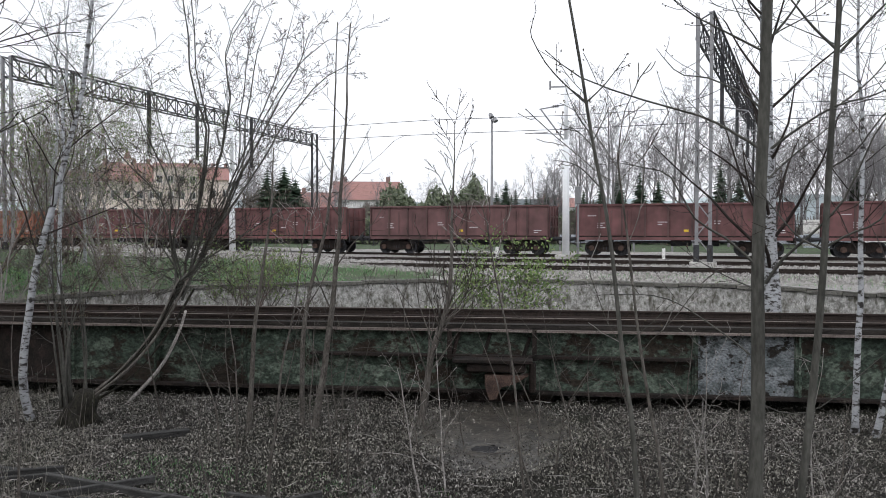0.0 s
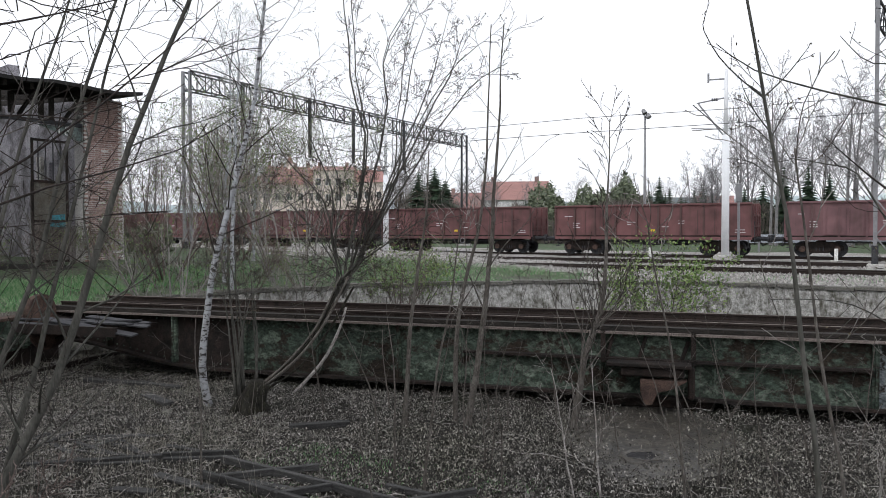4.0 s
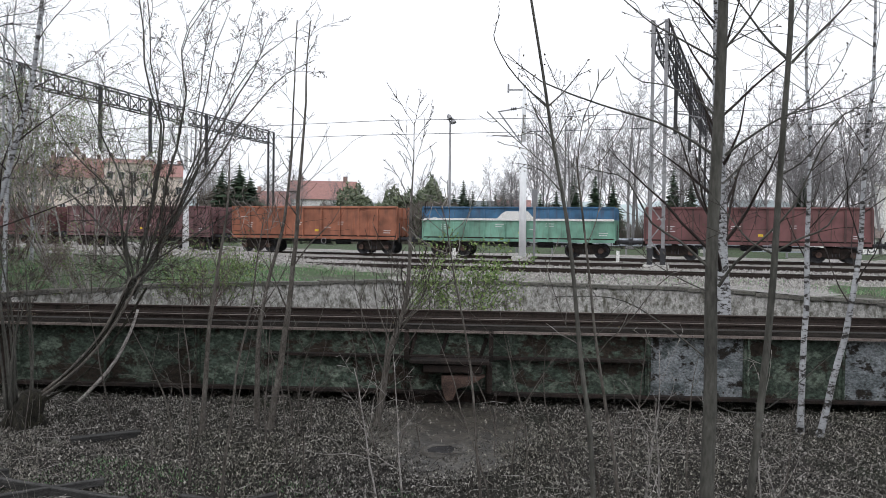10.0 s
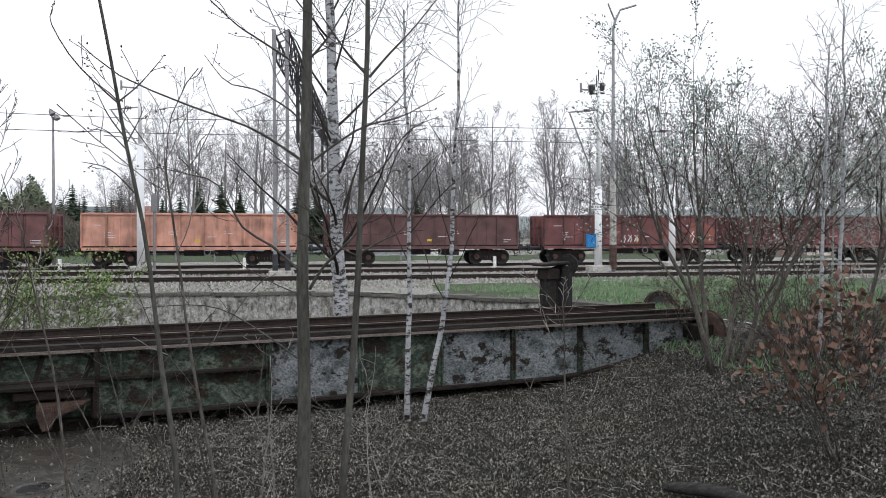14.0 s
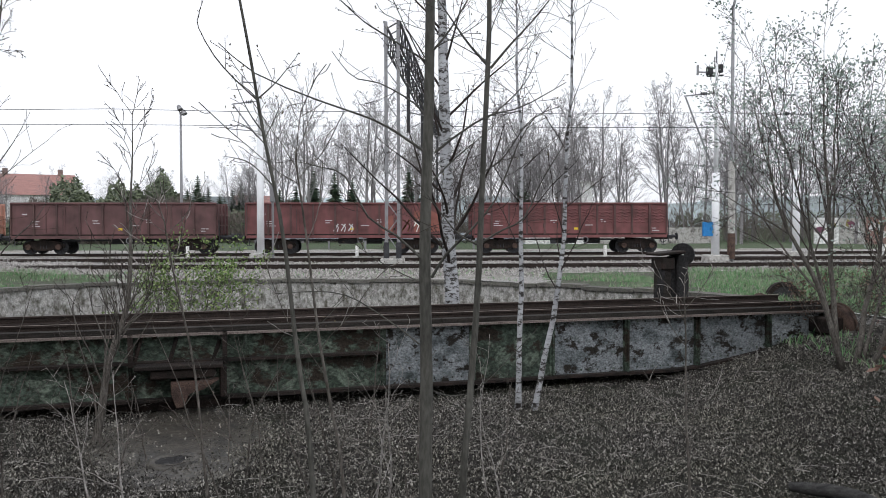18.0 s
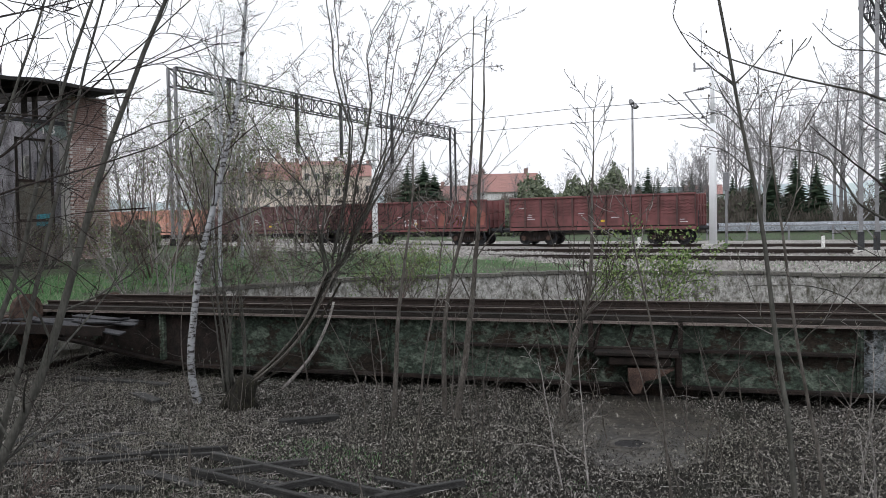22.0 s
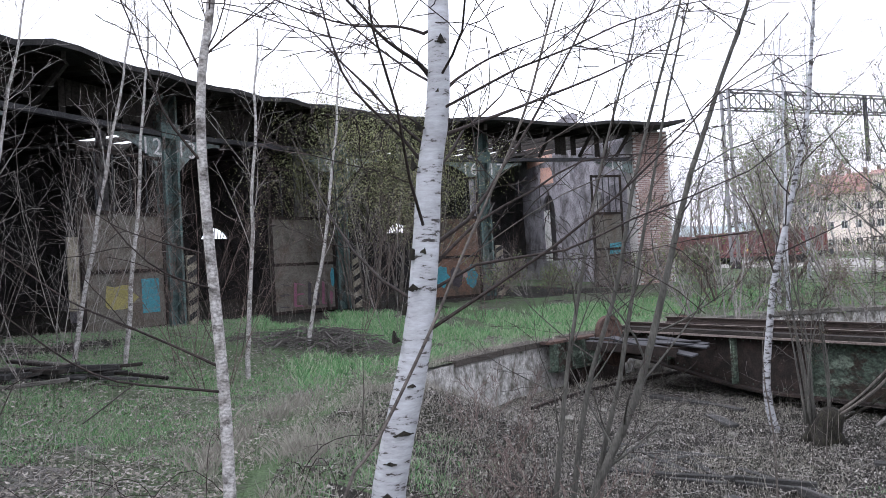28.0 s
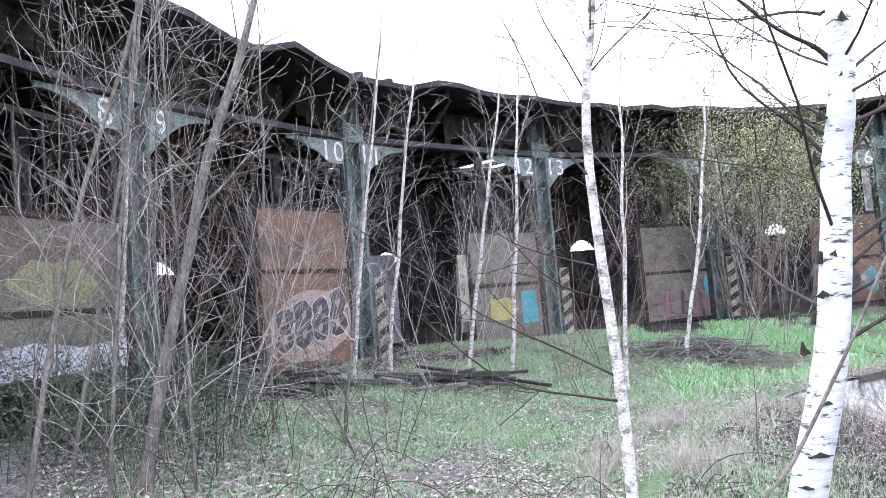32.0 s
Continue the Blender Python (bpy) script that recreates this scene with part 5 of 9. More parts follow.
def graffiti(leaf, m, a, x0, x1, rng):
    """Flat sprayed shapes that stand for unreadable writing."""
    def flat(name, pts, mat, depth):
        n = len(pts)
        vs = [m @ Vector((x, -0.024 - depth, z)) for x, z in pts] + [m @ Vector((x, -0.0205, z)) for x, z in pts]
        s = Solid().add(vs, [tuple(range(n))[::-1], tuple(range(n, 2 * n))] + [(i, (i + 1) % n, n + (i + 1) % n, n + i) for i in range(n)])
        s.part(name, mat, leaf)

    def blob(cx, cz, rx, rz, mat, depth, name="sprayed_patch", n=14):
        flat(name, [(cx + rx * math.cos(2 * math.pi * i / n) * rng.uniform(0.7, 1.2), cz + rz * math.sin(2 * math.pi * i / n) * rng.uniform(0.7, 1.2)) for i in range(n)], mat, depth)

    w = x1 - x0
    if a == 248.0:
        flat("sprayed_band", [(x0 + 0.02, 1.06), (x1 - 0.1, 1.06), (x1 - 0.1, 1.5), (x0 + w * 0.6, 1.42), (x0 + w * 0.3, 1.56), (x0 + 0.02, 1.45)], "graf_frost", 0.003)
        blob(x0 + w * 0.45, 2.35, w * 0.3, 0.4, "graf_moss", 0.002)
    elif a == 234.2:
        n = 40
        ring_z = [1.42 + (0.66 + 0.05 * abs(math.sin(2.5 * q))) * math.sin(q) - 0.08 * abs(math.sin(3.5 * q)) * (math.sin(q) < 0) for q in (2 * math.pi * i / n for i in range(n))]
        flat("sprayed_cloud", [(x0 + w * (0.53 + 0.44 * math.cos(2 * math.pi * i / n)), z + 0.12 * math.cos(2 * math.pi * i / n)) for i, z in enumerate(ring_z)], "graf_pale", 0.002)
        letter = ((-0.95, -0.8), (-0.35, -1.0), (0.35, -0.95), (0.85, -0.6), (0.95, -0.2), (0.6, 0.05), (0.9, 0.35), (0.85, 0.75), (0.4, 1.0), (-0.3, 0.95), (-0.85, 0.8), (-0.7, 0.3), (-0.8, -0.2))
        for i in range(4):
            cx, cz, rr, zz = x0 + w * (0.23 + 0.195 * i), 1.33 + 0.09 * i, w * 0.108, (0.42, 0.46, 0.44, 0.5)[i]
            shape = [(px + rng.uniform(-0.16, 0.16), pz + rng.uniform(-0.1, 0.1)) for px, pz in letter]
            flat("sprayed_letter", [(cx + rr * px, cz + zz * pz) for px, pz in shape], "graf_dark", 0.004 + 0.001 * i)
            for qx, qz, s in ((rng.uniform(-0.15, 0.2), 0.42, 0.2), (rng.uniform(-0.15, 0.2), -0.42, 0.22)):
                flat("letter_gap", [(cx + rr * (qx + 0.24 * math.cos(v)), cz + zz * (qz + s * math.sin(v) + 0.1 * math.cos(v))) for v in (0.3, 1.2, 2.3, 3.3, 4.3, 5.4)], "graf_pale", 0.01)
            for k in range(len(shape)):
                (ax, az), (bx, bz) = shape[k], shape[(k + 1) % len(shape)]
                ax, bx, az, bz = cx + rr * ax, cx + rr * bx, cz + zz * az, cz + zz * bz
                d = math.hypot(bx - ax, bz - az) / 0.022
                ux, uz = (bz - az) / d, (ax - bx) / d
                flat("sprayed_line", [(ax, az), (bx, bz), (bx + ux, bz + uz), (ax + ux, az + uz)], "graf_frost", 0.011)
    elif a == 218.4:
        blob(x0 + w * 0.4, 1.3, 0.55, 0.35, "graf_yellow", 0.002)
        flat("sprayed_patch", [(x0 + w * 0.68, 0.9), (x0 + w * 0.9, 0.9), (x0 + w * 0.9, 1.75), (x0 + w * 0.68, 1.75)], "graf_teal", 0.003)
    elif a == 203.0:
        for i in range(4):
            cx, cz = x0 + w * (0.16 + 0.22 * i), 1.05
            for px, pz, qx, qz in ((-0.2, -0.35, -0.15, 0.35), (-0.15, 0.35, 0.2, 0.28), (-0.17, 0.0, 0.18, 0.02), (0.18, 0.02, 0.12, -0.35), (0.12, -0.35, -0.2, -0.33)):
                if rng.random() < 0.85:
                    flat("sprayed_line", [(cx + px, cz + pz), (cx + px + 0.11, cz + pz - 0.05), (cx + qx + 0.11, cz + qz - 0.05), (cx + qx, cz + qz)], "graf_magenta" if i % 2 else "graf_dark", 0.003 + 0.0005 * i)
        blob(x0 + w * 0.95, 1.5, 0.12, 0.3, "graf_teal", 0.004)
    elif a == 187.6:
        for i in range(3):
            blob(x0 + w * (0.3 + 0.25 * i), 1.25, 0.3, 0.4, "graf_teal" if i != 1 else "graf_dark", 0.002 + 0.001 * i)
        blob(x0 + w * 0.7, 1.3, 0.12, 0.14, "graf_pale", 0.008)
    elif a == 170.6:
        flat("sprayed_patch", [(x0 + w * 0.5, 1.75), (x0 + w * 0.92, 1.72), (x0 + w * 0.9, 2.2), (x0 + w * 0.52, 2.15)], "graf_teal", 0.003)


# ---- masts, gantries and wires ----
def lattice_beam(a, b, w, h, step, mat, parent, name="beam"):
    """A box lattice of four chords from a to b, w wide and h deep below its top."""
    a, b = Vector(a), Vector(b)
    d = (b - a)
    L = d.length
    d.normalize()
    side = d.cross(Vector((0, 0, 1))).normalized() * (w / 2)
    dn = Vector((0, 0, -h))
    for o in (side, -side, side + dn, -side + dn):
        Solid().bar(a + o, b + o, 0.09).part(name + "_chord", mat, parent)
    s = Solid()
    n = max(2, int(L / step))
    for i in range(n):
        p, q = a + d * (L * i / n), a + d * (L * (i + 1) / n)
        for o in (side, -side):
            s.bar(p + o + (dn if i % 2 else Vector()), q + o + (Vector() if i % 2 else dn), 0.055)
            s.bar(p + o, p + o + dn, 0.05)
        s.bar(p + side, q - side, 0.045)
        s.bar(p + side + dn, p - side + dn, 0.045)
    tagged(s.part(name + "_lacing", mat, parent), kind="stuff")


def make_gantry(near, far, top, hang, legs_pale, label):
    g = empty("catenary_gantry", near[0], near[1], 0, 0, label, "gantry", "gantries over the tracks")
    o = Vector((*near, 0))
    f = Vector((*far, 0)) - o
    d = f.normalized()
    side = d.cross(Vector((0, 0, 1))).normalized()
    lattice_beam((0, 0, top), (f.x, f.y, top), 0.75, 1.15, 1.2, "steel_dark", g)
    for base, mat in ((Vector((0, 0, 0)), legs_pale), (f, "steel_dark")):
        for k in (-1, 1):
            p = base + side * (0.3 * k)
            Solid().bar(p + Vector((0, 0, -0.2)), p + Vector((0, 0, top)), 0.16, 0.16, (1, 0, 0)).part("leg", mat, g)
            Solid().bar(p + Vector((0, 0, 0.0)), p + Vector((0, 0, 0.9)), 0.26, 0.26, (1, 0, 0)).part("leg_sleeve", "steel_dark", g)
        s = Solid()
        z = 0.5
        k = 1
        while z < top - 0.7:
            s.bar(base + side * (0.3 * k) + Vector((0, 0, z)), base - side * (0.3 * k) + Vector((0, 0, z + 0.8)), 0.05)
            z += 0.8
            k = -k
        tagged(s.part("leg_lacing", mat, g), kind="stuff")
        Solid().box(base.x - 0.6, base.x + 0.6, base.y - 0.6, base.y + 0.6, -0.5, 0.12, 0.04).part("footing", "concrete", g)
    for q in hang:
        p = f * q
        s = Solid()
        s.bar(p + Vector((0, 0, top + 0.1)), p + Vector((0, 0, top - 4.4)), 0.2, 0.2, (1, 0, 0))
        h = s.part("hanging_post", "steel_dark", g)
        s = Solid()
        s.bar(p + Vector((0, 0, top - 3.2)), p + Vector((1.4, 0, top - 3.5)), 0.06)
        s.bar(p + Vector((0, 0, top - 4.2)), p + Vector((1.4, 0, top - 3.5)), 0.05)
        s.part("bracket_arm", "mast_grey", h)
    return g


def make_mast(x, y, h, white_to, label, arm=-1, box=False):
    m = empty("catenary_mast", x, y, 0, 0, label, "mast", "catenary masts")
    Solid().box(-0.55, 0.55, -0.5, 0.5, -0.4, 0.2, 0.05).part("footing", "concrete", m)
    Solid().rod([(0, 0, 0.2), (0, 0, white_to)], [0.21, 0.18], 14).part("lower_pole", "mast_white", m, "white painted lower pole", True)
    Solid().rod([(0, 0, white_to), (0, 0, h)], [0.12, 0.09], 10).part("upper_pole", "mast_white", m, smooth=True)
    s = Solid()
    s.bar((0, 0, h - 0.5), (arm * 0.9, 0.1, h - 0.45), 0.07)
    s.bar((arm * 0.95, 0.1, h - 0.6), (arm * 0.95, 0.1, h - 0.1), 0.09)
    s.part("top_arm", "mast_grey", m)
    s = Solid()
    s.bar((0, 0.0, white_to - 0.2), (arm * 1.5, 0.3, h - 1.7), 0.07)
    s.bar((0, 0.0, h - 1.5), (arm * 1.6, 0.3, h - 1.65), 0.06)
    s.bar((0, 0.0, white_to + 0.3), (arm * 1.9, 0.4, white_to + 0.5), 0.05)
    s.part("cantilever", "mast_grey", m)
    s = Solid()
    for k in range(3):
        s.disc((arm * (0.5 + 0.12 * k), 0.1, h - 1.55), (1, 0, 0), 0.09, 0.05, 10)
    s.part("insulator", "steel_dark", m)
    if box:
        for x0, x1, z0 in ((-0.52, -0.22, h - 0.62), (0.06, 0.3, h - 0.5)):
            Solid().box(x0, x1, -0.16, 0.16, z0, z0 + 0.42, 0.04).part("switch_box", "steel_dark", m)
        Solid().bar((-0.5, 0, h - 0.68), (0.34, 0, h - 0.62), 0.08).part("switch_arm", "steel_dark", m)
        s = Solid()
        for xx in (-0.1, 0.0):
            s.bar((xx, 0, h - 0.3), (xx, 0, h + 0.62 + 3 * xx), 0.045)
        s.part("switch_horns", "steel_dark", m)
    return m


def make_overhead():
    make_gantry((-38.2, 33.4), (-39.3, 71.5), 11.55, (0.13, 0.32, 0.47, 0.68), "mast_grey", "dark lattice catenary gantry spanning the tracks")
    make_gantry((-0.35, 37.5), (3.9, 76.0), 11.6, (0.2, 0.45, 0.7), "mast_grey", "lattice catenary gantry seen along its beam")
    make_mast(-7.8, 43.4, 10.2, 6.7, "white-footed steel catenary mast with a bracket arm")
    b = make_mast(16.2, 38.6, 10.0, 4.4, "catenary mast with a black switch box on top", -1, True)
    Solid().box(-0.75, -0.25, -0.3, -0.1, 1.15, 1.88, 0.02).part("blue_sign", "sign_blue", b, "small blue sign box")
    make_mast(23.2, 43.8, 9.8, 5.0, "white catenary mast behind the bushes")
    make_mast(-30.3, 43.8, 10.0, 5.4, "pale catenary mast behind the willow")
    c = empty("signal_cabinet", -7.25, 44.2, 0, 0, "dark grey signal post with a box beside the mast", "signal")
    Solid().rod([(0, 0, -0.2), (0, 0, 3.2)], [0.07, 0.07], 8).part("post", "mast_grey", c)
    Solid().box(-0.15, 0.15, -0.15, 0.15, 3.1, 4.1, 0.03).part("box", "mast_grey", c)
    for x, y, h, kind in ((-16.2, 57.8, 10.2, "double"), (16.95, 38.4, 12.8, "arc")):
        l = empty("yard_lamp", x, y, 0, 0, "tall grey yard lamp on a slim pole", "lamp", "yard lamps")
        Solid().rod([(0, 0, -0.3), (0, 0, 3), (0, 0, h)], [0.13, 0.11, 0.07], 10).part("pole", "mast_grey", l, smooth=True)
        if kind == "double":
            for sx in (-0.12, 0.2):
                Solid().rod([(0, 0, h - 0.3), (sx, 0, h + 0.2 - sx)], [0.05, 0.05], 6).part("arm", "mast_grey", l)
                Solid().rod([(sx - 0.05, 0, h + 0.38 - sx), (sx, -0.05, h + 0.28 - sx), (sx + 0.14, -0.12, h + 0.02 - sx)], [0.05, 0.15, 0.2], 12).part("lamp_head", "mast_grey", l)
        else:
            Solid().rod([(0, 0, 0.0), (0, 0, 1.3)], [0.2, 0.19], 10).part("lower_pole", "rust", l, "rust brown pole foot")
            Solid().rod([(0, 0, 1.3), (0, 0, 5.0)], [0.18, 0.16], 10).part("middle_pole", "concrete", l, "pale pole shaft")
            Solid().rod([(0, 0, h), (0.15, 0, h + 0.5), (0.4, 0, h + 1.0), (1.3, 0, h + 1.3)], [0.07, 0.06, 0.05, 0.05], 8).part("arm", "mast_grey", l)
            Solid().rod([(0.1, 0, h + 0.4), (-0.3, 0, h + 1.3)], [0.05, 0.04], 6).part("arm", "mast_grey", l)
    p = empty("utility_pole", 18.6, 20.1, ground_z(18.6, 20.1), 0, "dark weathered timber utility pole", "pole")
    Solid().rod([(0, 0, -0.3), (0, 0, 6.0)], [0.17, 0.13], 10).part("pole", "wood_dark", p, smooth=True)
    for yy, zs in ((40.6, (7.78, 6.98)),):
        for z in zs:
            w = empty("overhead_wire", 0, yy, 0, 0, "thin dark overhead wire along the track", "wire", "overhead wires")
            pts = []
            for k in range(-8, 9):
                x0 = k * 16 + 1.0
                pts += [(x0, 0, z), (x0 + 8, 0, z - (0.12 if z > 7.5 else 0.04))]
            Solid().rod(pts, [0.018] * len(pts), 4).part("strand", "steel_dark", w)
    for x, y in ((-12.5, 45.8), (12.4, 45.8), (-2.6, 46.2), (30, 46)):
        k = empty("marker_post", x, y, -0.2, 8, "short leaning white concrete marker post", "post", "white marker posts")
        Solid().box(-0.09, 0.09, -0.08, 0.08, 0, 0.75, 0.02).part("post", "white_paint", k)
        Solid().box(-0.3, 0.3, -0.25, 0.25, -0.1, 0.12, 0.03).part("foot", "concrete", k)


# ---- the goods train ----
PAINT = {
    # darker than the sides: the shadow lines at the ribs are painted in
    "rib": wagon_paint("rib_shade_wagon_paint", (0.085, 0.045, 0.043)),
    "tag": wagon_paint("sprayed_orange_paint", (0.22, 0.078, 0.06)),
    "brown": wagon_paint("red_brown_wagon_paint", (0.135, 0.058, 0.058)),
    "dark": wagon_paint("dark_maroon_wagon_paint", (0.115, 0.056, 0.056)),
    "purple": wagon_paint("purple_brown_wagon_paint", (0.145, 0.075, 0.08)),
    "orange": wagon_paint("orange_wagon_paint", (0.28, 0.105, 0.06)),
    "salmon": wagon_paint("faded_salmon_wagon_paint", (0.5, 0.26, 0.195)),
    "blue_green": wagon_paint("blue_over_green_wagon_paint", (0.15, 0.3, 0.23), (0.045, 0.13, 0.24), 2.38),
    "bright": wagon_paint("bright_red_brown_wagon_paint", (0.155, 0.056, 0.056)),
}


def make_wagon(paint, label, ribbed=False, extra=""):
    pm = PAINT[paint]
    w = empty("goods_wagon", 0, TRAIN_Y, 0, 0, label, "wagon", "wagons of the train")
    # stanchions and door bars of red-brown wagons carry their shadow as darker paint
    rib = PAINT["rib"] if paint in ("bright", "brown", "dark") else pm
    hl, hw, z0, z1 = 6.15, 1.42, 1.22, 3.13
    Solid().box(-hl, hl, -hw, hw, z0 - 0.06, z0 + 0.02).part("floor", "rust_dark", w)
    for sy in (-1, 1):
        y0, y1 = sorted((sy * hw, sy * (hw - 0.05)))
        side = Solid().box(-hl, hl, y0, y1, z0 + 0.02, z1 - 0.06).part("side_wall", pm, w)
        n = 11 if ribbed else 9
        for k in range(n + 1):
            x = -hl + 2 * hl * k / n
            a, b = sorted((sy * hw, sy * (hw + 0.085)))
            Solid().box(max(-hl, x - 0.055), min(hl, x + 0.055), a, b, z0 - 0.04, z1 - 0.05).part("stanchion", rib, side)
        if not ribbed:
            for xc in (-3.56, 3.56):
                d = Solid().box(xc - 0.66, xc + 0.66, sy * (hw + 0.02) - 0.02, sy * (hw + 0.02) + 0.02, z0 + 0.05, z1 - 0.25).part("side_door", pm, side)
                for xx in (-0.5, 0.5):
                    Solid().bar((xc + xx, sy * (hw + 0.06), z0 + 0.1), (xc + xx, sy * (hw + 0.06), z1 - 0.35), 0.04).part("door_bar", rib, d)
        else:
            s = Solid()
            for k in range(n):
                xa = -hl + 2 * hl * (k + 0.12) / n
                xb = -hl + 2 * hl * (k + 0.88) / n
                for q in range(5):
                    zz = z0 + 0.75 + q * 0.2
                    s.rod([(xa + (xb - xa) * i / 5, sy * (hw + 0.01), zz + 0.07 * math.sin(i * 2.3 + k * 1.7 + q)) for i in range(6)], [0.035] * 6, 5)
            tagged(s.part("side_denting", pm, side), kind="stuff")
        a, b = sorted((sy * (hw - 0.07), sy * (hw + 0.1)))
        Solid().box(-hl - 0.02, hl + 0.02, a, b, z1 - 0.06, z1 + 0.06, 0.02).part("top_rail", pm, w)
        a, b = sorted((sy * (hw - 0.1), sy * (hw + 0.06)))
        Solid().box(-hl, hl, a, b, z0 - 0.24, z0 - 0.06).part("sill", pm, w)
        # lettering stands as plain bars
        s = Solid()
        rng = random.Random(hash(label) % 97 if False else len(label))
        for x, z, n2 in ((-4.9, 2.0, 3), (-1.3, 2.05, 2), (0.9, 1.75, 1), (1.9, 2.1, 2), (5.2, 1.55, 2), (-5.5, 2.45, 1)):
            for q in range(n2):
                l2 = rng.uniform(0.25, 0.6)
                s.box(x, x + l2, sy * (hw + 0.006) - 0.005, sy * (hw + 0.006) + 0.005, z - q * 0.14, z - q * 0.14 + 0.04)
        tagged(s.part("lettering", "marking", side), kind="stuff")
        Solid().box(0.2, 0.48, sy * (hw + 0.008) - 0.006, sy * (hw + 0.008) + 0.006, z0 + 0.26, z0 + 0.4).part("yellow_plate", "mark_yellow", side)
        if extra == "stripe":
            Solid().box(-hl + 0.05, hl - 0.05, sy * (hw + 0.095) - 0.012, sy * (hw + 0.095) + 0.012, 2.31, 2.44).part("white_stripe", "white_paint", side)
            a, b = sorted((sy * (hw + 0.09), sy * (hw + 0.115)))
            vs = [(x, y, z) for y in (a, b) for x, z in ((-1.2, 2.42), (1.2, 2.42), (0.8, 2.9), (-0.6, 2.9), (-0.85, 2.78))]
            Solid().add(vs, [(0, 1, 2, 3, 4), (9, 8, 7, 6, 5)] + [(i, (i + 1) % 5, 5 + (i + 1) % 5, 5 + i) for i in range(5)]).part("emblem_panel", "white_paint", side)
        if extra == "sprayed" and sy < 0:
            vs = [(x, y, z) for y in (-hw - 0.012, -hw - 0.002) for x, z in ((2.2, 1.4), (4.0, 1.32), (5.9, 1.4), (6.1, 2.2), (5.2, 2.75), (3.6, 2.6), (2.5, 2.3))]
            Solid().add(vs, [tuple(range(7)), tuple(range(13, 6, -1))] + [(i, (i + 1) % 7, 7 + (i + 1) % 7, 7 + i) for i in range(7)]).part("sprayed_panel", PAINT["tag"], side)
            for k, (x, c) in enumerate(((-0.6, "marking"), (-0.15, "marking"), (0.3, "marking"), (3.2, "white_paint"), (3.75, "mark_yellow"), (4.3, "white_paint"))):
                s = Solid()
                r = 0.17 if c == "marking" else 0.3
                s.bar((x - r, -hw - 0.03, z0 + 0.2), (x + r * 0.6, -hw - 0.03, z0 + 0.3 + 2 * r), 0.02, 0.07)
                s.bar((x - r * 0.8, -hw - 0.03, z0 + 0.3 + 2 * r), (x + r * 0.7, -hw - 0.03, z0 + 0.25 + r), 0.02, 0.06)
                s.bar((x + r * 0.7, -hw - 0.03, z0 + 0.25 + r), (x + r * 0.2, -hw - 0.03, z0 + 0.15), 0.02, 0.06)
                s.part("sprayed_shape", c, side)
    for sx in (-1, 1):
        a, b = sorted((sx * hl, sx * (hl - 0.05)))
        end = Solid().box(a, b, -hw + 0.06, hw - 0.06, z0, z1 - 0.04).part("end_wall", pm, w)
        for y in (-1.3, -0.45, 0.45, 1.3):
            a2, b2 = sorted((sx * hl, sx * (hl + 0.09)))
            Solid().box(a2, b2, y - 0.06, y + 0.06, z0 - 0.1, z1 - 0.05).part("end_post", pm, end)
        for zz in (1.75, 2.4):
            a2, b2 = sorted((sx * hl, sx * (hl + 0.07)))
            Solid().box(a2, b2, -1.3, 1.3, zz, zz + 0.09).part("end_rail", pm, end)
        a, b = sorted((sx * (hl - 0.1), sx * (hl + 0.12)))
        Solid().box(a, b, -1.3, 1.3, 0.85, z0 - 0.05, 0.02).part("headstock", "rust_dark", w)
        for y in (-0.875, 0.875):
            s = Solid().rod([(sx * (hl + 0.1), y, 1.05), (sx * (hl + 0.82), y, 1.05)], [0.1, 0.09], 10)
            s.disc((sx * (hl + 0.84), y, 1.05), (1, 0, 0), 0.23, 0.08, 14)
            s.part("buffer", "steel_dark", w)
        s = Solid()
        s.bar((sx * (hl + 0.1), 0, 1.0), (sx * (hl + 0.88), 0, 0.9), 0.1)
        s.rod([(sx * (hl + 0.12), 0.4, 1.0), (sx * (hl + 0.35), 0.4, 0.6), (sx * (hl + 0.6), 0.4, 0.75)], [0.035] * 3, 6)
        s.part("coupling", "steel_dark", w)
        s = Solid()
        s.bar((sx * (hl + 0.14), -1.35, 0.7), (sx * (hl + 0.14), -1.35, 2.1), 0.04)
        s.bar((sx * (hl - 0.35), -1.42, 0.55), (sx * (hl - 0.05), -1.42, 0.55), 0.05)
        s.bar((sx * (hl - 0.2), -1.42, 0.55), (sx * (hl - 0.2), -1.42, 1.0), 0.04)
        s.part("step", "steel_dark", w)
        # bogies: side frames, axles with wheels
        bx = sx * 4.4
        bogie = Solid().box(bx - 0.2, bx + 0.2, -1.1, 1.1, 0.55, 0.95, 0.03).part("bogie", "rust_dark", w)
        for y in (-1.0, 1.0):
            s = Solid()
            vs = [(bx + dx, y + dy, z) for dy in (-0.07, 0.07) for dx, z in ((-1.25, 0.62), (-0.75, 0.86), (0.75, 0.86), (1.25, 0.62), (1.2, 0.4), (0.65, 0.36), (0.4, 0.24), (-0.4, 0.24), (-0.65, 0.36), (-1.2, 0.4))]
            s.add(vs, [tuple(range(10))[::-1], tuple(range(10, 20))] + [(i, (i + 1) % 10, 10 + (i + 1) % 10, 10 + i) for i in range(10)])
            s.part("side_frame", "rust_dark", bogie)
            for dx in (-0.9, 0.9):
                Solid().disc((bx + dx, y * 1.08, 0.47), (0, 1, 0), 0.17, 0.2, 12).part("axle_box", "rust", bogie)
            s = Solid()
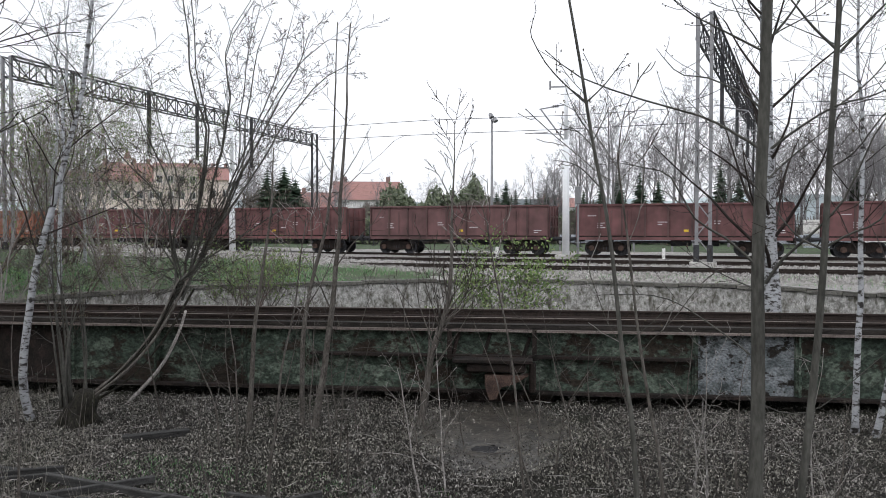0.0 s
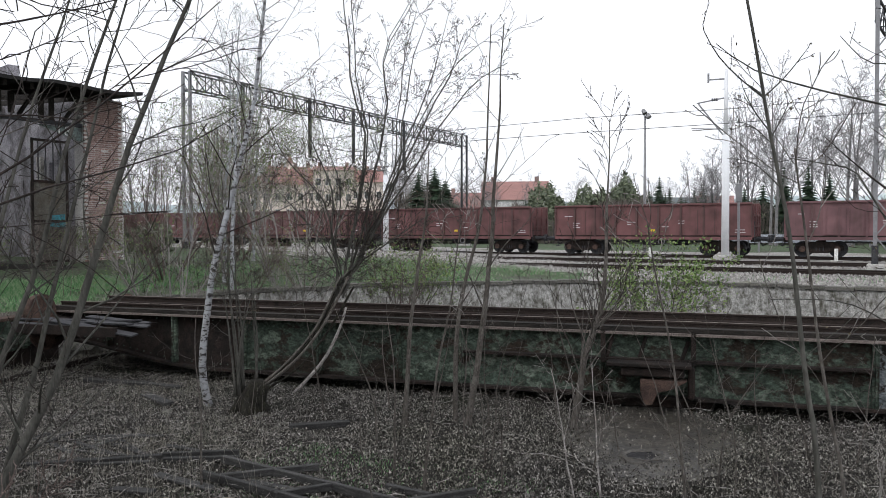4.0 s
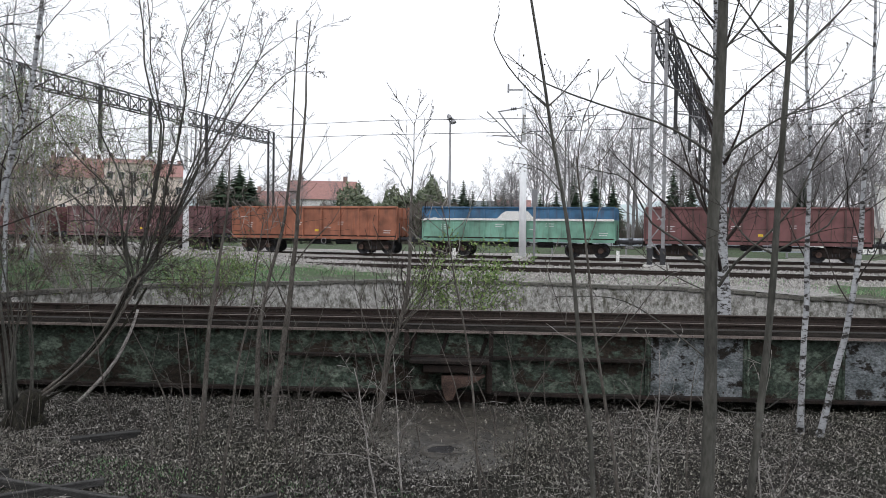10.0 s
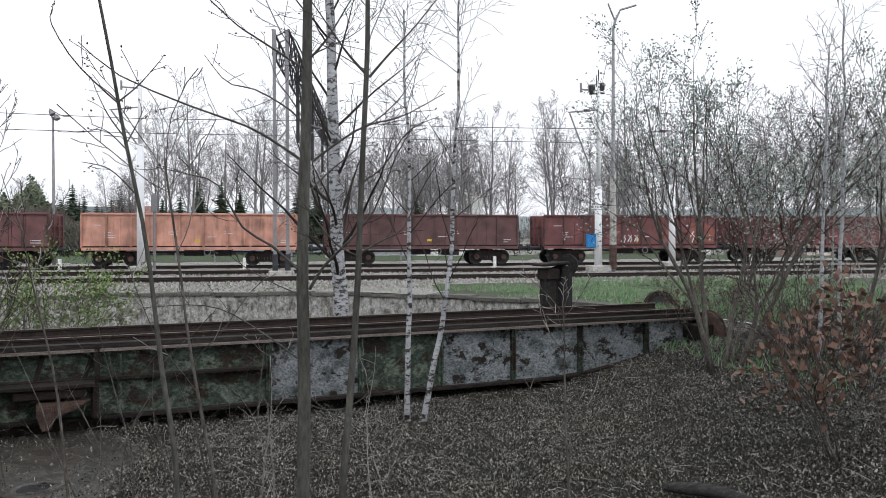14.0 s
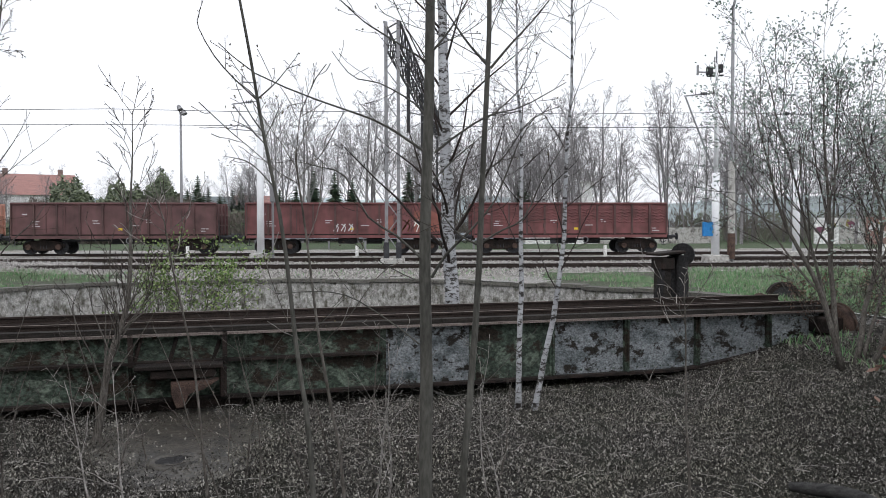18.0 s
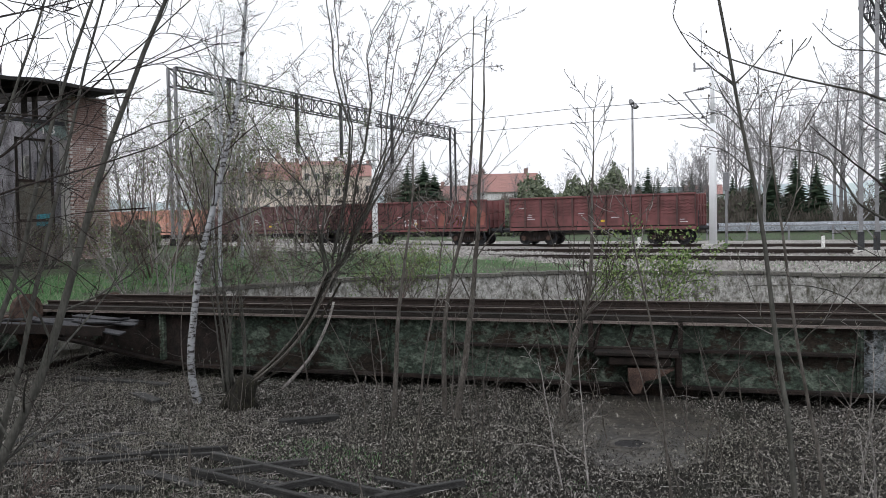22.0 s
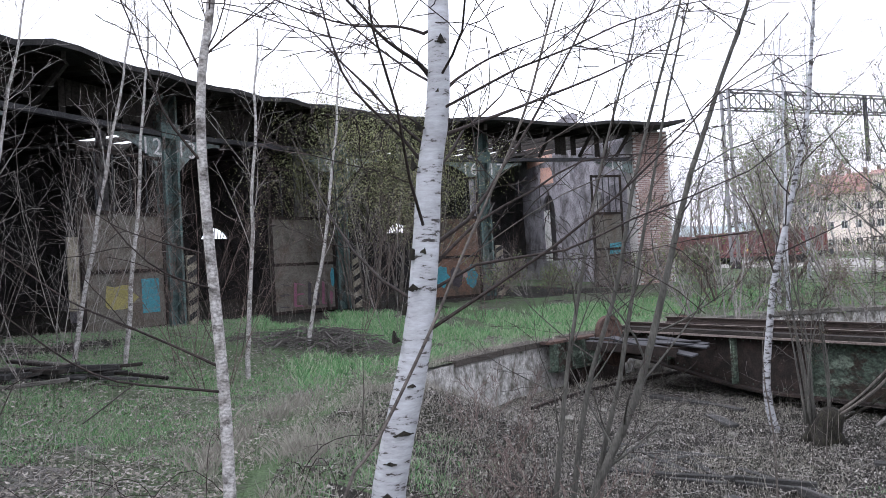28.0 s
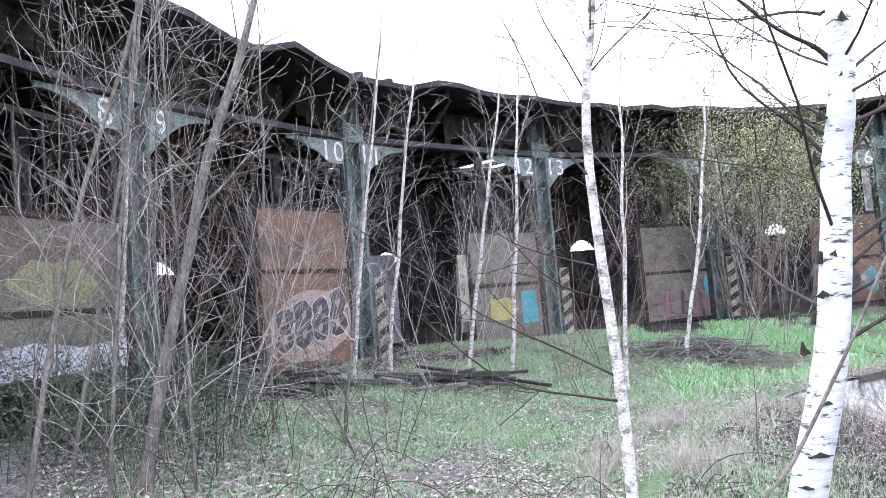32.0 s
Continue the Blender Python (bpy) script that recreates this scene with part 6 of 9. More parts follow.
            for dx in (-0.18, 0, 0.18):
                s.rod([(bx + dx, y, 0.36), (bx + dx, y, 0.66)], [0.08, 0.08], 8)
            s.part("spring_set", "steel_dark", bogie)
    s = Solid()
    s.box(-0.6, 0.6, -0.4, 0.4, 0.62, 0.98, 0.05)
    s.bar((-3.2, -0.8, 0.85), (3.2, -0.8, 0.85), 0.09)
    s.bar((-3.2, 0.8, 0.85), (3.2, 0.8, 0.85), 0.09)
    s.rod([(1.2, 0, 0.8), (2.2, 0, 0.8)], [0.2, 0.2], 10)
    s.part("brake_gear", "steel_dark", w)
    Solid().disc((0.9, -1.5, 0.85), (0, 1, 0), 0.2, 0.03, 16, 0.16).part("handwheel", "mast_grey", w, "grey brake handwheel")
    # wheelsets turn about their axles
    for bx in (-5.3, -3.5, 3.5, 5.3):
        ws = Solid().rod([(0, -1.0, 0), (0, 1.0, 0)], [0.08, 0.08], 8)
        for y in (-0.75, 0.75):
            ws.disc((0, y, 0), (0, 1, 0), 0.46, 0.13, 22, 0.36)
            ws.disc((0, y, 0), (0, 1, 0), 0.37, 0.04, 18, 0.05)
            for q in range(4):
                ws.bar((0.1 * math.cos(q * 1.571), y - 0.03, 0.1 * math.sin(q * 1.571)), (0.34 * math.cos(q * 1.571), y - 0.03, 0.34 * math.sin(q * 1.571)), 0.05)
        o = ws.part("wheelset", "steel_dark", w)
        o.location = (bx, 0, 0.46)
    return w


WAGON = 14.1
TAIL = [(0, 132.2), (1, 125.8), (2, 119.4), (3, 112.9), (4, 106.6), (7, 87.5), (8, 81.1), (9, 74.8), (10, 68.5), (11, 62.25), (12, 56.0), (13, 49.9), (14, 43.6), (17, 24.4), (18, 17.8), (19, 11.3), (20, 4.75), (21, -2.0), (22, -8.7), (23, -15.1), (24, -21.3), (25, -27.5), (28, -46.3), (32, -71.5)]
TRAIN = []


def make_train():
    kinds = {
        "ribbed": make_wagon("bright", "red-brown open goods wagon with dented ribbed sides at the tail", True),
        "sprayed": make_wagon("bright", "red-brown open goods wagon with sprayed yellow and white shapes", False, "sprayed"),
        "brown": make_wagon("brown", "red-brown open goods wagon with faded white lettering bars"),
        "dark": make_wagon("dark", "dark maroon open goods wagon with steel stanchions"),
        "salmon": make_wagon("salmon", "faded salmon-orange open goods wagon"),
        "purple": make_wagon("purple", "purple-brown open goods wagon with rust streaks"),
        "blue": make_wagon("blue_green", "open goods wagon painted blue over green with a white stripe", False, "stripe"),
        "orange": make_wagon("orange", "orange open goods wagon with rust streaks"),
    }
    order = ["ribbed", "sprayed", "dark", "salmon", "brown", "blue", "orange", "purple", "brown", "brown", "dark", "brown", "brown", "orange", "brown", "dark"]
    used = set()
    for k, name in enumerate(order):
        src = kinds[name]
        ob = src if name not in used else copy_thing(src, pose(0, TRAIN_Y, 0))
        used.add(name)
        ob.matrix_basis = pose(TAIL[0][1] - WAGON * (k + 0.5), TRAIN_Y, 0)
        TRAIN.append(ob)


def motions():
    """The train rolls by to the left at a steady pace, its wheels turning."""
    for k, ob in enumerate(TRAIN):
        walk(ob, [(t, pose(x - WAGON * (k + 0.5), TRAIN_Y, 0)) for t, x in TAIL])
        for part_ob in ob.children:
            if part_ob.name.startswith("wheelset"):
                bx = part_ob.location.x
                walk(part_ob, [(0.1 * i, pose(bx, 0, 0.46, 0, -79.6 * i, 0)) for i in range(321)])


# ---- houses and the far side of the yard ----
def make_house(x, y, turn, w, d, eave, ridge, wall, floors, cols, label, chimneys=2, hip=0.0, roof="red_tile"):
    h = empty("house", x, y, 0, turn, label, "house", "houses behind the tracks")
    Solid().box(-w / 2, w / 2, -d / 2, d / 2, -0.5, eave).part("wall", wall, h)
    o = 0.5
    vs = [(-w / 2 - o, -d / 2 - o, eave - 0.15), (w / 2 + o, -d / 2 - o, eave - 0.15), (w / 2 + o, d / 2 + o, eave - 0.15), (-w / 2 - o, d / 2 + o, eave - 0.15), (-w / 2 - o + hip, 0, ridge), (w / 2 + o - hip, 0, ridge)]
    r = Solid().add(vs, [(3, 2, 1, 0), (0, 1, 5, 4), (1, 2, 5), (2, 3, 4, 5), (3, 0, 4)]).part("roof", roof, h)
    for k in range(chimneys):
        cx = -w * 0.35 + w * 0.7 * k / max(1, chimneys - 1)
        Solid().box(cx - 0.4, cx + 0.4, -0.3, 0.4, ridge - 1.2, ridge + 0.9).part("chimney", "brick", r)
    for f in range(floors):
        for c in range(cols):
            cx = -w / 2 + w * (c + 0.5) / cols
            cz = 1.2 + (eave - 1.2) * f / floors
            fr = Solid()
            for a, b, e, g in ((cx - 0.6, cx - 0.52, cz, cz + 1.5), (cx + 0.52, cx + 0.6, cz, cz + 1.5), (cx - 0.6, cx + 0.6, cz + 1.42, cz + 1.5), (cx - 0.66, cx + 0.66, cz - 0.08, cz), (cx - 0.03, cx + 0.03, cz, cz + 1.5)):
                fr.box(a, b, -d / 2 - 0.08, -d / 2 + 0.02, e, g)
            wn_ = fr.part("window", "white_paint", h)
            Solid().box(cx - 0.52, cx + 0.52, -d / 2 - 0.03, -d / 2 + 0.02, cz, cz + 1.42).part("pane", "glass_dark", wn_)
    return h


def make_far_side():
    make_house(-126.4, 128.2, 44.6, 9, 10, 12.8, 14.0, "stucco", 4, 4, "cream apartment house with a low red roof and chimneys", 3, 1)
    make_house(-119.7, 134.4, 41.7, 12.5, 11, 11.9, 16.2, "stucco", 3, 5, "cream apartment house with a tall red tiled roof", 4, 2)
    make_house(-112.0, 140.9, 38.5, 9, 12, 15.2, 16.4, "stucco", 4, 4, "pale cream tenement with a shallow roof", 2, 0.5)
    make_house(-105.8, 145.6, 36.0, 8, 11, 12.6, 15.6, "stucco", 3, 3, "cream house with a red tiled roof and chimneys", 3, 1)
    t = empty("roof_turret", -119.5, 134.4, 15.8, 20, "small dark roof turret with a pointed cap above the red roof", "turret")
    Solid().rod([(0, 0, -0.6), (0, 0, 1.2)], [0.8, 0.8], 8).part("drum", "stucco", t)
    Solid().rod([(0, 0, 1.2), (0, 0, 3.2)], [1.0, 0.05], 8).part("cap", "red_tile", t)
    make_house(-63.4, 136, 25, 12, 9, 7.4, 11.0, "stucco_white", 2, 4, "white house with a steep red tiled roof", 2, 0)
    make_house(-77, 142, 28, 9, 9, 6.0, 9.4, "stucco", 2, 3, "cream house with a red tiled roof", 1, 0)
    make_house(-32.2, 167, 11, 7, 8, 6.6, 8.6, "stucco_white", 2, 3, "small white house between spruces", 1, 0)
    yard_house = make_house(16.9, 84, -11.3, 6.2, 5, 1.55, 2.75, "stucco_white", 0, 0, "low white yard building with a dull brown roof", 0, 0, "rust_pale")
    Solid().box(-0.4, 1.5, -2.54, -2.46, -0.1, 0.75, 0.01).part("hatch", "steel_dark", yard_house, "dark hatch in the white wall")
    Solid().box(-1.2, -0.6, -2.9, -2.5, -0.3, 0.95, 0.02).part("buttress", "stucco_white", yard_house)
    b = empty("tank_shed", 11.4, 85, 0, -8, "low white shed with a vaulted pale roof", "shed")
    Solid().box(-2.5, 2.5, -2, 2, -0.3, 1.2).part("wall", "barrier_blue", b)
    Solid().rod([(-2.6, 0, 0.55), (2.6, 0, 0.55)], [2.1, 2.1], 20).part("vault_roof", "concrete", b)
    t = empty("concrete_tower", 20.2, 83, 0, 0, "slim pale concrete tower of a yard building", "tower")
    Solid().box(-0.6, 0.6, -0.5, 0.5, -0.3, 6.4, 0.03).part("shaft", "stucco_white", t)
    Solid().box(-0.7, 0.7, -0.6, 0.6, 6.4, 6.6, 0.03).part("cap", "concrete", t)
    Solid().box(0.7, 14.0, -0.2, 0.2, -0.3, 1.6, 0.03).part("yard_wall", "concrete", t)
    r = empty("road_barrier", 6, 64, 0, 0, "long pale blue-grey barrier with a handrail beyond the tracks", "barrier")
    Solid().box(-18, 4, -0.1, 0.1, 0.55, 1.2).part("panel", "barrier_blue", r)
    for k in range(8):
        Solid().box(-18 + k * 3, -17.85 + k * 3, -0.35, -0.2, -0.4, 1.0).part("post", "mast_grey", r)
    Solid().bar((-18, -0.3, 0.95), (4, -0.3, 0.95), 0.08).part("handrail", "mast_grey", r)
    gw = empty("graffiti_wall", 50.5, 74.0, 0, -34.2, "long low wall sprayed red, white and yellow beyond the yard", "wall")
    g = random.Random(61)
    for k in range(7):
        x = -8.4 + 2.4 * k
        mat = ("stucco_white", "concrete", "brick", "brick", "brick", "stucco", "concrete")[k]
        pn = Solid().box(x, x + 2.36, -0.1, 0.1, -0.3, 2.6 + g.uniform(-0.1, 0.1)).part("wall_panel", mat, gw)
        for q in range(5):
            cx, cz, n = x + g.uniform(0.4, 1.9), g.uniform(0.8, 2.1), 7
            ps = [(cx + g.uniform(0.2, 0.5) * math.cos(6.283 * i / n), cz + g.uniform(0.2, 0.6) * math.sin(6.283 * i / n)) for i in range(n)]
            vs = [(px, y, pz) for y in (-0.115 - 0.004 * q, -0.101) for px, pz in ps]
            Solid().add(vs, [tuple(range(n)), tuple(range(2 * n - 1, n - 1, -1))] + [(i, (i + 1) % n, n + (i + 1) % n, n + i) for i in range(n)]).part("sprayed_patch", g.choice(("marking", "graf_yellow", "graf_dark", "graf_magenta", "marking")), pn)
    # hill backdrop; the distance haze is painted as its pale blue colour
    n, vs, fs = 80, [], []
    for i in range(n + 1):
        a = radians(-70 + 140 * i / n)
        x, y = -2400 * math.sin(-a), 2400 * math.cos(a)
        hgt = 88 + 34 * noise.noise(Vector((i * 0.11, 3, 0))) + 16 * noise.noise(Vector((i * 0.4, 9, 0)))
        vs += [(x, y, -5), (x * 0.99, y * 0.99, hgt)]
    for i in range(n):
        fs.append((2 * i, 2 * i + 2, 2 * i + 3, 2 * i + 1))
    tagged(new("backdrop", mesh_of("backdrop", vs, fs, surface("hills_haze_in_colour", [(0.62, 0.69, 0.75), (0.7, 0.77, 0.83)], 0.004, fine=0.002, bump=0))), "hills on the horizon, painted pale blue for haze", "hills", kind="structure")


# ---- trees ----
def grow(out, tips, rng, p, d, length, r, lvl, spec):
    """Grows one branch and its side branches into out[level] as (points, radii)."""
    segs = spec["segs"][min(lvl, len(spec["segs"]) - 1)]
    pts, rad = [p.copy()], [r]
    step = length / segs
    wig = spec["wiggle"][min(lvl, len(spec["wiggle"]) - 1)]
    up = spec["up"][min(lvl, len(spec["up"]) - 1)]
    for i in range(segs):
        d = (d + Vector((rng.gauss(0, wig), rng.gauss(0, wig), rng.gauss(0, wig) + up))).normalized()
        p = p + d * step
        pts.append(p.copy())
        rad.append(max(spec["thin"], r * (1 - 0.8 * (i + 1) / segs)))
    out.setdefault(lvl, []).append((pts, rad))
    spread(out, tips, rng, pts, rad, length, lvl, spec)


def spread(out, tips, rng, pts, rad, length, lvl, spec):
    if lvl >= spec["levels"]:
        tips.append((pts[-1], (pts[-1] - pts[-2]).normalized()))
        if len(pts) > 2:
            tips.append((pts[-2], (pts[-1] - pts[-2]).normalized()))
        return
    count, a0, a1, ratio, start = spec["kids"][lvl]
    n = max(1, int(round(count * rng.uniform(0.8, 1.2))))
    turn = rng.uniform(0, 6.28)
    for k in range(n):
        q = start + (1 - start) * (k + rng.random()) / n
        f = q * (len(pts) - 1)
        i = min(int(f), len(pts) - 2)
        base = pts[i].lerp(pts[i + 1], f - i)
        rr = rad[i] + (rad[i + 1] - rad[i]) * (f - i)
        axis = (pts[i + 1] - pts[i]).normalized()
        s = axis.orthogonal().normalized()
        t = axis.cross(s)
        turn += 2.4 + rng.uniform(-0.5, 0.5)
        a = radians(rng.uniform(a0, a1))
        d = axis * math.cos(a) + (s * math.cos(turn) + t * math.sin(turn)) * math.sin(a)
        grow(out, tips, rng, base, d, length * ratio * (1.15 - 0.75 * q) * rng.uniform(0.7, 1.25), max(spec["thin"], rr * spec["slim"]), lvl + 1, spec)


def pieces(tips, rng, size, per, reach, long=1.6):
    """Buds or small leaves: little kites scattered round the tips."""
    s = Solid()
    for p, d in tips:
        for _ in range(per):
            o = p + Vector((rng.gauss(0, reach), rng.gauss(0, reach), rng.gauss(0, reach)))
            v = (d + Vector((rng.gauss(0, 0.7), rng.gauss(0, 0.7), rng.gauss(0, 0.7)))).normalized()
            w = v.orthogonal().normalized()
            w = (Matrix.Rotation(rng.uniform(0, 6.28), 3, v) @ w) * size * 0.5
            z = size * long * rng.uniform(0.7, 1.2)
            s.add([o, o + v * z * 0.5 + w, o + v * z, o + v * z * 0.5 - w], [(0, 1, 2, 3)])
    return s


def tree_parts(ob, out, tips, rng, bark, twig, bud=None, size=0.02, per=1, reach=0.03, sides=(10, 6, 4, 3, 3), split_limbs=False):
    for lvl in sorted(out):
        mat = bark if lvl == 0 else twig if lvl > 1 or bark.startswith("birch") else bark
        if lvl == 0 or (lvl == 1 and split_limbs):
            for pts, rad in out[lvl]:
                s = Solid().rod(pts, rad, sides[min(lvl, len(sides) - 1)], lvl == 0)
                s.part("trunk" if lvl == 0 else "limb", mat, ob, smooth=True)
        else:
            s = Solid()
            for pts, rad in out[lvl]:
                s.rod(pts, rad, sides[min(lvl, len(sides) - 1)], False)
            tagged(s.part("branchwork" if lvl == 1 else "twigwork", mat, ob), kind="stuff")
    if bud and tips:
        tagged(pieces(tips, rng, size, per, reach).part("budding", bud, ob), kind="stuff")


def bend(points, n=14):
    """A smooth line through a few points."""
    pts = [Vector(p) for p in points]
    if len(pts) == 2:
        return [pts[0].lerp(pts[1], i / n) for i in range(n + 1)]
    out = []
    m = len(pts) - 1
    for i in range(n + 1):
        f = i / n * m
        k = min(int(f), m - 1)
        u = f - k
        p0, p1, p2, p3 = pts[max(k - 1, 0)], pts[k], pts[k + 1], pts[min(k + 2, m)]
        out.append(0.5 * ((2 * p1) + (p2 - p0) * u + (2 * p0 - 5 * p1 + 4 * p2 - p3) * u * u + (3 * p1 - p0 - 3 * p2 + p3) * u ** 3))
    return out


SAPLING = dict(levels=2, kids=[(15, 35, 65, 0.34, 0.2), (5, 25, 60, 0.4, 0.2)], segs=[12, 6, 4], wiggle=[0.03, 0.1, 0.14], up=[0.02, 0.05, 0.03], thin=0.0028, slim=0.34)
BIRCH = dict(levels=3, kids=[(22, 30, 60, 0.3, 0.3), (6, 25, 60, 0.42, 0.15), (4, 25, 60, 0.5, 0.2)], segs=[14, 6, 4, 3], wiggle=[0.02, 0.1, 0.15, 0.18], up=[0.02, 0.03, -0.01, -0.05], thin=0.003, slim=0.26)
WILLOW = dict(levels=3, kids=[(9, 15, 45, 0.6, 0.25), (6, 20, 50, 0.5, 0.2), (5, 20, 55, 0.45, 0.15)], segs=[9, 6, 5, 3], wiggle=[0.1, 0.12, 0.15, 0.18], up=[0.05, 0.04, 0.02, 0], thin=0.004, slim=0.55)
SHRUB = dict(levels=2, kids=[(9, 20, 50, 0.55, 0.2), (6, 20, 55, 0.5, 0.15)], segs=[7, 5, 3], wiggle=[0.07, 0.13, 0.16], up=[0.04, 0.03, 0.02], thin=0.0035, slim=0.55)
FAR_TREE = dict(levels=3, kids=[(15, 25, 50, 0.42, 0.28), (8, 25, 55, 0.45, 0.2), (5, 25, 60, 0.5, 0.2)], segs=[7, 4, 3, 2], wiggle=[0.03, 0.09, 0.14, 0.2], up=[0.01, 0.08, 0.05, 0.02], thin=0.016, slim=0.45)


def drop_to(x, y):
    r = math.hypot(x - CX, y - CY)
    return pit_z(x, y) if r < PIT_R else ground_z(x, y)


def traced_tree(name, line, r0, r1, height, spec, label, bark, twig, seed, bud=None, size=0.02, per=1, reach=0.03, category="tree", group="", limbs=(), taper=1.0):
    """A tree whose trunk follows a short line of points, run down to the ground and up to its height."""
    rng = random.Random(seed)
    pts = [Vector(p) for p in line]
    org0 = pts[0].copy()
    foot = drop_to(pts[0].x, pts[0].y) - 0.05
    if pts[0].z > foot + 0.15:
        d = pts[0] - pts[1]
        k = (pts[0].z - foot) / max(0.2, abs(d.z))
        pts.insert(0, Vector((pts[0].x + d.x * k * 0.5, pts[0].y + d.y * k * 0.5, foot)))
    else:
        pts[0].z = foot
    top = pts[-1]
    if top.z < foot + height:
        d = (pts[-1] - pts[-2]).normalized()
        k = (foot + height - top.z) / max(0.3, d.z)
        pts.append(top + d * k * 0.5)
        pts.append(top + Vector((d.x * k * 0.9, d.y * k * 0.9, foot + height - top.z)))
    path = bend(pts, 22)
    far = math.hypot(org0.x, org0.y)
    for i, p in enumerate(path[1:]):
        q = Vector((p.z * 1.1, seed * 3.7, 0.0))
        k = 0.0042 * far * min(1.0, i / 4)
        p.x += k * noise.noise(q)
        p.y += k * noise.noise(q + Vector((0, 9, 4)))
    rad = [r1 + (r0 - r1) * (1 - min(1, max(0, (p.z - foot) / height))) ** taper for p in path]
    rad[0] *= 1.35
    org = path[0].copy()
    ob = empty(name, org.x, org.y, foot + 0.05, 0, label, category, group)
    base = Vector((org.x, org.y, foot + 0.05))
    loc = [p - base for p in path]
    out, tips = {0: [(loc, rad)]}, []
    spread(out, tips, rng, loc, rad, height, 0, spec)
    for line2, ra, rb in limbs:
        p2 = bend([Vector(p) - base for p in line2], 10)
        r2 = [ra + (rb - ra) * i / 10 for i in range(11)]
        out.setdefault(1, []).append((p2, r2))
        spread(out, tips, rng, p2, r2, 0.9 if ra > 0.005 else 0.4, 1, spec)
        if bark == "birch" and r0 > 0.1:
            d = (p2[1] - p2[0]).normalized()
            q0 = p2[0] - d * 0.05
            Solid().rod([q0 - Vector((0, 0, 0.02)), q0 + Vector((0, 0, 0.03)) + d * 0.01, q0 + d * 0.06], [ra * 1.5, ra * 1.4, ra * 0.9], 7).part("branch_scar", "bark_moss", ob, "black scar round a branch base")
    tree_parts(ob, out, tips, rng, bark, twig, bud, size, per, reach, split_limbs=True)
    return ob


def with_spec(spec, **kw):
    s = dict(spec)
    s.update(kw)
    return s


# limbs of the young trees: depth slope, radii, then metres across and height
YOUNG_UPPER = (
    (0.25, 0.0085, 0.0022, ((-0.01, 2.02), (-0.16, 2.12), (-0.31, 2.2), (-0.59, 2.29), (-0.91, 2.42), (-1.09, 2.57))),
    (-0.3, 0.008, 0.002, ((0.04, 2.02), (0.16, 2.11), (0.33, 2.21), (0.51, 2.25), (0.74, 2.37))),
    (0.35, 0.006, 0.002, ((-0.01, 2.53), (-0.24, 2.66), (-0.37, 2.74), (-0.6, 2.95))),
    (0.2, 0.008, 0.003, ((0.03, 2.59), (0.11, 2.69), (0.19, 2.82), (0.4, 3.2))),
    (-0.4, 0.006, 0.0018, ((-0.02, 2.24), (-0.1, 2.32), (-0.28, 2.43), (-0.44, 2.48), (-0.57, 2.64))),
    (0.3, 0.006, 0.002, ((0.03, 1.87), (0.14, 1.98), (0.28, 2.1), (0.41, 2.22))),
)
YOUNG_LOWER = (
    (0.2, 0.0085, 0.002, ((-0.03, 1.42), (-0.18, 1.56), (-0.33, 1.66), (-0.45, 1.88), (-0.57, 1.93), (-0.76, 1.97))),
    (-0.3, 0.009, 0.0025, ((0.02, 1.32), (0.1, 1.45), (0.23, 1.58), (0.37, 1.75), (0.49, 2.05), (0.59, 2.21))),
    (-0.25, 0.006, 0.0018, ((-0.05, 0.94), (-0.14, 1.01), (-0.32, 1.13), (-0.48, 1.21), (-0.66, 1.23), (-0.92, 1.21))),
    (0.4, 0.004, 0.0015, ((-0.01, 0.7), (0.12, 0.64), (0.29, 0.67), (0.51, 0.87), (0.65, 1.0))),
    (-0.2, 0.0045, 0.0015, ((-0.03, 1.29), (-0.17, 1.35), (-0.33, 1.44), (-0.46, 1.54))),
)
SECOND_LIMBS = (
    (0.3, 0.008, 0.002, ((0.01, 2.48), (-0.1, 2.6), (-0.2, 2.74), (-0.35, 2.95))),
    (-0.3, 0.008, 0.002, ((0.02, 2.47), (0.13, 2.59), (0.27, 2.73), (0.47, 2.97))),
    (0.2, 0.006, 0.002, ((-0.04, 1.5), (-0.16, 1.57), (-0.27, 1.71), (-0.37, 1.84))),
    (-0.2, 0.007, 0.002, ((-0.04, 1.51), (0.07, 1.58), (0.2, 1.65), (0.29, 1.84), (0.41, 2.04))),
    (0.35, 0.005, 0.0016, ((0.0, 2.2), (0.11, 2.29), (0.22, 2.42), (0.3, 2.6))),
    (-0.35, 0.005, 0.0016, ((-0.03, 1.9), (0.09, 1.98), (0.23, 2.17), (0.39, 2.24))),
)
THIRD_LIMBS = (
    (0.3, 0.0035, 0.0012, ((-0.03, 2.16), (-0.13, 2.25), (-0.21, 2.34), (-0.27, 2.45), (-0.27, 2.5), (-0.25, 2.57))),
    (-0.3, 0.004, 0.0012, ((-0.03, 2.17), (-0.07, 2.21), (-0.12, 2.25))),
    (0.2, 0.004, 0.0013, ((-0.03, 2.17), (0.05, 2.25), (0.14, 2.37))),
    (0.3, 0.004, 0.0013, ((0.0, 2.01), (-0.07, 2.11), (-0.12, 2.22))),
    (-0.2, 0.0035, 0.0013, ((0.0, 2.0), (0.04, 2.08), (0.07, 2.15))),
    (0.2, 0.0035, 0.001, ((0.0, 1.97), (-0.07, 2.04), (-0.14, 2.07))),
    (-0.3, 0.004, 0.0012, ((0.03, 1.79), (-0.07, 1.89), (-0.18, 1.92))),
)
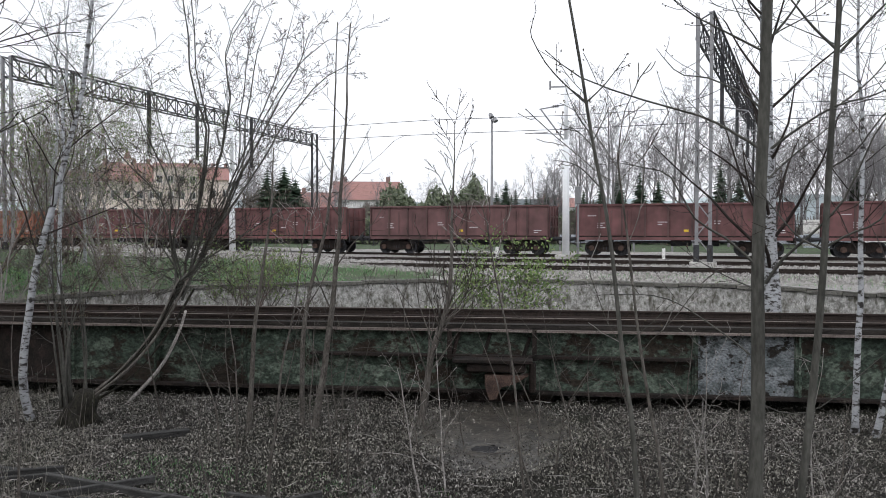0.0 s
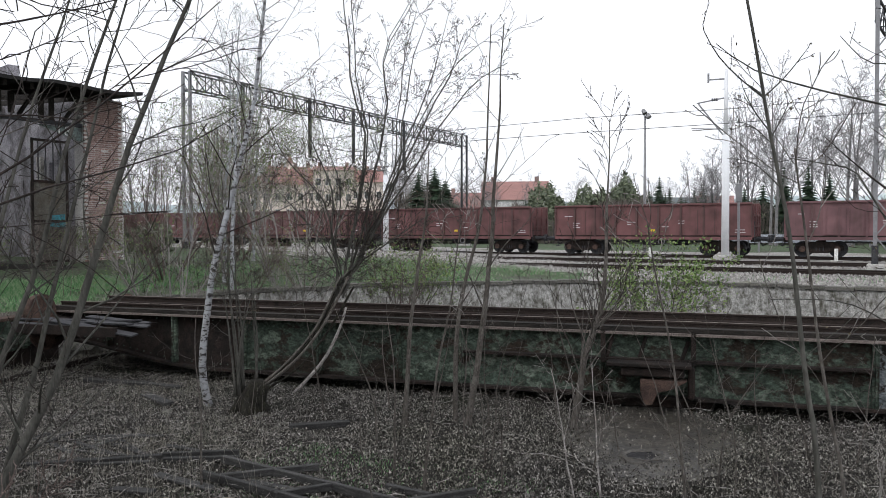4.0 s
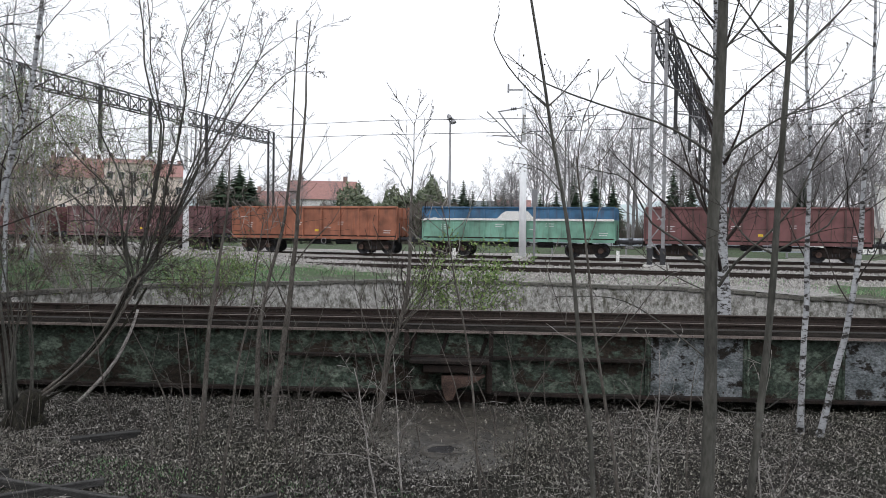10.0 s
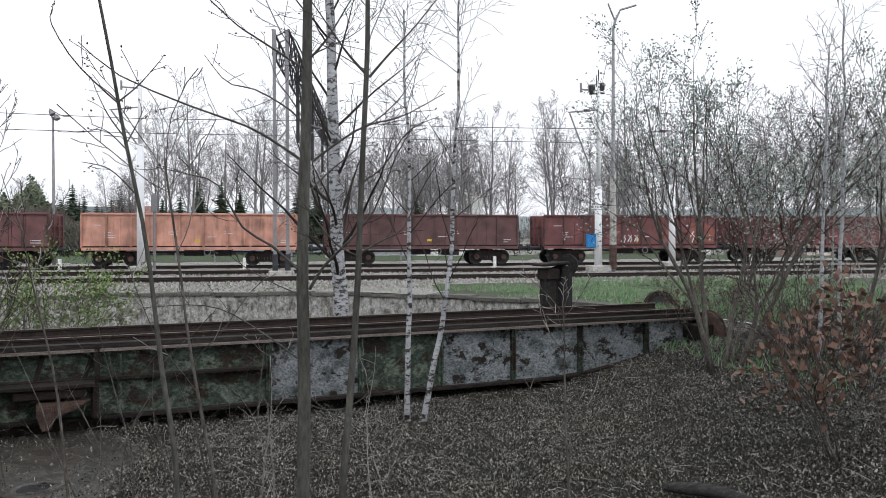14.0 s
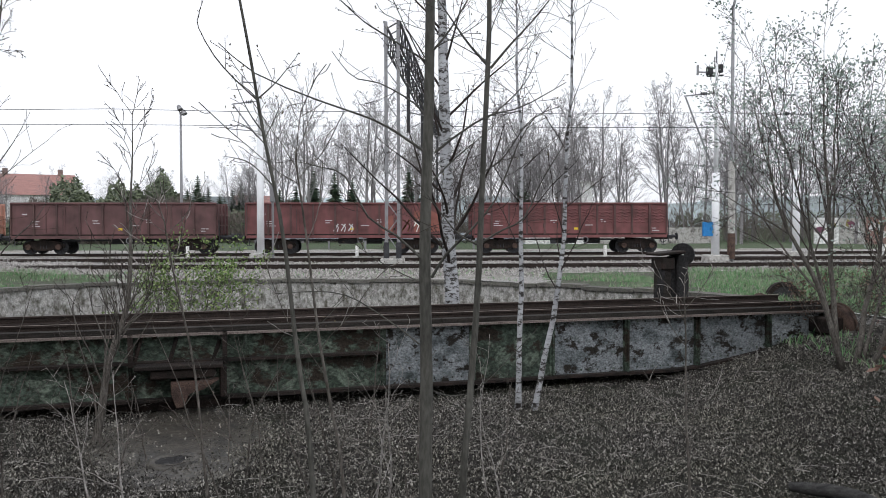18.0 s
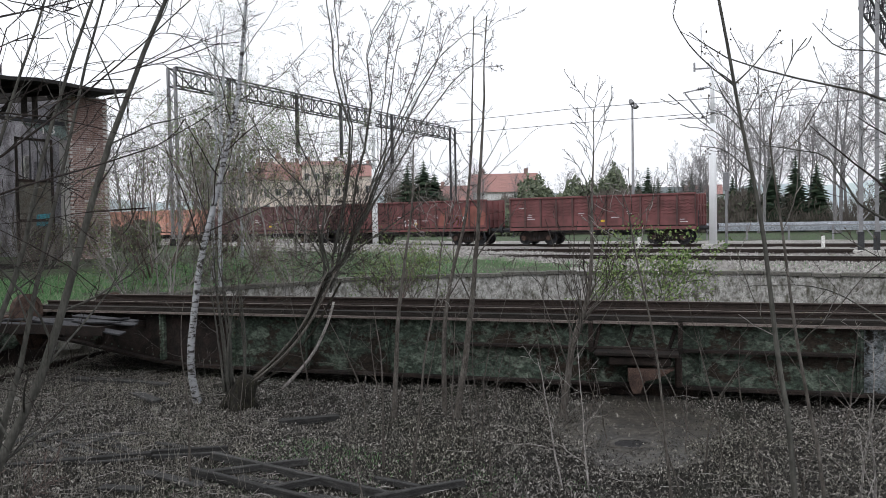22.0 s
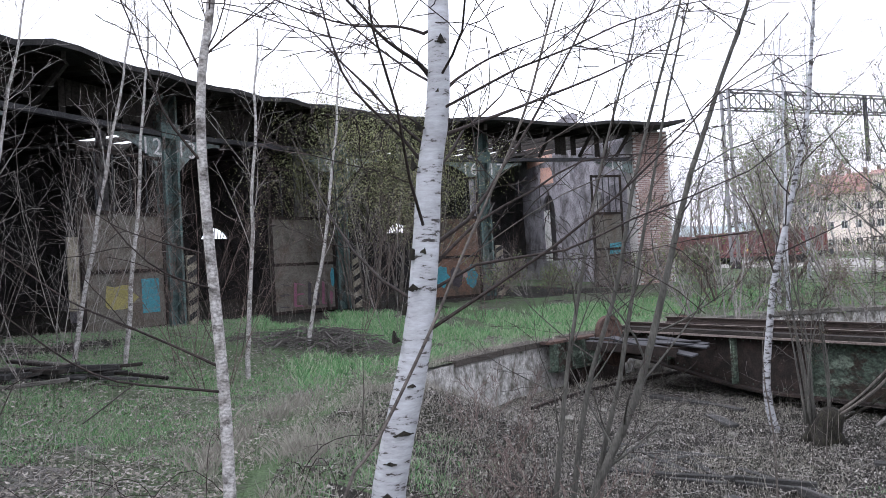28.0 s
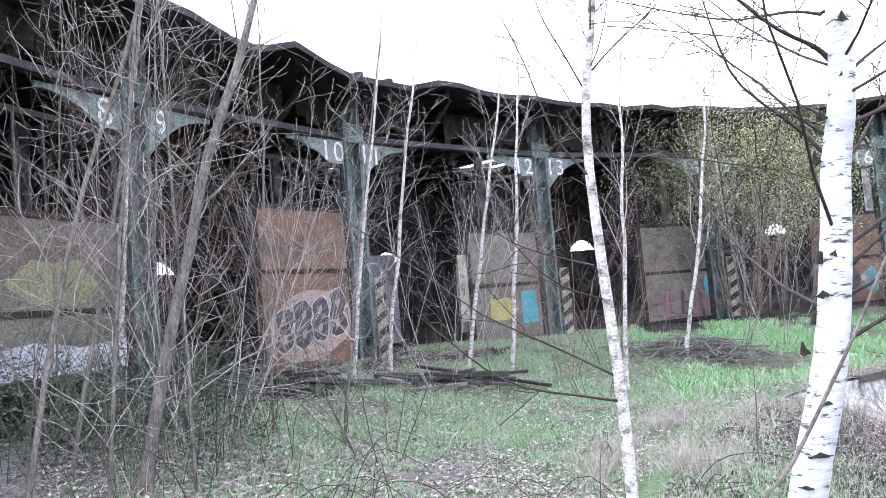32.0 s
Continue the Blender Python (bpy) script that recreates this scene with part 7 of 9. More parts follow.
# the willow's fan of stems, in the same terms
WILLOW_FAN = (
    (0.3, 0.026, 0.005, ((-0.08, 0.95), (-0.17, 1.64), (-0.2, 2.43), (-0.57, 3.28), (-0.83, 4.03))),
    (-0.3, 0.03, 0.005, ((0.09, 0.94), (0.43, 3.11), (0.22, 4.0), (0.08, 5.56), (-0.06, 6.15))),
    (0.4, 0.03, 0.005, ((0.21, 0.94), (0.53, 2.24), (0.82, 3.68), (0.79, 4.69), (1.36, 5.9))),
    (-0.2, 0.026, 0.005, ((0.26, 0.94), (0.96, 2.52), (1.15, 4.09), (1.47, 5.27))),
    (0.2, 0.03, 0.005, ((0.26, 0.94), (1.09, 2.75), (1.68, 3.8), (2.06, 4.55), (2.31, 5.3))),
    (-0.4, 0.026, 0.005, ((0.31, 1.04), (0.65, 1.73), (1.46, 3.03), (2.16, 4.01), (2.79, 4.41))),
    (0.3, 0.02, 0.005, ((0.26, 0.94), (1.08, 1.53), (1.95, 2.1), (2.7, 2.71))),
    (0.5, 0.022, 0.005, ((-0.03, 1.05), (-0.35, 2.13), (-0.97, 2.91), (-1.26, 3.49))),
    (-0.5, 0.02, 0.005, ((-0.08, 0.94), (-0.71, 1.85), (-1.45, 2.67))),
)


def side_limbs(x, y, table):
    """Limbs of a tree at x, y: across runs square to the line from the lawn to the tree, depth along it."""
    away = Vector((x, y, 0)).normalized()
    across = Vector((away.y, -away.x, 0))
    return [([Vector((x, y, z)) + across * a + away * (depth * a) for a, z in pts], ra, rb) for depth, ra, rb, pts in table]


BIRCH_LIMBS = (
    (((-4.36, 1.2, 1.71), (-4.41, 1.54, 1.89), (-4.5, 1.85, 2.24), (-4.6, 2.11, 2.53), (-4.57, 2.6, 3.3), (-4.5, 3.0, 4.1)), 0.0138, 0.0039),
    (((-4.36, 1.35, 2.38), (-4.39, 1.58, 2.46), (-4.48, 2.16, 2.67), (-4.5, 2.73, 2.89), (-4.48, 3.43, 3.21)), 0.0138, 0.0031),
    (((-4.38, 1.22, 1.55), (-4.33, 1.55, 1.86), (-4.36, 1.97, 2.06), (-4.39, 2.34, 2.24), (-4.39, 2.89, 2.29), (-4.3, 3.4, 2.2)), 0.0112, 0.0023),
    (((-4.4, 1.15, 1.4), (-4.33, 1.54, 1.62), (-4.28, 2.12, 1.68), (-4.31, 2.65, 1.86), (-4.1, 3.41, 2.13), (-4.0, 3.95, 2.48)), 0.0112, 0.0023),
    (((-4.36, 1.34, 2.73), (-4.31, 1.24, 2.81), (-4.18, 0.97, 2.93), (-4.05, 0.55, 3.3)), 0.0172, 0.0047),
    (((-4.36, 1.4, 2.65), (-4.4, 1.56, 2.77), (-4.49, 1.88, 2.95), (-4.6, 2.5, 3.2)), 0.0112, 0.0031),
    (((-4.36, 1.25, 2.24), (-4.34, 1.11, 2.4), (-4.21, 0.82, 2.62), (-4.13, 0.7, 2.85), (-4.1, 0.6, 3.3)), 0.0112, 0.0031),
    (((-4.36, 1.27, 2.43), (-4.33, 1.15, 2.5), (-4.28, 0.9, 2.49)), 0.0077, 0.0023),
    (((-4.35, 1.31, 2.99), (-4.31, 1.14, 3.01), (-4.31, 0.8, 3.01), (-4.32, 0.24, 3.19)), 0.0103, 0.0031),
)
CROSSING = ((-3.82, 0.58, 0.57), (-3.84, 0.74, 0.76), (-3.84, 1.06, 1.29), (-3.83, 1.3, 1.75), (-3.81, 1.53, 2.17), (-3.79, 1.67, 2.48), (-3.79, 1.8, 2.84))
SLIM_LIMBS = (
    (0.3, 0.008, 0.0025, ((0.01, 1.01), (-0.24, 1.07), (-0.51, 1.14), (-0.71, 1.26), (-0.89, 1.43), (-1.04, 1.58))),
    (-0.2, 0.008, 0.0025, ((-0.01, 1.15), (-0.22, 1.27), (-0.52, 1.43), (-0.74, 1.55), (-1.01, 1.77), (-1.5, 2.16))),
    (0.3, 0.006, 0.002, ((-0.04, 1.58), (-0.18, 1.63), (-0.34, 1.73), (-0.51, 1.94), (-0.55, 2.11), (-0.63, 2.35))),
    (-0.3, 0.005, 0.002, ((-0.07, 1.77), (-0.3, 1.85), (-0.5, 1.94), (-0.65, 2.06))),
    (0.2, 0.008, 0.003, ((-0.06, 2.28), (-0.21, 2.49), (-0.28, 2.69), (-0.37, 2.99), (-0.51, 3.33))),
    (-0.3, 0.007, 0.003, ((-0.03, 2.77), (-0.12, 2.99), (-0.23, 3.25), (-0.3, 3.58))),
    (0.3, 0.006, 0.002, ((0.01, 2.86), (0.16, 3.01), (0.35, 3.17), (0.52, 3.33))),
)


def make_trees():
    few = with_spec(SAPLING, kids=[(10, 38, 62, 0.16, 0.5), (5, 25, 60, 0.34, 0.25)], slim=0.14, thin=0.0018)
    many = with_spec(SAPLING, kids=[(24, 30, 70, 0.26, 0.18), (6, 25, 60, 0.42, 0.2)], up=[0.02, 0.03, 0.0])
    bare = with_spec(SAPLING, kids=[(9, 30, 55, 0.3, 0.35), (4, 25, 60, 0.4, 0.25)])
    sap = "young bare tree with smooth grey-brown bark in the pit"
    G = "saplings in the pit"
    traced_tree("sapling", [(0.23, 4.32, 0.19), (0.24, 4.32, 1.41), (0.25, 4.32, 2.06), (0.26, 4.32, 2.79)], 0.046, 0.016, 6.6, few, sap, "bark_young", "twig", 1, "bud_dark", 0.01, 1, 0.01, group=G, limbs=side_limbs(0.25, 4.32, YOUNG_UPPER + YOUNG_LOWER))
    traced_tree("sapling", [(0.43, 4.22, 0.16), (0.53, 4.21, 1.51), (0.57, 4.21, 2.50), (0.58, 4.21, 2.90)], 0.026, 0.009, 5.6, with_spec(few, slim=0.22), sap, "bark_young", "twig", 2, "bud_dark", 0.01, 1, 0.01, group=G, limbs=side_limbs(0.57, 4.21, SECOND_LIMBS))
    traced_tree("sapling", [(-0.31, 3.49, 0.51), (-0.36, 3.48, 0.96), (-0.42, 3.47, 1.53), (-0.5, 3.46, 2.0), (-0.55, 3.45, 2.32), (-0.61, 3.44, 2.64)], 0.017, 0.005, 4.2, with_spec(bare, kids=[(5, 30, 55, 0.1, 0.2), (3, 25, 60, 0.3, 0.25)], slim=0.2, thin=0.0015), sap, "bark_young", "twig", 3, "bud_dark", 0.01, 1, 0.01, group=G, limbs=side_limbs(-0.5, 3.46, THIRD_LIMBS))
    traced_tree("sapling", [(-0.25, 4.59, 0.04), (-0.33, 4.59, 0.57), (-0.41, 4.58, 1.10), (-0.50, 4.57, 1.85)], 0.016, 0.005, 3.6, bare, sap, "bark_grey", "twig_pale", 4, group=G)
    traced_tree("sapling", [(-1.48, 6.33, -0.68), (-1.59, 6.30, 0.48), (-1.71, 6.27, 1.16), (-1.76, 6.26, 1.49)], 0.016, 0.005, 3.2, bare, sap, "bark_grey", "twig_pale", 5, group=G)
    traced_tree("sapling", [(-4.32, 11.20, -1.50), (-4.08, 11.28, -0.20), (-3.87, 11.36, 0.78), (-3.8, 11.39, 3.3)], 0.06, 0.006, 4.5, with_spec(SAPLING, kids=[(34, 24, 44, 0.34, 0.18), (5, 20, 40, 0.4, 0.2)], up=[0.02, 0.05, 0.04], slim=0.3, thin=0.0042), sap, "bark_grey", "twig", 6, "bud_dark", 0.014, 1, 0.01, group=G)
    traced_tree("sapling", [(-5.80, 10.50, -1.45), (-5.61, 10.61, -0.09), (-5.41, 10.71, 2.28), (-5.29, 10.77, 4.80)], 0.06, 0.01, 5.7, bare, sap, "bark_grey", "twig", 7, group=G)
    traced_tree("sapling", [(-6.65, 9.99, -1.40), (-6.58, 10.03, -0.24), (-6.42, 10.14, 1.23), (-6.35, 10.19, 2.26)], 0.045, 0.008, 4.4, bare, sap, "bark_grey", "twig", 8, group=G)
    traced_tree("sapling", [(-6.06, 10.59, -1.54), (-6.01, 10.62, 0.24), (-5.66, 10.81, 2.29), (-5.55, 10.86, 4.85)], 0.045, 0.009, 5.7, bare, sap, "bark_grey", "twig", 9, group=G)
    traced_tree("sapling", [(-4.78, 7.62, -1.16), (-4.66, 7.70, 0.08), (-4.52, 7.78, 0.86), (-4.46, 7.82, 1.39)], 0.02, 0.006, 3.3, bare, sap, "bark_grey", "twig_pale", 10, group=G)
    traced_tree("sapling", [(2.25, 5.60, -0.43), (2.21, 5.62, 0.82), (2.20, 5.63, 1.08)], 0.015, 0.005, 2.6, bare, sap, "bark_grey", "twig_pale", 12, group=G)
    lean = "leaning young bare tree with brown bark at the pit's edge"
    traced_tree("sapling", [(-7.03, 3.88, -0.76), (-6.76, 4.32, 0.38), (-6.41, 4.82, 2.42), (-6.05, 5.25, 3.88)], 0.05, 0.014, 6.2, many, lean, "bark_young", "twig", 13, "bud_dark", 0.012, 1, 0.01, group=G)
    traced_tree("sapling", [(-7.24, 3.90, -0.02), (-7.05, 4.24, 1.23), (-6.86, 4.54, 2.63), (-6.63, 4.85, 3.86)], 0.035, 0.01, 6.0, many, lean, "bark_young", "twig", 14, "bud_dark", 0.012, 1, 0.01, group=G)
    traced_tree("sapling", [(-7.23, 3.52, -0.82), (-7.11, 3.74, 0.80), (-6.91, 4.06, 2.35), (-6.71, 4.36, 3.65)], 0.03, 0.008, 5.4, many, lean, "bark_young", "twig", 15, group=G)
    traced_tree("sapling", [(-7.30, 4.00, -0.92), (-7.10, 4.32, 0.52), (-6.74, 4.83, 3.20), (-6.56, 5.06, 4.23)], 0.032, 0.008, 5.8, many, lean, "bark_young", "twig", 16, group=G)
    B = "birches"
    stout = traced_tree("birch", [(-4.46, 0.97, 0.31), (-4.4, 1.14, 1.05), (-4.37, 1.24, 1.7), (-4.35, 1.29, 2.15), (-4.325, 1.36, 2.55), (-4.31, 1.39, 3.18)], 0.113, 0.022, 9.0, with_spec(BIRCH, slim=0.13, up=[0.02, 0.06, 0.0, -0.05], kids=[(14, 45, 75, 0.3, 0.24), (6, 25, 60, 0.42, 0.15), (3, 25, 60, 0.5, 0.2)]), "stout white-barked birch with dark scars at the pit's edge", "birch", "twig", 21, group=B, limbs=BIRCH_LIMBS, taper=1.6)
    toward, foot = Vector((4.4, -1.2, 0)).normalized(), stout.location
    for z, side, wide, high in ((2.92, 22, 30, 0.04), (2.63, 40, 26, 0.045), (2.42, -44, 26, 0.04), (2.2, -62, 30, 0.06), (1.71, 38, 30, 0.06), (1.5, -6, 26, 0.035), (1.21, -66, 30, 0.06), (0.68, 14, 36, 0.022), (0.33, -14, 30, 0.03), (0.95, 25, 18, 0.012), (0.52, -20, 22, 0.014)):
        k = (z - 0.31) / 2.87
        c = Vector((-4.455 + 0.14 * k ** 0.9, 0.98 + 0.42 * k ** 0.9, z)) - foot
        r, vs = 0.022 + 0.091 * (1 - (z - 0.2) / 9) ** 1.6, []
        for i in range(9):
            q = (i - 4) / 4
            d = Matrix.Rotation(radians(side + wide * q), 3, "Z") @ toward
            lo = -0.25 * high * (1 - abs(q)) + 0.012 * noise.noise(Vector((i * 1.7, z * 5, 0)))
            hi = high * (1 - abs(q)) ** 1.6 + 0.004 + 0.3 * high * noise.noise(Vector((i * 2.3, z * 7, 4)))
            vs += [c + d * (r * 0.9) + Vector((0, 0, lo)), c + d * (r * 1.035) + Vector((0, 0, lo)), c + d * (r * 1.025) + Vector((0, 0, hi)), c + d * (r * 0.9) + Vector((0, 0, hi))]
        Solid().add(vs, [(4 * i + q, 4 * i + (q + 1) % 4, 4 * i + 4 + (q + 1) % 4, 4 * i + 4 + q) for i in range(8) for q in range(4)]).part("bark_scar", "bark_moss", stout, "black wedge-shaped scar in the white bark")
    traced_tree("sapling", CROSSING, 0.0105, 0.004, 4.6, with_spec(bare, slim=0.3), "leaning grey sapling crossing before the stout birch", "shoot", "twig", 27, group=G)
    traced_tree("birch", [(-4.50, 0.09, 0.44), (-4.50, 0.09, 1.02), (-4.51, 0.04, 1.88), (-4.50, 0.05, 2.66), (-4.50, 0.12, 3.16)], 0.038, 0.012, 6.0, with_spec(BIRCH, levels=2, kids=[(9, 25, 55, 0.24, 0.55), (5, 25, 60, 0.42, 0.15)], slim=0.2), "slim pale birch with a few long twigs in the grass", "birch_thin", "twig", 22, group=B, limbs=side_limbs(-4.5, 0.08, SLIM_LIMBS))
    traced_tree("birch", [(-10.51, 9.55, -1.62), (-10.58, 9.47, -0.73), (-10.46, 9.60, 0.74), (-10.25, 9.82, 2.07), (-9.97, 10.11, 3.74), (-9.81, 10.27, 5.45)], 0.07, 0.018, 8.6, BIRCH, "white birch with a crooked foot growing in the pit", "birch_marked", "twig", 23, "bud_dark", 0.02, 1, 0.02, group=B)
    traced_tree("birch", [(2.07, 12.89, -1.53), (2.10, 12.88, 0.27), (2.13, 12.88, 2.09), (2.05, 12.89, 4.47)], 0.055, 0.015, 7.0, with_spec(BIRCH, levels=2), "slim white birch, one of a pair, before the girder", "birch_marked", "twig", 24, group=B)
    traced_tree("birch", [(2.33, 12.84, -1.52), (2.54, 12.81, -0.48), (2.81, 12.75, 1.33), (2.93, 12.73, 4.63)], 0.055, 0.015, 7.2, with_spec(BIRCH, levels=2), "slim leaning white birch, one of a pair, before the girder", "birch_marked", "twig", 25, group=B)
    traced_tree("birch", [(1.37, 18.99, -0.35), (1.29, 19.00, 0.77), (1.19, 19.00, 3.29), (1.07, 19.01, 7.47)], 0.2, 0.07, 12.5, with_spec(BIRCH, kids=[(30, 30, 55, 0.28, 0.3), (7, 25, 60, 0.42, 0.15), (5, 25, 60, 0.5, 0.2)], thin=0.005), "tall white birch behind the turntable bridge", "birch_marked", "twig", 26, group=B)
    for k, (x, y, h) in enumerate(((-19.6, 18.6, 8.5), (-21.5, 20.8, 9.5), (-17.8, 17.2, 7.0), (-23.5, 24.0, 10.0))):
        traced_tree("birch", [(x, y, 0.0), (x + 0.1, y, 2.0), (x + 0.15, y + 0.1, 4.5)], 0.07, 0.02, h, BIRCH, "white birch in the thicket beside the roundhouse", "birch", "twig_pale", 55 + k, "bud_pale", 0.03, 1, 0.03, group=B)
    slim = with_spec(BIRCH, levels=2, kids=[(20, 20, 45, 0.3, 0.3), (7, 25, 55, 0.42, 0.15)])
    for k, line in enumerate((((-11.46, -6.80, 0.37), (-11.59, -6.57, 3.25), (-11.69, -6.37, 6.01)), ((-14.28, -3.67, 0.83), (-14.38, -3.22, 3.84), (-14.44, -2.87, 5.90)), ((-14.41, -3.02, 0.61), (-14.49, -2.57, 3.90), (-14.54, -2.22, 5.85)), ((-15.11, -1.62, 0.45), (-15.14, -1.14, 2.84), (-15.16, -0.60, 5.49)), ((-15.15, -0.78, 0.38), (-15.16, -0.51, 2.78), (-15.16, -0.22, 5.45)), ((-16.84, 2.90, 0.55), (-16.74, 3.37, 2.78), (-16.66, 3.70, 5.27)), ((-14.06, 1.24, 0.32), (-14.04, 1.45, 2.92), (-14.02, 1.60, 4.85)))):
        traced_tree("birch", line, 0.046, 0.014, 6.3 + 0.2 * (k % 3), slim, "slim grey-white birch growing before the roundhouse doors", "birch_thin", "twig_pale", 30 + k, group=B)
    for k, line in enumerate((((-6.80, -3.85, 0.57), (-7.01, -3.43, 2.54), (-7.16, -3.05, 3.84), (-7.27, -2.76, 4.74)), ((-5.91, -4.36, 0.73), (-6.11, -4.06, 2.43), (-6.27, -3.79, 3.49), (-6.41, -3.52, 4.50)), ((-6.92, -4.64, 0.54), (-7.09, -4.37, 2.20), (-7.24, -4.10, 3.75), (-7.31, -3.95, 4.91)))):
        traced_tree("sapling", line, (0.062, 0.026, 0.024)[k], (0.025, 0.01, 0.01)[k], 6.5, with_spec(SAPLING, kids=[(18, 30, 60, 0.3, 0.2), (6, 25, 60, 0.42, 0.15)], thin=0.002, slim=0.24), "grey bare sapling of a thicket before the roundhouse", "bark_grey", "twig_pale", 40 + k, group="thicket")
    g3 = random.Random(45)
    for k in range(6):
        d, az = g3.uniform(6.5, 11.5), radians(g3.choice((g3.uniform(110, 124), g3.uniform(112, 126), g3.uniform(100, 124))))
        x, y = -d * math.sin(az), d * math.cos(az)
        lx, ly = g3.uniform(-0.5, 0.5), g3.uniform(-0.2, 0.7)
        traced_tree("sapling", [(x, y, 0.2), (x + lx * 0.4, y + ly * 0.4, 2.2), (x + lx, y + ly, 4.6)], g3.uniform(0.011, 0.022), 0.006, g3.uniform(5.0, 7.0), with_spec(SAPLING, kids=[(22, 25, 60, 0.32, 0.12), (7, 25, 60, 0.42, 0.15)], thin=0.0026, wiggle=[0.03, 0.12, 0.18]), "grey bare sapling of a thicket before the roundhouse", "bark_grey", "twig_pale", 340 + k, group="thicket")
    # the many-stemmed willow: a mossy stump, a leaning trunk and a fan of stems above the bridge
    rng = random.Random(50)
    base = Vector((-9.4, 9.45, pit_z(-9.4, 9.45)))
    w = empty("willow", base.x, base.y, base.z, 0, "many-stemmed bare willow with reddish buds leaning from the pit", "tree")
    Solid().rod([(0, 0, -0.2), (-0.01, 0.02, 0.0), (0.03, 0.0, 0.2), (0.08, 0.06, 0.38), (0.12, 0.1, 0.5), (0.14, 0.12, 0.56)], [0.24, 0.22, 0.23, 0.19, 0.17, 0.07], 14).part("stump", "bark_moss", w, "dark mossy stump", True)
    for a in (0.4, 2.3, 3.9, 5.2):
        Solid().rod([(0.12 * math.cos(a), 0.12 * math.sin(a), 0.26), (0.24 * math.cos(a), 0.24 * math.sin(a), 0.06), (0.42 * math.cos(a), 0.42 * math.sin(a), -0.08)], [0.1, 0.09, 0.04], 8).part("root", "bark_moss", w, smooth=True)
    crown = Vector((1.0, 1.25, 2.2))
    # the leaning trunk is a bundle of strands
    for k in range(6):
        o = Vector((rng.uniform(-0.17, 0.17), rng.uniform(-0.14, 0.14), rng.uniform(-0.1, 0.14)))
        Solid().rod(bend([Vector((0.1, 0.05, 0.38)) + o * 0.5, Vector((0.46, 0.52, 0.82)) + o, Vector((0.78, 0.9, 1.42)) + o, crown + o * 1.4], 12), [rng.uniform(0.018, 0.03) - 0.0007 * i for i in range(13)], 8).part("trunk", "bark_moss" if k % 2 else "bark_grey", w, smooth=True)
    out, tips = {}, []
    fan = with_spec(WILLOW, kids=[(11, 20, 48, 0.28, 0.12), (5, 22, 60, 0.45, 0.15), (3, 25, 60, 0.55, 0.15)], segs=[10, 6, 4, 3], wiggle=[0.05, 0.12, 0.18, 0.2], up=[0.04, 0.045, 0.02, 0.0], thin=0.0038, slim=0.38)
    stems = side_limbs(-8.5, 10.8, WILLOW_FAN)
    stems += [([p + Vector((0.12 - 0.06 * k, 0.14 - 0.07 * k, 0.03 * k)) * (2.4 * i / len(pts)) for i, p in enumerate(pts)], ra * 0.7, rb) for k, (pts, ra, rb) in enumerate(stems[:6])]
    for pts, ra, rb in stems:
        line = bend([crown + Vector((rng.uniform(-0.1, 0.1), rng.uniform(-0.1, 0.1), rng.uniform(-0.3, 0.0)))] + [p - base for p in pts], 14)
        for i, p in enumerate(line[1:]):
            p += Vector((noise.noise(p * 1.3), noise.noise(p * 1.3 + Vector((7, 1, 3))), 0)) * 0.07
        rad = [ra + (rb - ra) * i / 14 for i in range(15)]
        out.setdefault(0, []).append((line, rad))
        spread(out, tips, rng, line, rad, 4.6, 0, fan)
    # a tangle of thin reddish twigs hangs about the crown
    tangle = with_spec(SHRUB, kids=[(6, 25, 65, 0.45, 0.15), (5, 25, 65, 0.45, 0.15)], segs=[8, 6, 4], wiggle=[0.12, 0.17, 0.2], up=[0.0, -0.01, 0.0], thin=0.0034, slim=0.5)
    for k in range(34):
        a = rng.uniform(0, 6.28)
        line = out[0][k % len(stems)][0]
        p = line[rng.randrange(1, 9)].lerp(crown, 0.12)
        d = Vector((math.cos(a), math.sin(a) * 0.8, rng.uniform(-0.4, 0.6))).normalized()
        grow(out, tips, rng, p, d, rng.uniform(0.6, 1.9), 0.007, 1, tangle)
    for k in range(9):
        stem = with_spec(SHRUB, kids=[(6, 20, 55, 0.3, 0.45), (4, 20, 55, 0.5, 0.15)], wiggle=[0.05, 0.14, 0.2], up=[0.04, 0.0, 0.0], thin=0.0036, slim=0.4)
        grow(out, tips, rng, Vector((rng.uniform(-0.25, 0.2), rng.uniform(-0.2, 0.2), 0.3)), Vector((rng.uniform(-0.14, 0.12), rng.uniform(-0.1, 0.1), 1)).normalized(), rng.uniform(1.7, 3.2), 0.026, 0, stem)
    tree_parts(w, out, tips, rng, "bark_young", "twig", "bud_dark", 0.018, 1, 0.02, sides=(7, 5, 3, 3))
    s = Solid().rod(bend([(0.52, 0.5, 0.3), (0.86, 0.85, 0.82), (1.06, 1.05, 1.35), (1.14, 1.16, 1.75)], 10), [0.03, 0.03, 0.03, 0.03, 0.028, 0.027, 0.026, 0.025, 0.024, 0.022, 0.02], 7)
    s.part("broken_limb", "twig_pale", w, "pale broken limb propped on the ground", True)

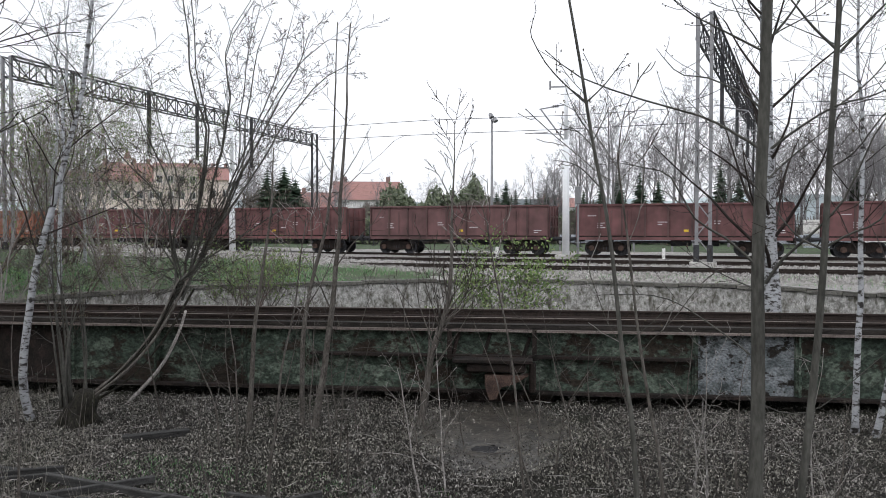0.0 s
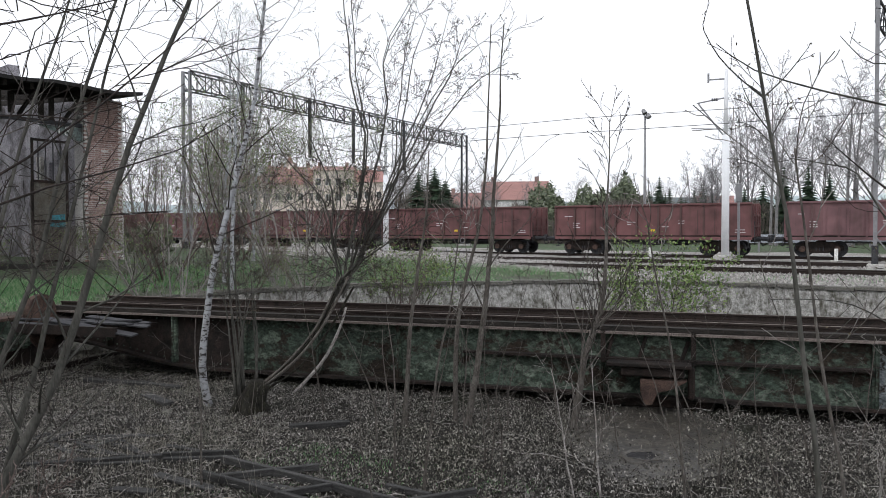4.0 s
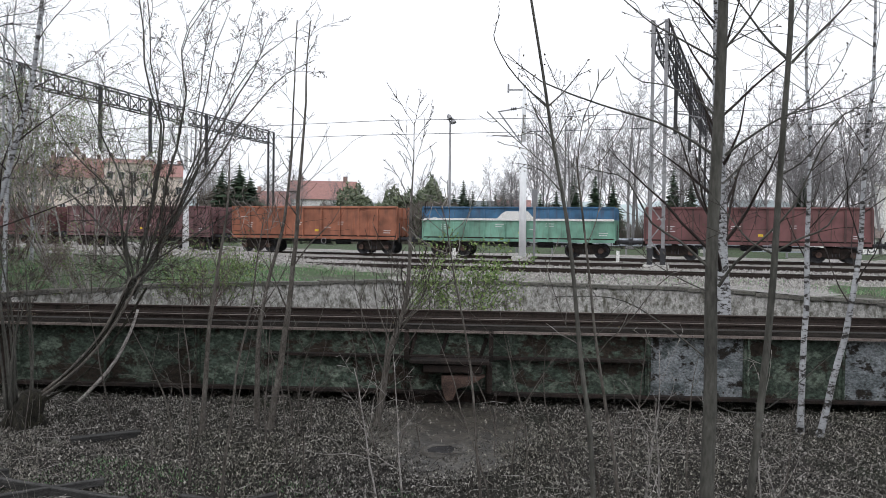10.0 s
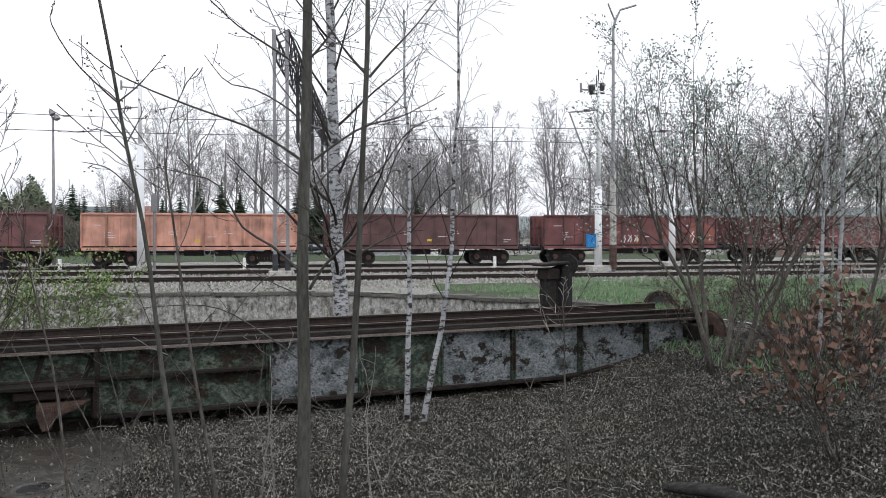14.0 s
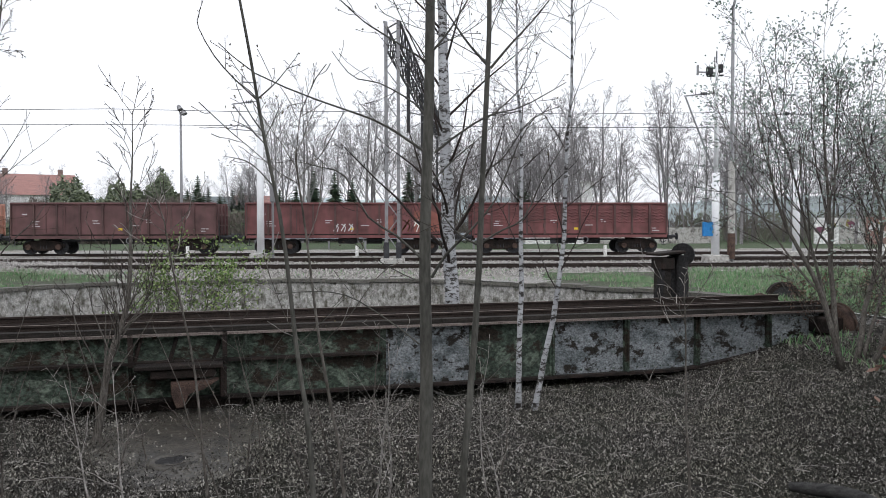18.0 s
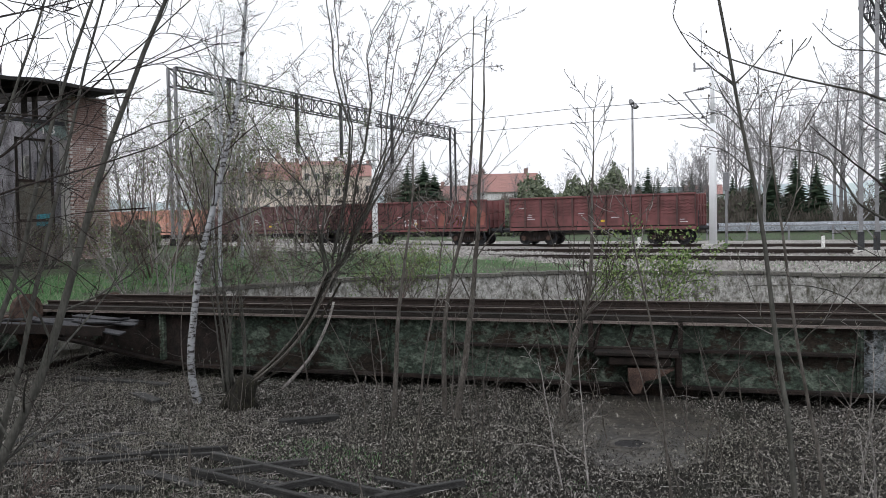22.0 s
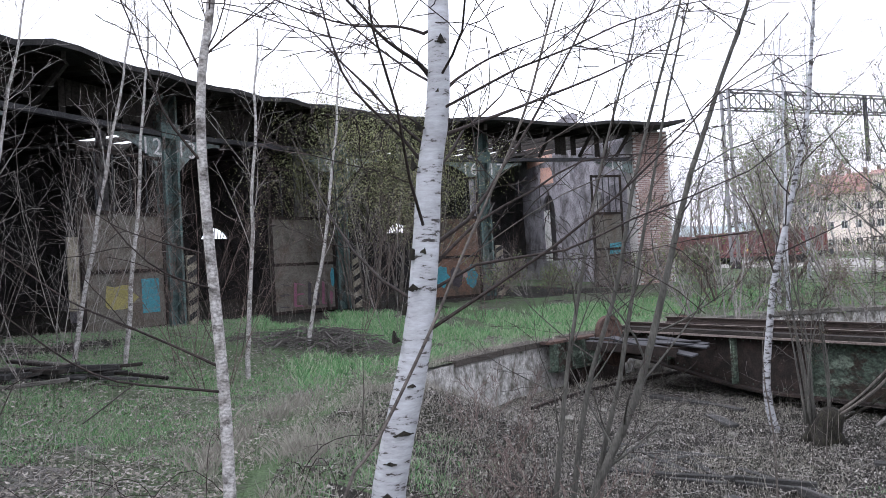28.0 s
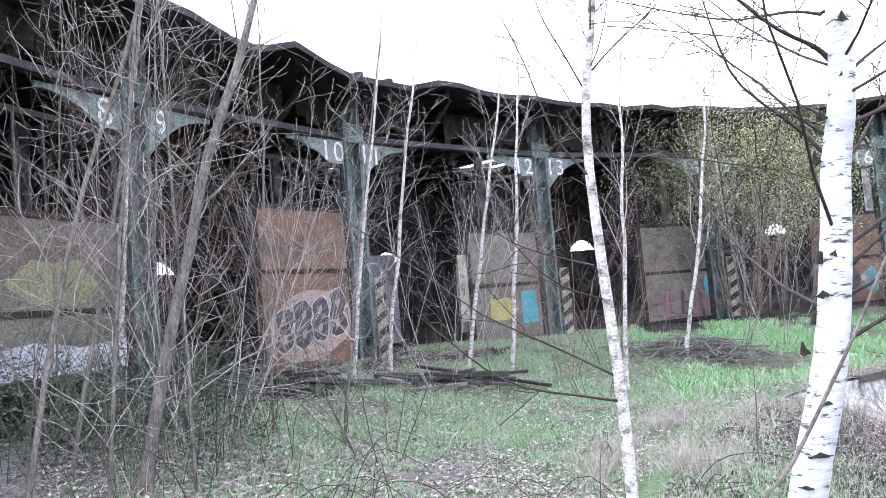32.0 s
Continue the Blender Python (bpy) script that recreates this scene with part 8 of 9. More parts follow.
    def bush(x, y, n, h, lean, label, bud, size, per, reach, seed, twig="twig", spec=SHRUB, r=0.03, spreadr=0.5):
        g = random.Random(seed)
        b = Vector((x, y, drop_to(x, y)))
        ob = empty("shrub", b.x, b.y, b.z, 0, label, "shrub")
        o2, t2 = {}, []
        for k in range(n):
            a = g.uniform(0, 6.28)
            d = Vector((lean[0] + spreadr * math.cos(a), lean[1] + spreadr * math.sin(a), 1.0)).normalized()
            grow(o2, t2, g, Vector((0.25 * math.cos(a), 0.25 * math.sin(a), -0.05)), d, h * g.uniform(0.65, 1.1), r * g.uniform(0.7, 1.2), 0, spec)
        tree_parts(ob, o2, t2, g, twig if twig in ("twig_pale", "twig_red") else "bark_grey", twig, bud, size, per, reach, sides=(6, 4, 3, 3))
        return ob

    bush(8.0, 12.9, 8, 5.4, (0.16, 0.05), "tall bush breaking into pale catkin buds beside the bridge end", "bud_pale", 0.04, 2, 0.08, 61, spec=WILLOW, r=0.05, spreadr=0.3)
    bush(9.3, 11.4, 3, 6.4, (0.12, 0.1), "tall bare bush with pale buds at the pit's edge", "bud_pale", 0.04, 2, 0.08, 62, spec=WILLOW, r=0.04, spreadr=0.35)
    bush(6.45, 7.55, 4, 1.75, (-0.16, 0.16), "low bush with withered russet leaves", "oak_brown", 0.075, 1, 0.06, 63, r=0.012, spreadr=0.2)
    for k, (x, y, h, l) in enumerate(((9.2, 11.9, 5.6, 0.1), (9.5, 11.8, 6.2, 0.05), (9.95, 11.3, 5.4, 0.75))):
        z = drop_to(x, y)
        traced_tree("birch", [(x, y, z - 0.1), (x + 0.3 * l, y - 0.2 * l, z + 1.6), (x + 0.7 * l, y - 0.45 * l, z + 3.4)], 0.04, 0.014, h, with_spec(BIRCH, levels=2), "slim white birch among the bushes at the pit's edge", "birch", "twig", 260 + k, group=B)
    shoots = with_spec(SHRUB, kids=[(7, 25, 60, 0.5, 0.2), (3, 25, 60, 0.45, 0.2)], wiggle=[0.09, 0.15, 0.2], thin=0.0034)
    for k, (x, y) in enumerate(((-3.6, 9.3), (-2.9, 8.2), (-2.1, 9.6), (-1.5, 8.0), (-0.9, 9.0), (-0.2, 8.3), (0.5, 9.4), (-4.6, 8.6), (-5.6, 9.9), (1.3, 8.6), (-6.4, 8.8))):
        bush(x, y, 1 + k % 2, 1.7 + 0.3 * (k % 4), (0.1 * (k % 3 - 1), 0), "young bare shoot with pale forked twigs in the pit", None, 0.02, 1, 0.03, 270 + k, r=0.014, twig="twig_pale" if k % 4 == 1 else "twig", spec=with_spec(shoots, kids=[(6, 40, 80, 0.45, 0.2), (3, 25, 60, 0.45, 0.2)], thin=0.0024), spreadr=0.15)
    bush(6.6, 7.9, 4, 2.8, (0.1, 0.1), "bare bramble bush at the pit's edge", None, 0.05, 1, 0.05, 64, r=0.014)
    for k, (x, y) in enumerate(((9.8, 9.3), (11.5, 14.5), (13, 11), (14.5, 16))):
        bush(x, y, 4, 4.5 + (k % 3), (0, 0), "bare bush of a thicket at the yard's edge", "bud_pale", 0.03, 2, 0.06, 70 + k, r=0.03, spec=WILLOW if k % 2 else SHRUB, twig="twig_pale")
    for k, a in enumerate((332, 340, 347, 353, 359, 5, 11, 17, 344, 351, 336)):
        r = 13.6 + 0.9 * math.sin(k * 2.1)
        bush(*ring(a, r), 7, 1.0 + 0.35 * (k % 3), (0, 0), "low dark tangle of bare shoots on the pit's bank", "oak_brown" if k % 4 == 1 else None, 0.035, 1, 0.04, 170 + k, r=0.008, spreadr=0.7)
    bush(-5.2, 18.6, 9, 2.9, (0, 0), "young bush in fresh green leaf behind the bridge", "bud_green", 0.05, 3, 0.06, 80, r=0.02)
    bush(-13.2, 20.2, 7, 2.4, (0, 0), "bush in fresh green leaf at the pit's rim", "bud_green", 0.05, 2, 0.06, 81, r=0.02)
    for k, (x, y, h) in enumerate(((-17.5, 14.5, 4.0), (-20.5, 17.0, 5.0), (-19.0, 20.5, 6.0), (-22.5, 22.0, 7.0), (-16.5, 19.0, 3.4), (-25.0, 25.0, 7.5), (-21, 24.5, 6.5), (-15.0, 22.5, 2.6))):
        bush(x, y, 7, h, (0, 0), "bare thicket bush beside the roundhouse corner", "bud_green", 0.04, 1, 0.08, 90 + k, r=0.035, spec=WILLOW if h > 5 else SHRUB, twig="twig_red" if k % 2 else "twig_pale")
    for k, (x, y, h) in enumerate(((-18.6, 16.6, 2.3), (-17.9, 18.2, 2.0), (-19.5, 15.2, 2.6), (-16.9, 19.6, 1.8), (-18.9, 17.6, 3.6), (-20.0, 16.2, 4.2))):
        bush(x, y, 7 if h < 3 else 5, h, (0, 0), "dark tangled bare bush at the pit's rim beside the grass", "bud_dark", 0.024, 1, 0.03, 290 + k, r=0.012, twig="twig_red" if k % 2 else "twig", spreadr=0.9 if h < 3 else 0.45)
    dense = with_spec(SHRUB, kids=[(9, 15, 50, 0.45, 0.15), (6, 20, 70, 0.42, 0.1)], thin=0.0016, slim=0.5, wiggle=[0.06, 0.13, 0.2])
    spots = [(-8.2, -3.9, 3.6), (-9.4, -5.2, 4.6), (-8.9, -2.2, 2.6), (-11.8, -4.3, 4.4), (-13.3, -1.9, 4.6), (-13.4, 0.6, 4.2), (-16.2, 1.2, 5.2), (-17.5, 3.9, 5.0), (-14.5, -4.6, 5.4), (-20.5, 8.6, 3.2), (-22.0, 11.2, 2.8), (-19.5, 12.8, 2.4), (-16.0, -1.6, 5.6), (-12.0, -6.2, 5.4), (-7.6, -5.4, 4.8), (-15.2, 0.2, 5.2), (-18.4, 5.2, 5.2), (-8.4, -6.6, 5.6), (-21.6, 13.4, 3.4)]
    for k, (x, y, h) in enumerate(spots):
        bush(x, y, 6, h, (0, 0), "dense bare shrub with pale twigs before the roundhouse", None, 0.03, 1, 0.05, 110 + k, r=0.008, twig=("twig_pale", "twig_red", "twig", "twig_red")[k % 4], spec=dense, spreadr=0.42)
    for k, (x, y, h) in enumerate(((-5.6, 2.2, 1.1), (-6.4, 3.4, 1.2), (-7.6, 3.9, 1.0), (-9.2, 3.6, 1.3), (-10.6, 4.3, 1.1), (-5.0, 3.4, 0.9))):
        bush(x, y, 3, h, (0, 0), "low tangle of bare bramble stems on the pit's rim", None, 0.02, 1, 0.03, 150 + k, r=0.006, twig="twig_red", spreadr=0.9)
    for k, (a, r, h) in enumerate(((173.5, 20.9, 1.5), (176.5, 20.3, 1.3), (179.5, 21.0, 1.7), (182.5, 20.6, 1.4), (186.0, 20.9, 1.6), (171.5, 20.2, 2.0), (190.5, 20.6, 1.5))):
        bush(*ring(a, r), 9, h, (0, 0), "low brown tangle of dead stems before the roundhouse corner", "bud_green" if k % 3 == 0 else None, 0.03, 1, 0.05, 410 + k, r=0.008, twig=("twig_red", "twig_pale", "twig")[k % 3], spreadr=0.85)
    # ivy-grown elder between the stalls
    g = random.Random(140)
    iv = empty("ivy_thicket", *ring(201.0, 21.6), ground_z(*ring(201.0, 21.6)), 0, "tall thicket grown over with small green leaves", "shrub")
    o2, t2 = {}, []
    for k in range(22):
        a = g.uniform(0, 6.28)
        grow(o2, t2, g, Vector((1.1 * math.cos(a), 1.7 * math.sin(a), 0)), Vector((0.2 * math.cos(a), 0.2 * math.sin(a), 1)), g.uniform(4.5, 6.6), 0.04, 0, SHRUB)
    tree_parts(iv, o2, t2, g, "bark_grey", "twig", "ivy", 0.034, 16, 0.2, sides=(6, 4, 3))


def spruce(s_needle, s_trunk, x, y, z, h, r, rng):
    s_trunk.rod([(x, y, z), (x, y, z + h)], [0.16, 0.03], 5)
    tiers = int(h / 0.3)
    for k in range(tiers):
        q = k / tiers
        zz = z + 0.6 + (h - 0.6) * q
        rr = r * (1 - q) ** 0.85 + 0.12
        for i in range(11):
            a = 6.283 * i / 11 + rng.uniform(-0.3, 0.3) + k
            l2 = rr * rng.uniform(0.45, 1.2)
            c, s = math.cos(a), math.sin(a)
            w = 0.32 * l2 + 0.12
            o = (x, y, zz + 0.1)
            e = (x + c * l2, y + s * l2, zz - 0.35 * l2)
            m1 = (x + c * l2 * 0.6 - s * w, y + s * l2 * 0.6 + c * w, zz - 0.25 * l2)
            m2 = (x + c * l2 * 0.6 + s * w, y + s * l2 * 0.6 - c * w, zz - 0.3 * l2)
            s_needle.add([o, m1, e, m2], [(0, 1, 2, 3)])


def make_far_woods():
    rng = random.Random(200)

    def place(az, d):
        return -d * math.sin(radians(az)), d * math.cos(radians(az))

    # a few far tree shapes, joined into one wood
    shapes = []
    for k in range(5):
        out, tips = {}, []
        g = random.Random(300 + k)
        grow(out, tips, g, Vector((0, 0, 0)), Vector((0, 0, 1)), 16, 0.2, 0, FAR_TREE)
        s = Solid()
        for lvl in out:
            for pts, rad in out[lvl]:
                s.rod(pts, rad, 4 if lvl == 0 else 3, False)
        shapes.append((np.array(s.v), s.f))
    V, F, k0 = [], [], 0
    spots = []
    for i in range(120):
        az = rng.uniform(-52, 9.5)
        spots.append((az, rng.uniform(82, 128), rng.uniform(0.75, 1.15)))
    for i in range(46):
        spots.append((rng.uniform(-34, -4), rng.uniform(96, 140), rng.uniform(0.6, 0.95)))
    for i in range(9):
        spots.append((rng.uniform(9.5, 13), rng.uniform(100, 125), rng.uniform(0.55, 0.75)))
    for i in range(20):
        spots.append((rng.uniform(13, 25), rng.uniform(112, 140), rng.uniform(0.42, 0.66)))
    for i in range(16):
        spots.append((rng.uniform(25, 34), rng.uniform(115, 150), rng.uniform(0.55, 0.8)))
    for i in range(18):
        spots.append((rng.uniform(46, 58), rng.uniform(70, 110), rng.uniform(0.6, 0.9)))
    for az, d, k in spots:
        x, y = place(az, d)
        v, f = shapes[rng.randrange(5)]
        a = rng.uniform(0, 6.28)
        c, s = math.cos(a), math.sin(a)
        p = np.stack([v[:, 0] * c - v[:, 1] * s, v[:, 0] * s + v[:, 1] * c, v[:, 2] * rng.uniform(0.9, 1.1)], 1) * k + np.array([x, y, -0.3])
        V.append(p)
        F += [tuple(q + k0 for q in face) for face in f]
        k0 += len(v)
    V = np.concatenate(V)
    tagged(new("far_woods", mesh_of("far_woods", V.tolist(), F, "twig_far")), "bare grey-brown trees far behind the tracks, paled for haze", "woods", kind="stuff")
    # spruces
    nd, tr = Solid(), Solid()
    for az, d, h in ((13.9, 118, 8.2), (14.6, 121, 9.2), (13.1, 116, 6.6), (12.2, 118, 7.0), (11.6, 116, 7.6), (17.4, 120, 6.8), (18.4, 118, 6.0), (6.4, 96, 8.4), (4.9, 98, 9.0), (3.6, 97, 8.0), (-0.6, 99, 9.0), (-1.8, 96, 8.0), (-9, 100, 8.6), (22.2, 110, 6.0), (24.2, 112, 5.4), (31, 96, 9.5), (32.2, 95, 8.5), (30.2, 97, 7.4), (15.3, 117, 7.6), (16.1, 119, 6.4), (12.8, 112, 5.6), (14.2, 112, 6.2), (16.8, 114, 5.8), (11.0, 113, 6.0), (10.3, 116, 6.6), (15.8, 110, 5.0), (13.5, 108, 4.6), (8.9, 100, 6.0), (7.7, 98, 7.0)):
        x, y = place(az, d)
        spruce(nd, tr, x, y, -0.2, h * rng.uniform(0.98, 1.15), (2.4 if az < 29 else 3.8) * rng.uniform(0.85, 1.2), rng)
    w = empty("spruce_group", label="dark green spruces behind the tracks", category="trees", kind="stuff")
    tagged(nd.part("needles", "needle", w), kind="stuff")
    tagged(tr.part("trunks", "bark_grey", w), kind="stuff")
    # low brush and fresh foliage
    for name, mat, n, rngs, label in (("far_brush", "far_brush", 92000, ((5, 27, 95, 118, 0.3, 7.0), (-55, 60, 90, 108, 0.2, 3.4), (-55, 10, 92, 112, 0.3, 6.0), (-55, 10, 92, 112, 0.3, 4.0), (8, 34, 92, 118, 0.3, 7.0)), "grey-brown brush along the far side of the yard"), ("far_foliage", "far_green", 64000, ((6, 26, 95, 116, 0.3, 6.0), (16.5, 24, 100, 118, 0.5, 10.5), (15.5, 19.5, 100, 116, 0.5, 9.5), (19.5, 22.5, 96, 112, 0.5, 8.0), (17.5, 21.5, 100, 118, 0.5, 6.5), (8, 18, 96, 112, 0.2, 3.6), (24, 31, 90, 100, 0.2, 4.0), (-48, -20, 120, 140, 0.2, 6.0), (50, 58, 45, 70, 0.2, 3.0)), "fresh green bushes behind the tracks")):
        s = Solid()
        for i in range(n):
            a0, a1, d0, d1, z0, z1 = rngs[i % len(rngs)]
            az = rng.uniform(a0, a1)
            lump = 0.68 + (0.45 if mat == "far_brush" else 0.3) * noise.noise(Vector((az * 0.5, 1.5 if mat == "far_brush" else 8, 0))) + 0.15 * noise.noise(Vector((az * 1.9, 4, 0)))
            x, y = place(az, rng.uniform(d0, d1))
            z = z0 + (z1 - z0) * lump * rng.random() ** 0.8
            q = rng.uniform(0.14, 0.36)
            u = Vector((rng.gauss(0, 1), rng.gauss(0, 1), rng.gauss(0, 1))).normalized()
            v = u.orthogonal().normalized() * q * 0.6
            if mat == "far_brush":
                q = rng.uniform(0.25, 0.8)
                u = Vector((rng.gauss(0, 0.35), rng.gauss(0, 0.35), 1)).normalized()
                v = u.orthogonal().normalized() * rng.uniform(0.02, 0.055)
            o = Vector((x, y, z - 0.3))
            s.add([o - u * q, o + v, o + u * q, o - v * 0.6], [(0, 1, 2, 3)])
        tagged(s.part(name, mat), label, "bushes", kind="stuff")


# ---- ground cover ----
def mud_depth(x, y):
    """0 at the middle of the wet mud, 1 at its uneven edge."""
    dx, dy = x + 3.1, y - 11.4
    return math.hypot(dx * 0.95 + dy * 0.25, (dy * 0.62 - dx * 0.1)) / (1.15 + 0.5 * noise.noise(Vector((x * 0.9, y * 0.9, 3))))


def bridge_gap(x, y):
    """Metres before the bridge's long axis, on the lawn's side."""
    return (x - CX) * math.sin(radians(BRIDGE_TURN)) - (y - CY) * math.cos(radians(BRIDGE_TURN))


def make_cover():
    rng = random.Random(400)
    s = Solid()
    n = 0
    while n < 470000:
        a, r = rng.uniform(0, 6.283), 14.0 * math.sqrt(rng.random())
        x, y = CX + r * math.cos(a), CY + r * math.sin(a)
        # leaves thinned along the near girder: dark bare soil stands for its shade
        if y > 16.5 + 0.2 * x and rng.random() < 0.85 or mud_depth(x, y) < rng.uniform(0.3, 1.15) and rng.random() < 0.93 or 0.5 < bridge_gap(x, y) < rng.uniform(1.0, 1.7) and rng.random() < 0.8:
            continue
        if noise.noise(Vector((x * 1.3, y * 1.3, 11))) + 0.7 * noise.noise(Vector((x * 4.5, y * 4.5, 2))) < rng.uniform(-1.0, -0.05):
            continue
        if r > 12.2 and -9.5 < x < -2.5 and y < 4.0 and rng.random() < 0.6:
            continue
        z = pit_z(x, y) + rng.uniform(0.004, 0.05)
        q = rng.uniform(0.01, 0.023)
        t = rng.uniform(0, 6.283)
        c, k = math.cos(t) * q, math.sin(t) * q
        w = rng.uniform(0.35, 0.65)
        s.add([(x - c, y - k, z + rng.uniform(-0.02, 0.025)), (x + k * w, y - c * w, z + rng.uniform(-0.02, 0.02)), (x + c, y + k, z + rng.uniform(-0.02, 0.035)), (x - k * w, y + c * w, z + rng.uniform(-0.02, 0.02))], [(0, 1, 2, 3)])
        n += 1
    tagged(s.part("fallen_leaves", "litter_leaf"), "dry grey-brown fallen leaves over the pit floor", "leaves", kind="stuff")

    lw = Solid()
    for _ in range(90000):
        d, az = 2.2 + 18 * rng.random() ** 1.3, radians(rng.uniform(40, 126))
        x, y = -d * math.sin(az), d * math.cos(az)
        r = math.hypot(x - CX, y - CY)
        if r < PIT_R + 0.1 or r > SHED_R + 3:
            continue
        if noise.noise(Vector((x * 0.5, y * 0.5, 6))) > rng.uniform(-0.1, 0.6) + 1.2 * smooth_step(-0.8, -2.4, y):
            continue
        z = ground_z(x, y) + rng.uniform(0.01, 0.08)
        q, t = rng.uniform(0.012, 0.034), rng.uniform(0, 6.283)
        c, k = math.cos(t) * q, math.sin(t) * q
        lw.add([(x - c, y - k, z), (x + k * 0.6, y - c * 0.6, z + rng.uniform(-0.01, 0.02)), (x + c, y + k, z + rng.uniform(-0.01, 0.03)), (x - k * 0.6, y + c * 0.6, z)], [(0, 1, 2, 3)])
    tagged(lw.part("lawn_leaves", "lawn_leaf"), "scattered dry leaves in the grass", "leaves", kind="stuff")
    tw = Solid()
    for k in range(9000):
        if k < 5200:
            d, az = 2.2 + 17 * rng.random(), radians(rng.uniform(42, 126))
            x, y = -d * math.sin(az), d * math.cos(az)
        else:
            a, r = rng.uniform(0, 6.283), 13.6 * math.sqrt(rng.random())
            x, y = CX + r * math.cos(a), CY + r * math.sin(a)
        if PIT_R - 0.3 < math.hypot(x - CX, y - CY) < PIT_R + 0.6 or math.hypot(x - CX, y - CY) > SHED_R:
            continue
        if mud_depth(x, y) < 1.1:
            continue
        z = drop_to(x, y) + rng.uniform(0.01, 0.05)
        l2, t = rng.uniform(0.08, 0.5), rng.uniform(0, 6.283)
        c, q = math.cos(t) * l2, math.sin(t) * l2
        tw.rod([(x, y, z), (x + c * 0.5 - q * 0.1, y + q * 0.5 + c * 0.1, z + rng.uniform(0.0, 0.05)), (x + c, y + q, z + rng.uniform(-0.01, 0.05))], [rng.uniform(0.002, 0.006)] * 2 + [0.0015], 3, False)
    tagged(tw.part("fallen_twigs", "twig_pale"), "fallen dry twigs scattered on the ground", "twigs", kind="stuff")
    br = Solid()
    for _ in range(70):
        d, az = rng.uniform(3.0, 7.5), radians(rng.uniform(66, 122))
        x, y = -d * math.sin(az), d * math.cos(az)
        z, l2, t = drop_to(x, y), rng.uniform(0.6, 1.7), rng.uniform(0, 6.283)
        c, q, h = math.cos(t) * l2, math.sin(t) * l2, rng.uniform(0.25, 0.7)
        br.rod(bend([(x, y, z - 0.03), (x + c * 0.25, y + q * 0.25, z + h * 0.8), (x + c * 0.6, y + q * 0.6, z + h), (x + c, y + q, z + h * rng.uniform(0.2, 0.7))], 9), [0.0058 - 0.0004 * i for i in range(10)], 4, False)
        for _ in range(3):
            f2 = rng.uniform(0.3, 0.9)
            bx, by, bz = x + c * f2, y + q * f2, z + h * 0.85
            t2, l3 = rng.uniform(0, 6.283), rng.uniform(0.15, 0.5)
            br.rod([(bx, by, bz), (bx + math.cos(t2) * l3, by + math.sin(t2) * l3, bz + rng.uniform(-0.1, 0.25))], [0.0028, 0.0012], 3, False)
    tagged(br.part("bramble_stems", "twig"), "thin dark arching bramble stems over the grass", "brambles", kind="stuff")
    hp = Solid()
    for k in range(300):
        x, y = -17.4 + rng.gauss(0, 0.55), 3.4 + rng.gauss(0, 1.0)
        z = ground_z(x, y) + 0.02 + 0.36 * rng.random() * math.exp(-((x + 17.4) ** 2 + (y - 3.4) ** 2) / 1.2)
        l2, t = rng.uniform(0.4, 1.6), rng.uniform(0, 6.283)
        c, q = math.cos(t) * l2 * 0.5, math.sin(t) * l2 * 0.5
        hp.rod([(x - c, y - q, z - rng.uniform(0, 0.1)), (x + q * 0.1, y - c * 0.1, z + 0.06), (x + c, y + q, z - rng.uniform(-0.1, 0.1))], [0.008 + 0.016 * rng.random() ** 2] * 2 + [0.004], 4, False)
    tagged(hp.part("brush_heap", "wood_mid"), "dark heap of cut grey branches before the roundhouse", "brush heap", kind="stuff")
    sh = Solid()
    for _ in range(60):
        a, r = rng.uniform(0, 6.283), 13.4 * math.sqrt(rng.random())
        x, y = CX + r * math.cos(a), CY + r * math.sin(a)
        if abs((y - CY) - 0.219 * (x - CX)) < 1.6 or math.hypot(x, y) < 3.2 or (x > 1.5 and rng.random() < 0.85):
            continue
        z, h = pit_z(x, y) - 0.03, rng.uniform(0.35, 1.5)
        o2, t2 = {}, []
        grow(o2, t2, rng, Vector((x, y, z)), Vector((rng.gauss(0, 0.15), rng.gauss(0, 0.15), 1)).normalized(), h, 0.004 + 0.005 * h, 1, with_spec(SAPLING, kids=[(1, 20, 40, 0.3, 0.3), (4, 35, 70, 0.36, 0.25)], thin=0.0018, wiggle=[0.06, 0.1, 0.18]))
        for lvl in o2:
            for pts, rad in o2[lvl]:
                sh.rod(pts, rad, 4, False)
    for _ in range(20):
        x, y = rng.uniform(-8.5, 1.5), rng.uniform(5.2, 12.2)
        if abs((y - CY) - 0.219 * (x - CX)) < 1.7 or math.hypot(x, y) < 4.8 or math.hypot(x - CX, y - CY) > 12.6:
            continue
        z, h = pit_z(x, y) - 0.03, rng.uniform(1.0, 2.4)
        o2, t2 = {}, []
        grow(o2, t2, rng, Vector((x, y, z)), Vector((rng.gauss(0, 0.12), rng.gauss(0, 0.12), 1)).normalized(), h, 0.006 + 0.005 * h, 0, with_spec(SAPLING, kids=[(7, 45, 80, 0.4, 0.2), (3, 25, 60, 0.4, 0.3)], thin=0.002, wiggle=[0.07, 0.16, 0.2], slim=0.4))
        for lvl in o2:
            for pts, rad in o2[lvl]:
                sh.rod(pts, rad, 5 if lvl == 0 else 4, False)
    tagged(sh.part("shoots", "shoot"), "thin bare shoots sprouting all over the pit floor", "shoots", kind="stuff")

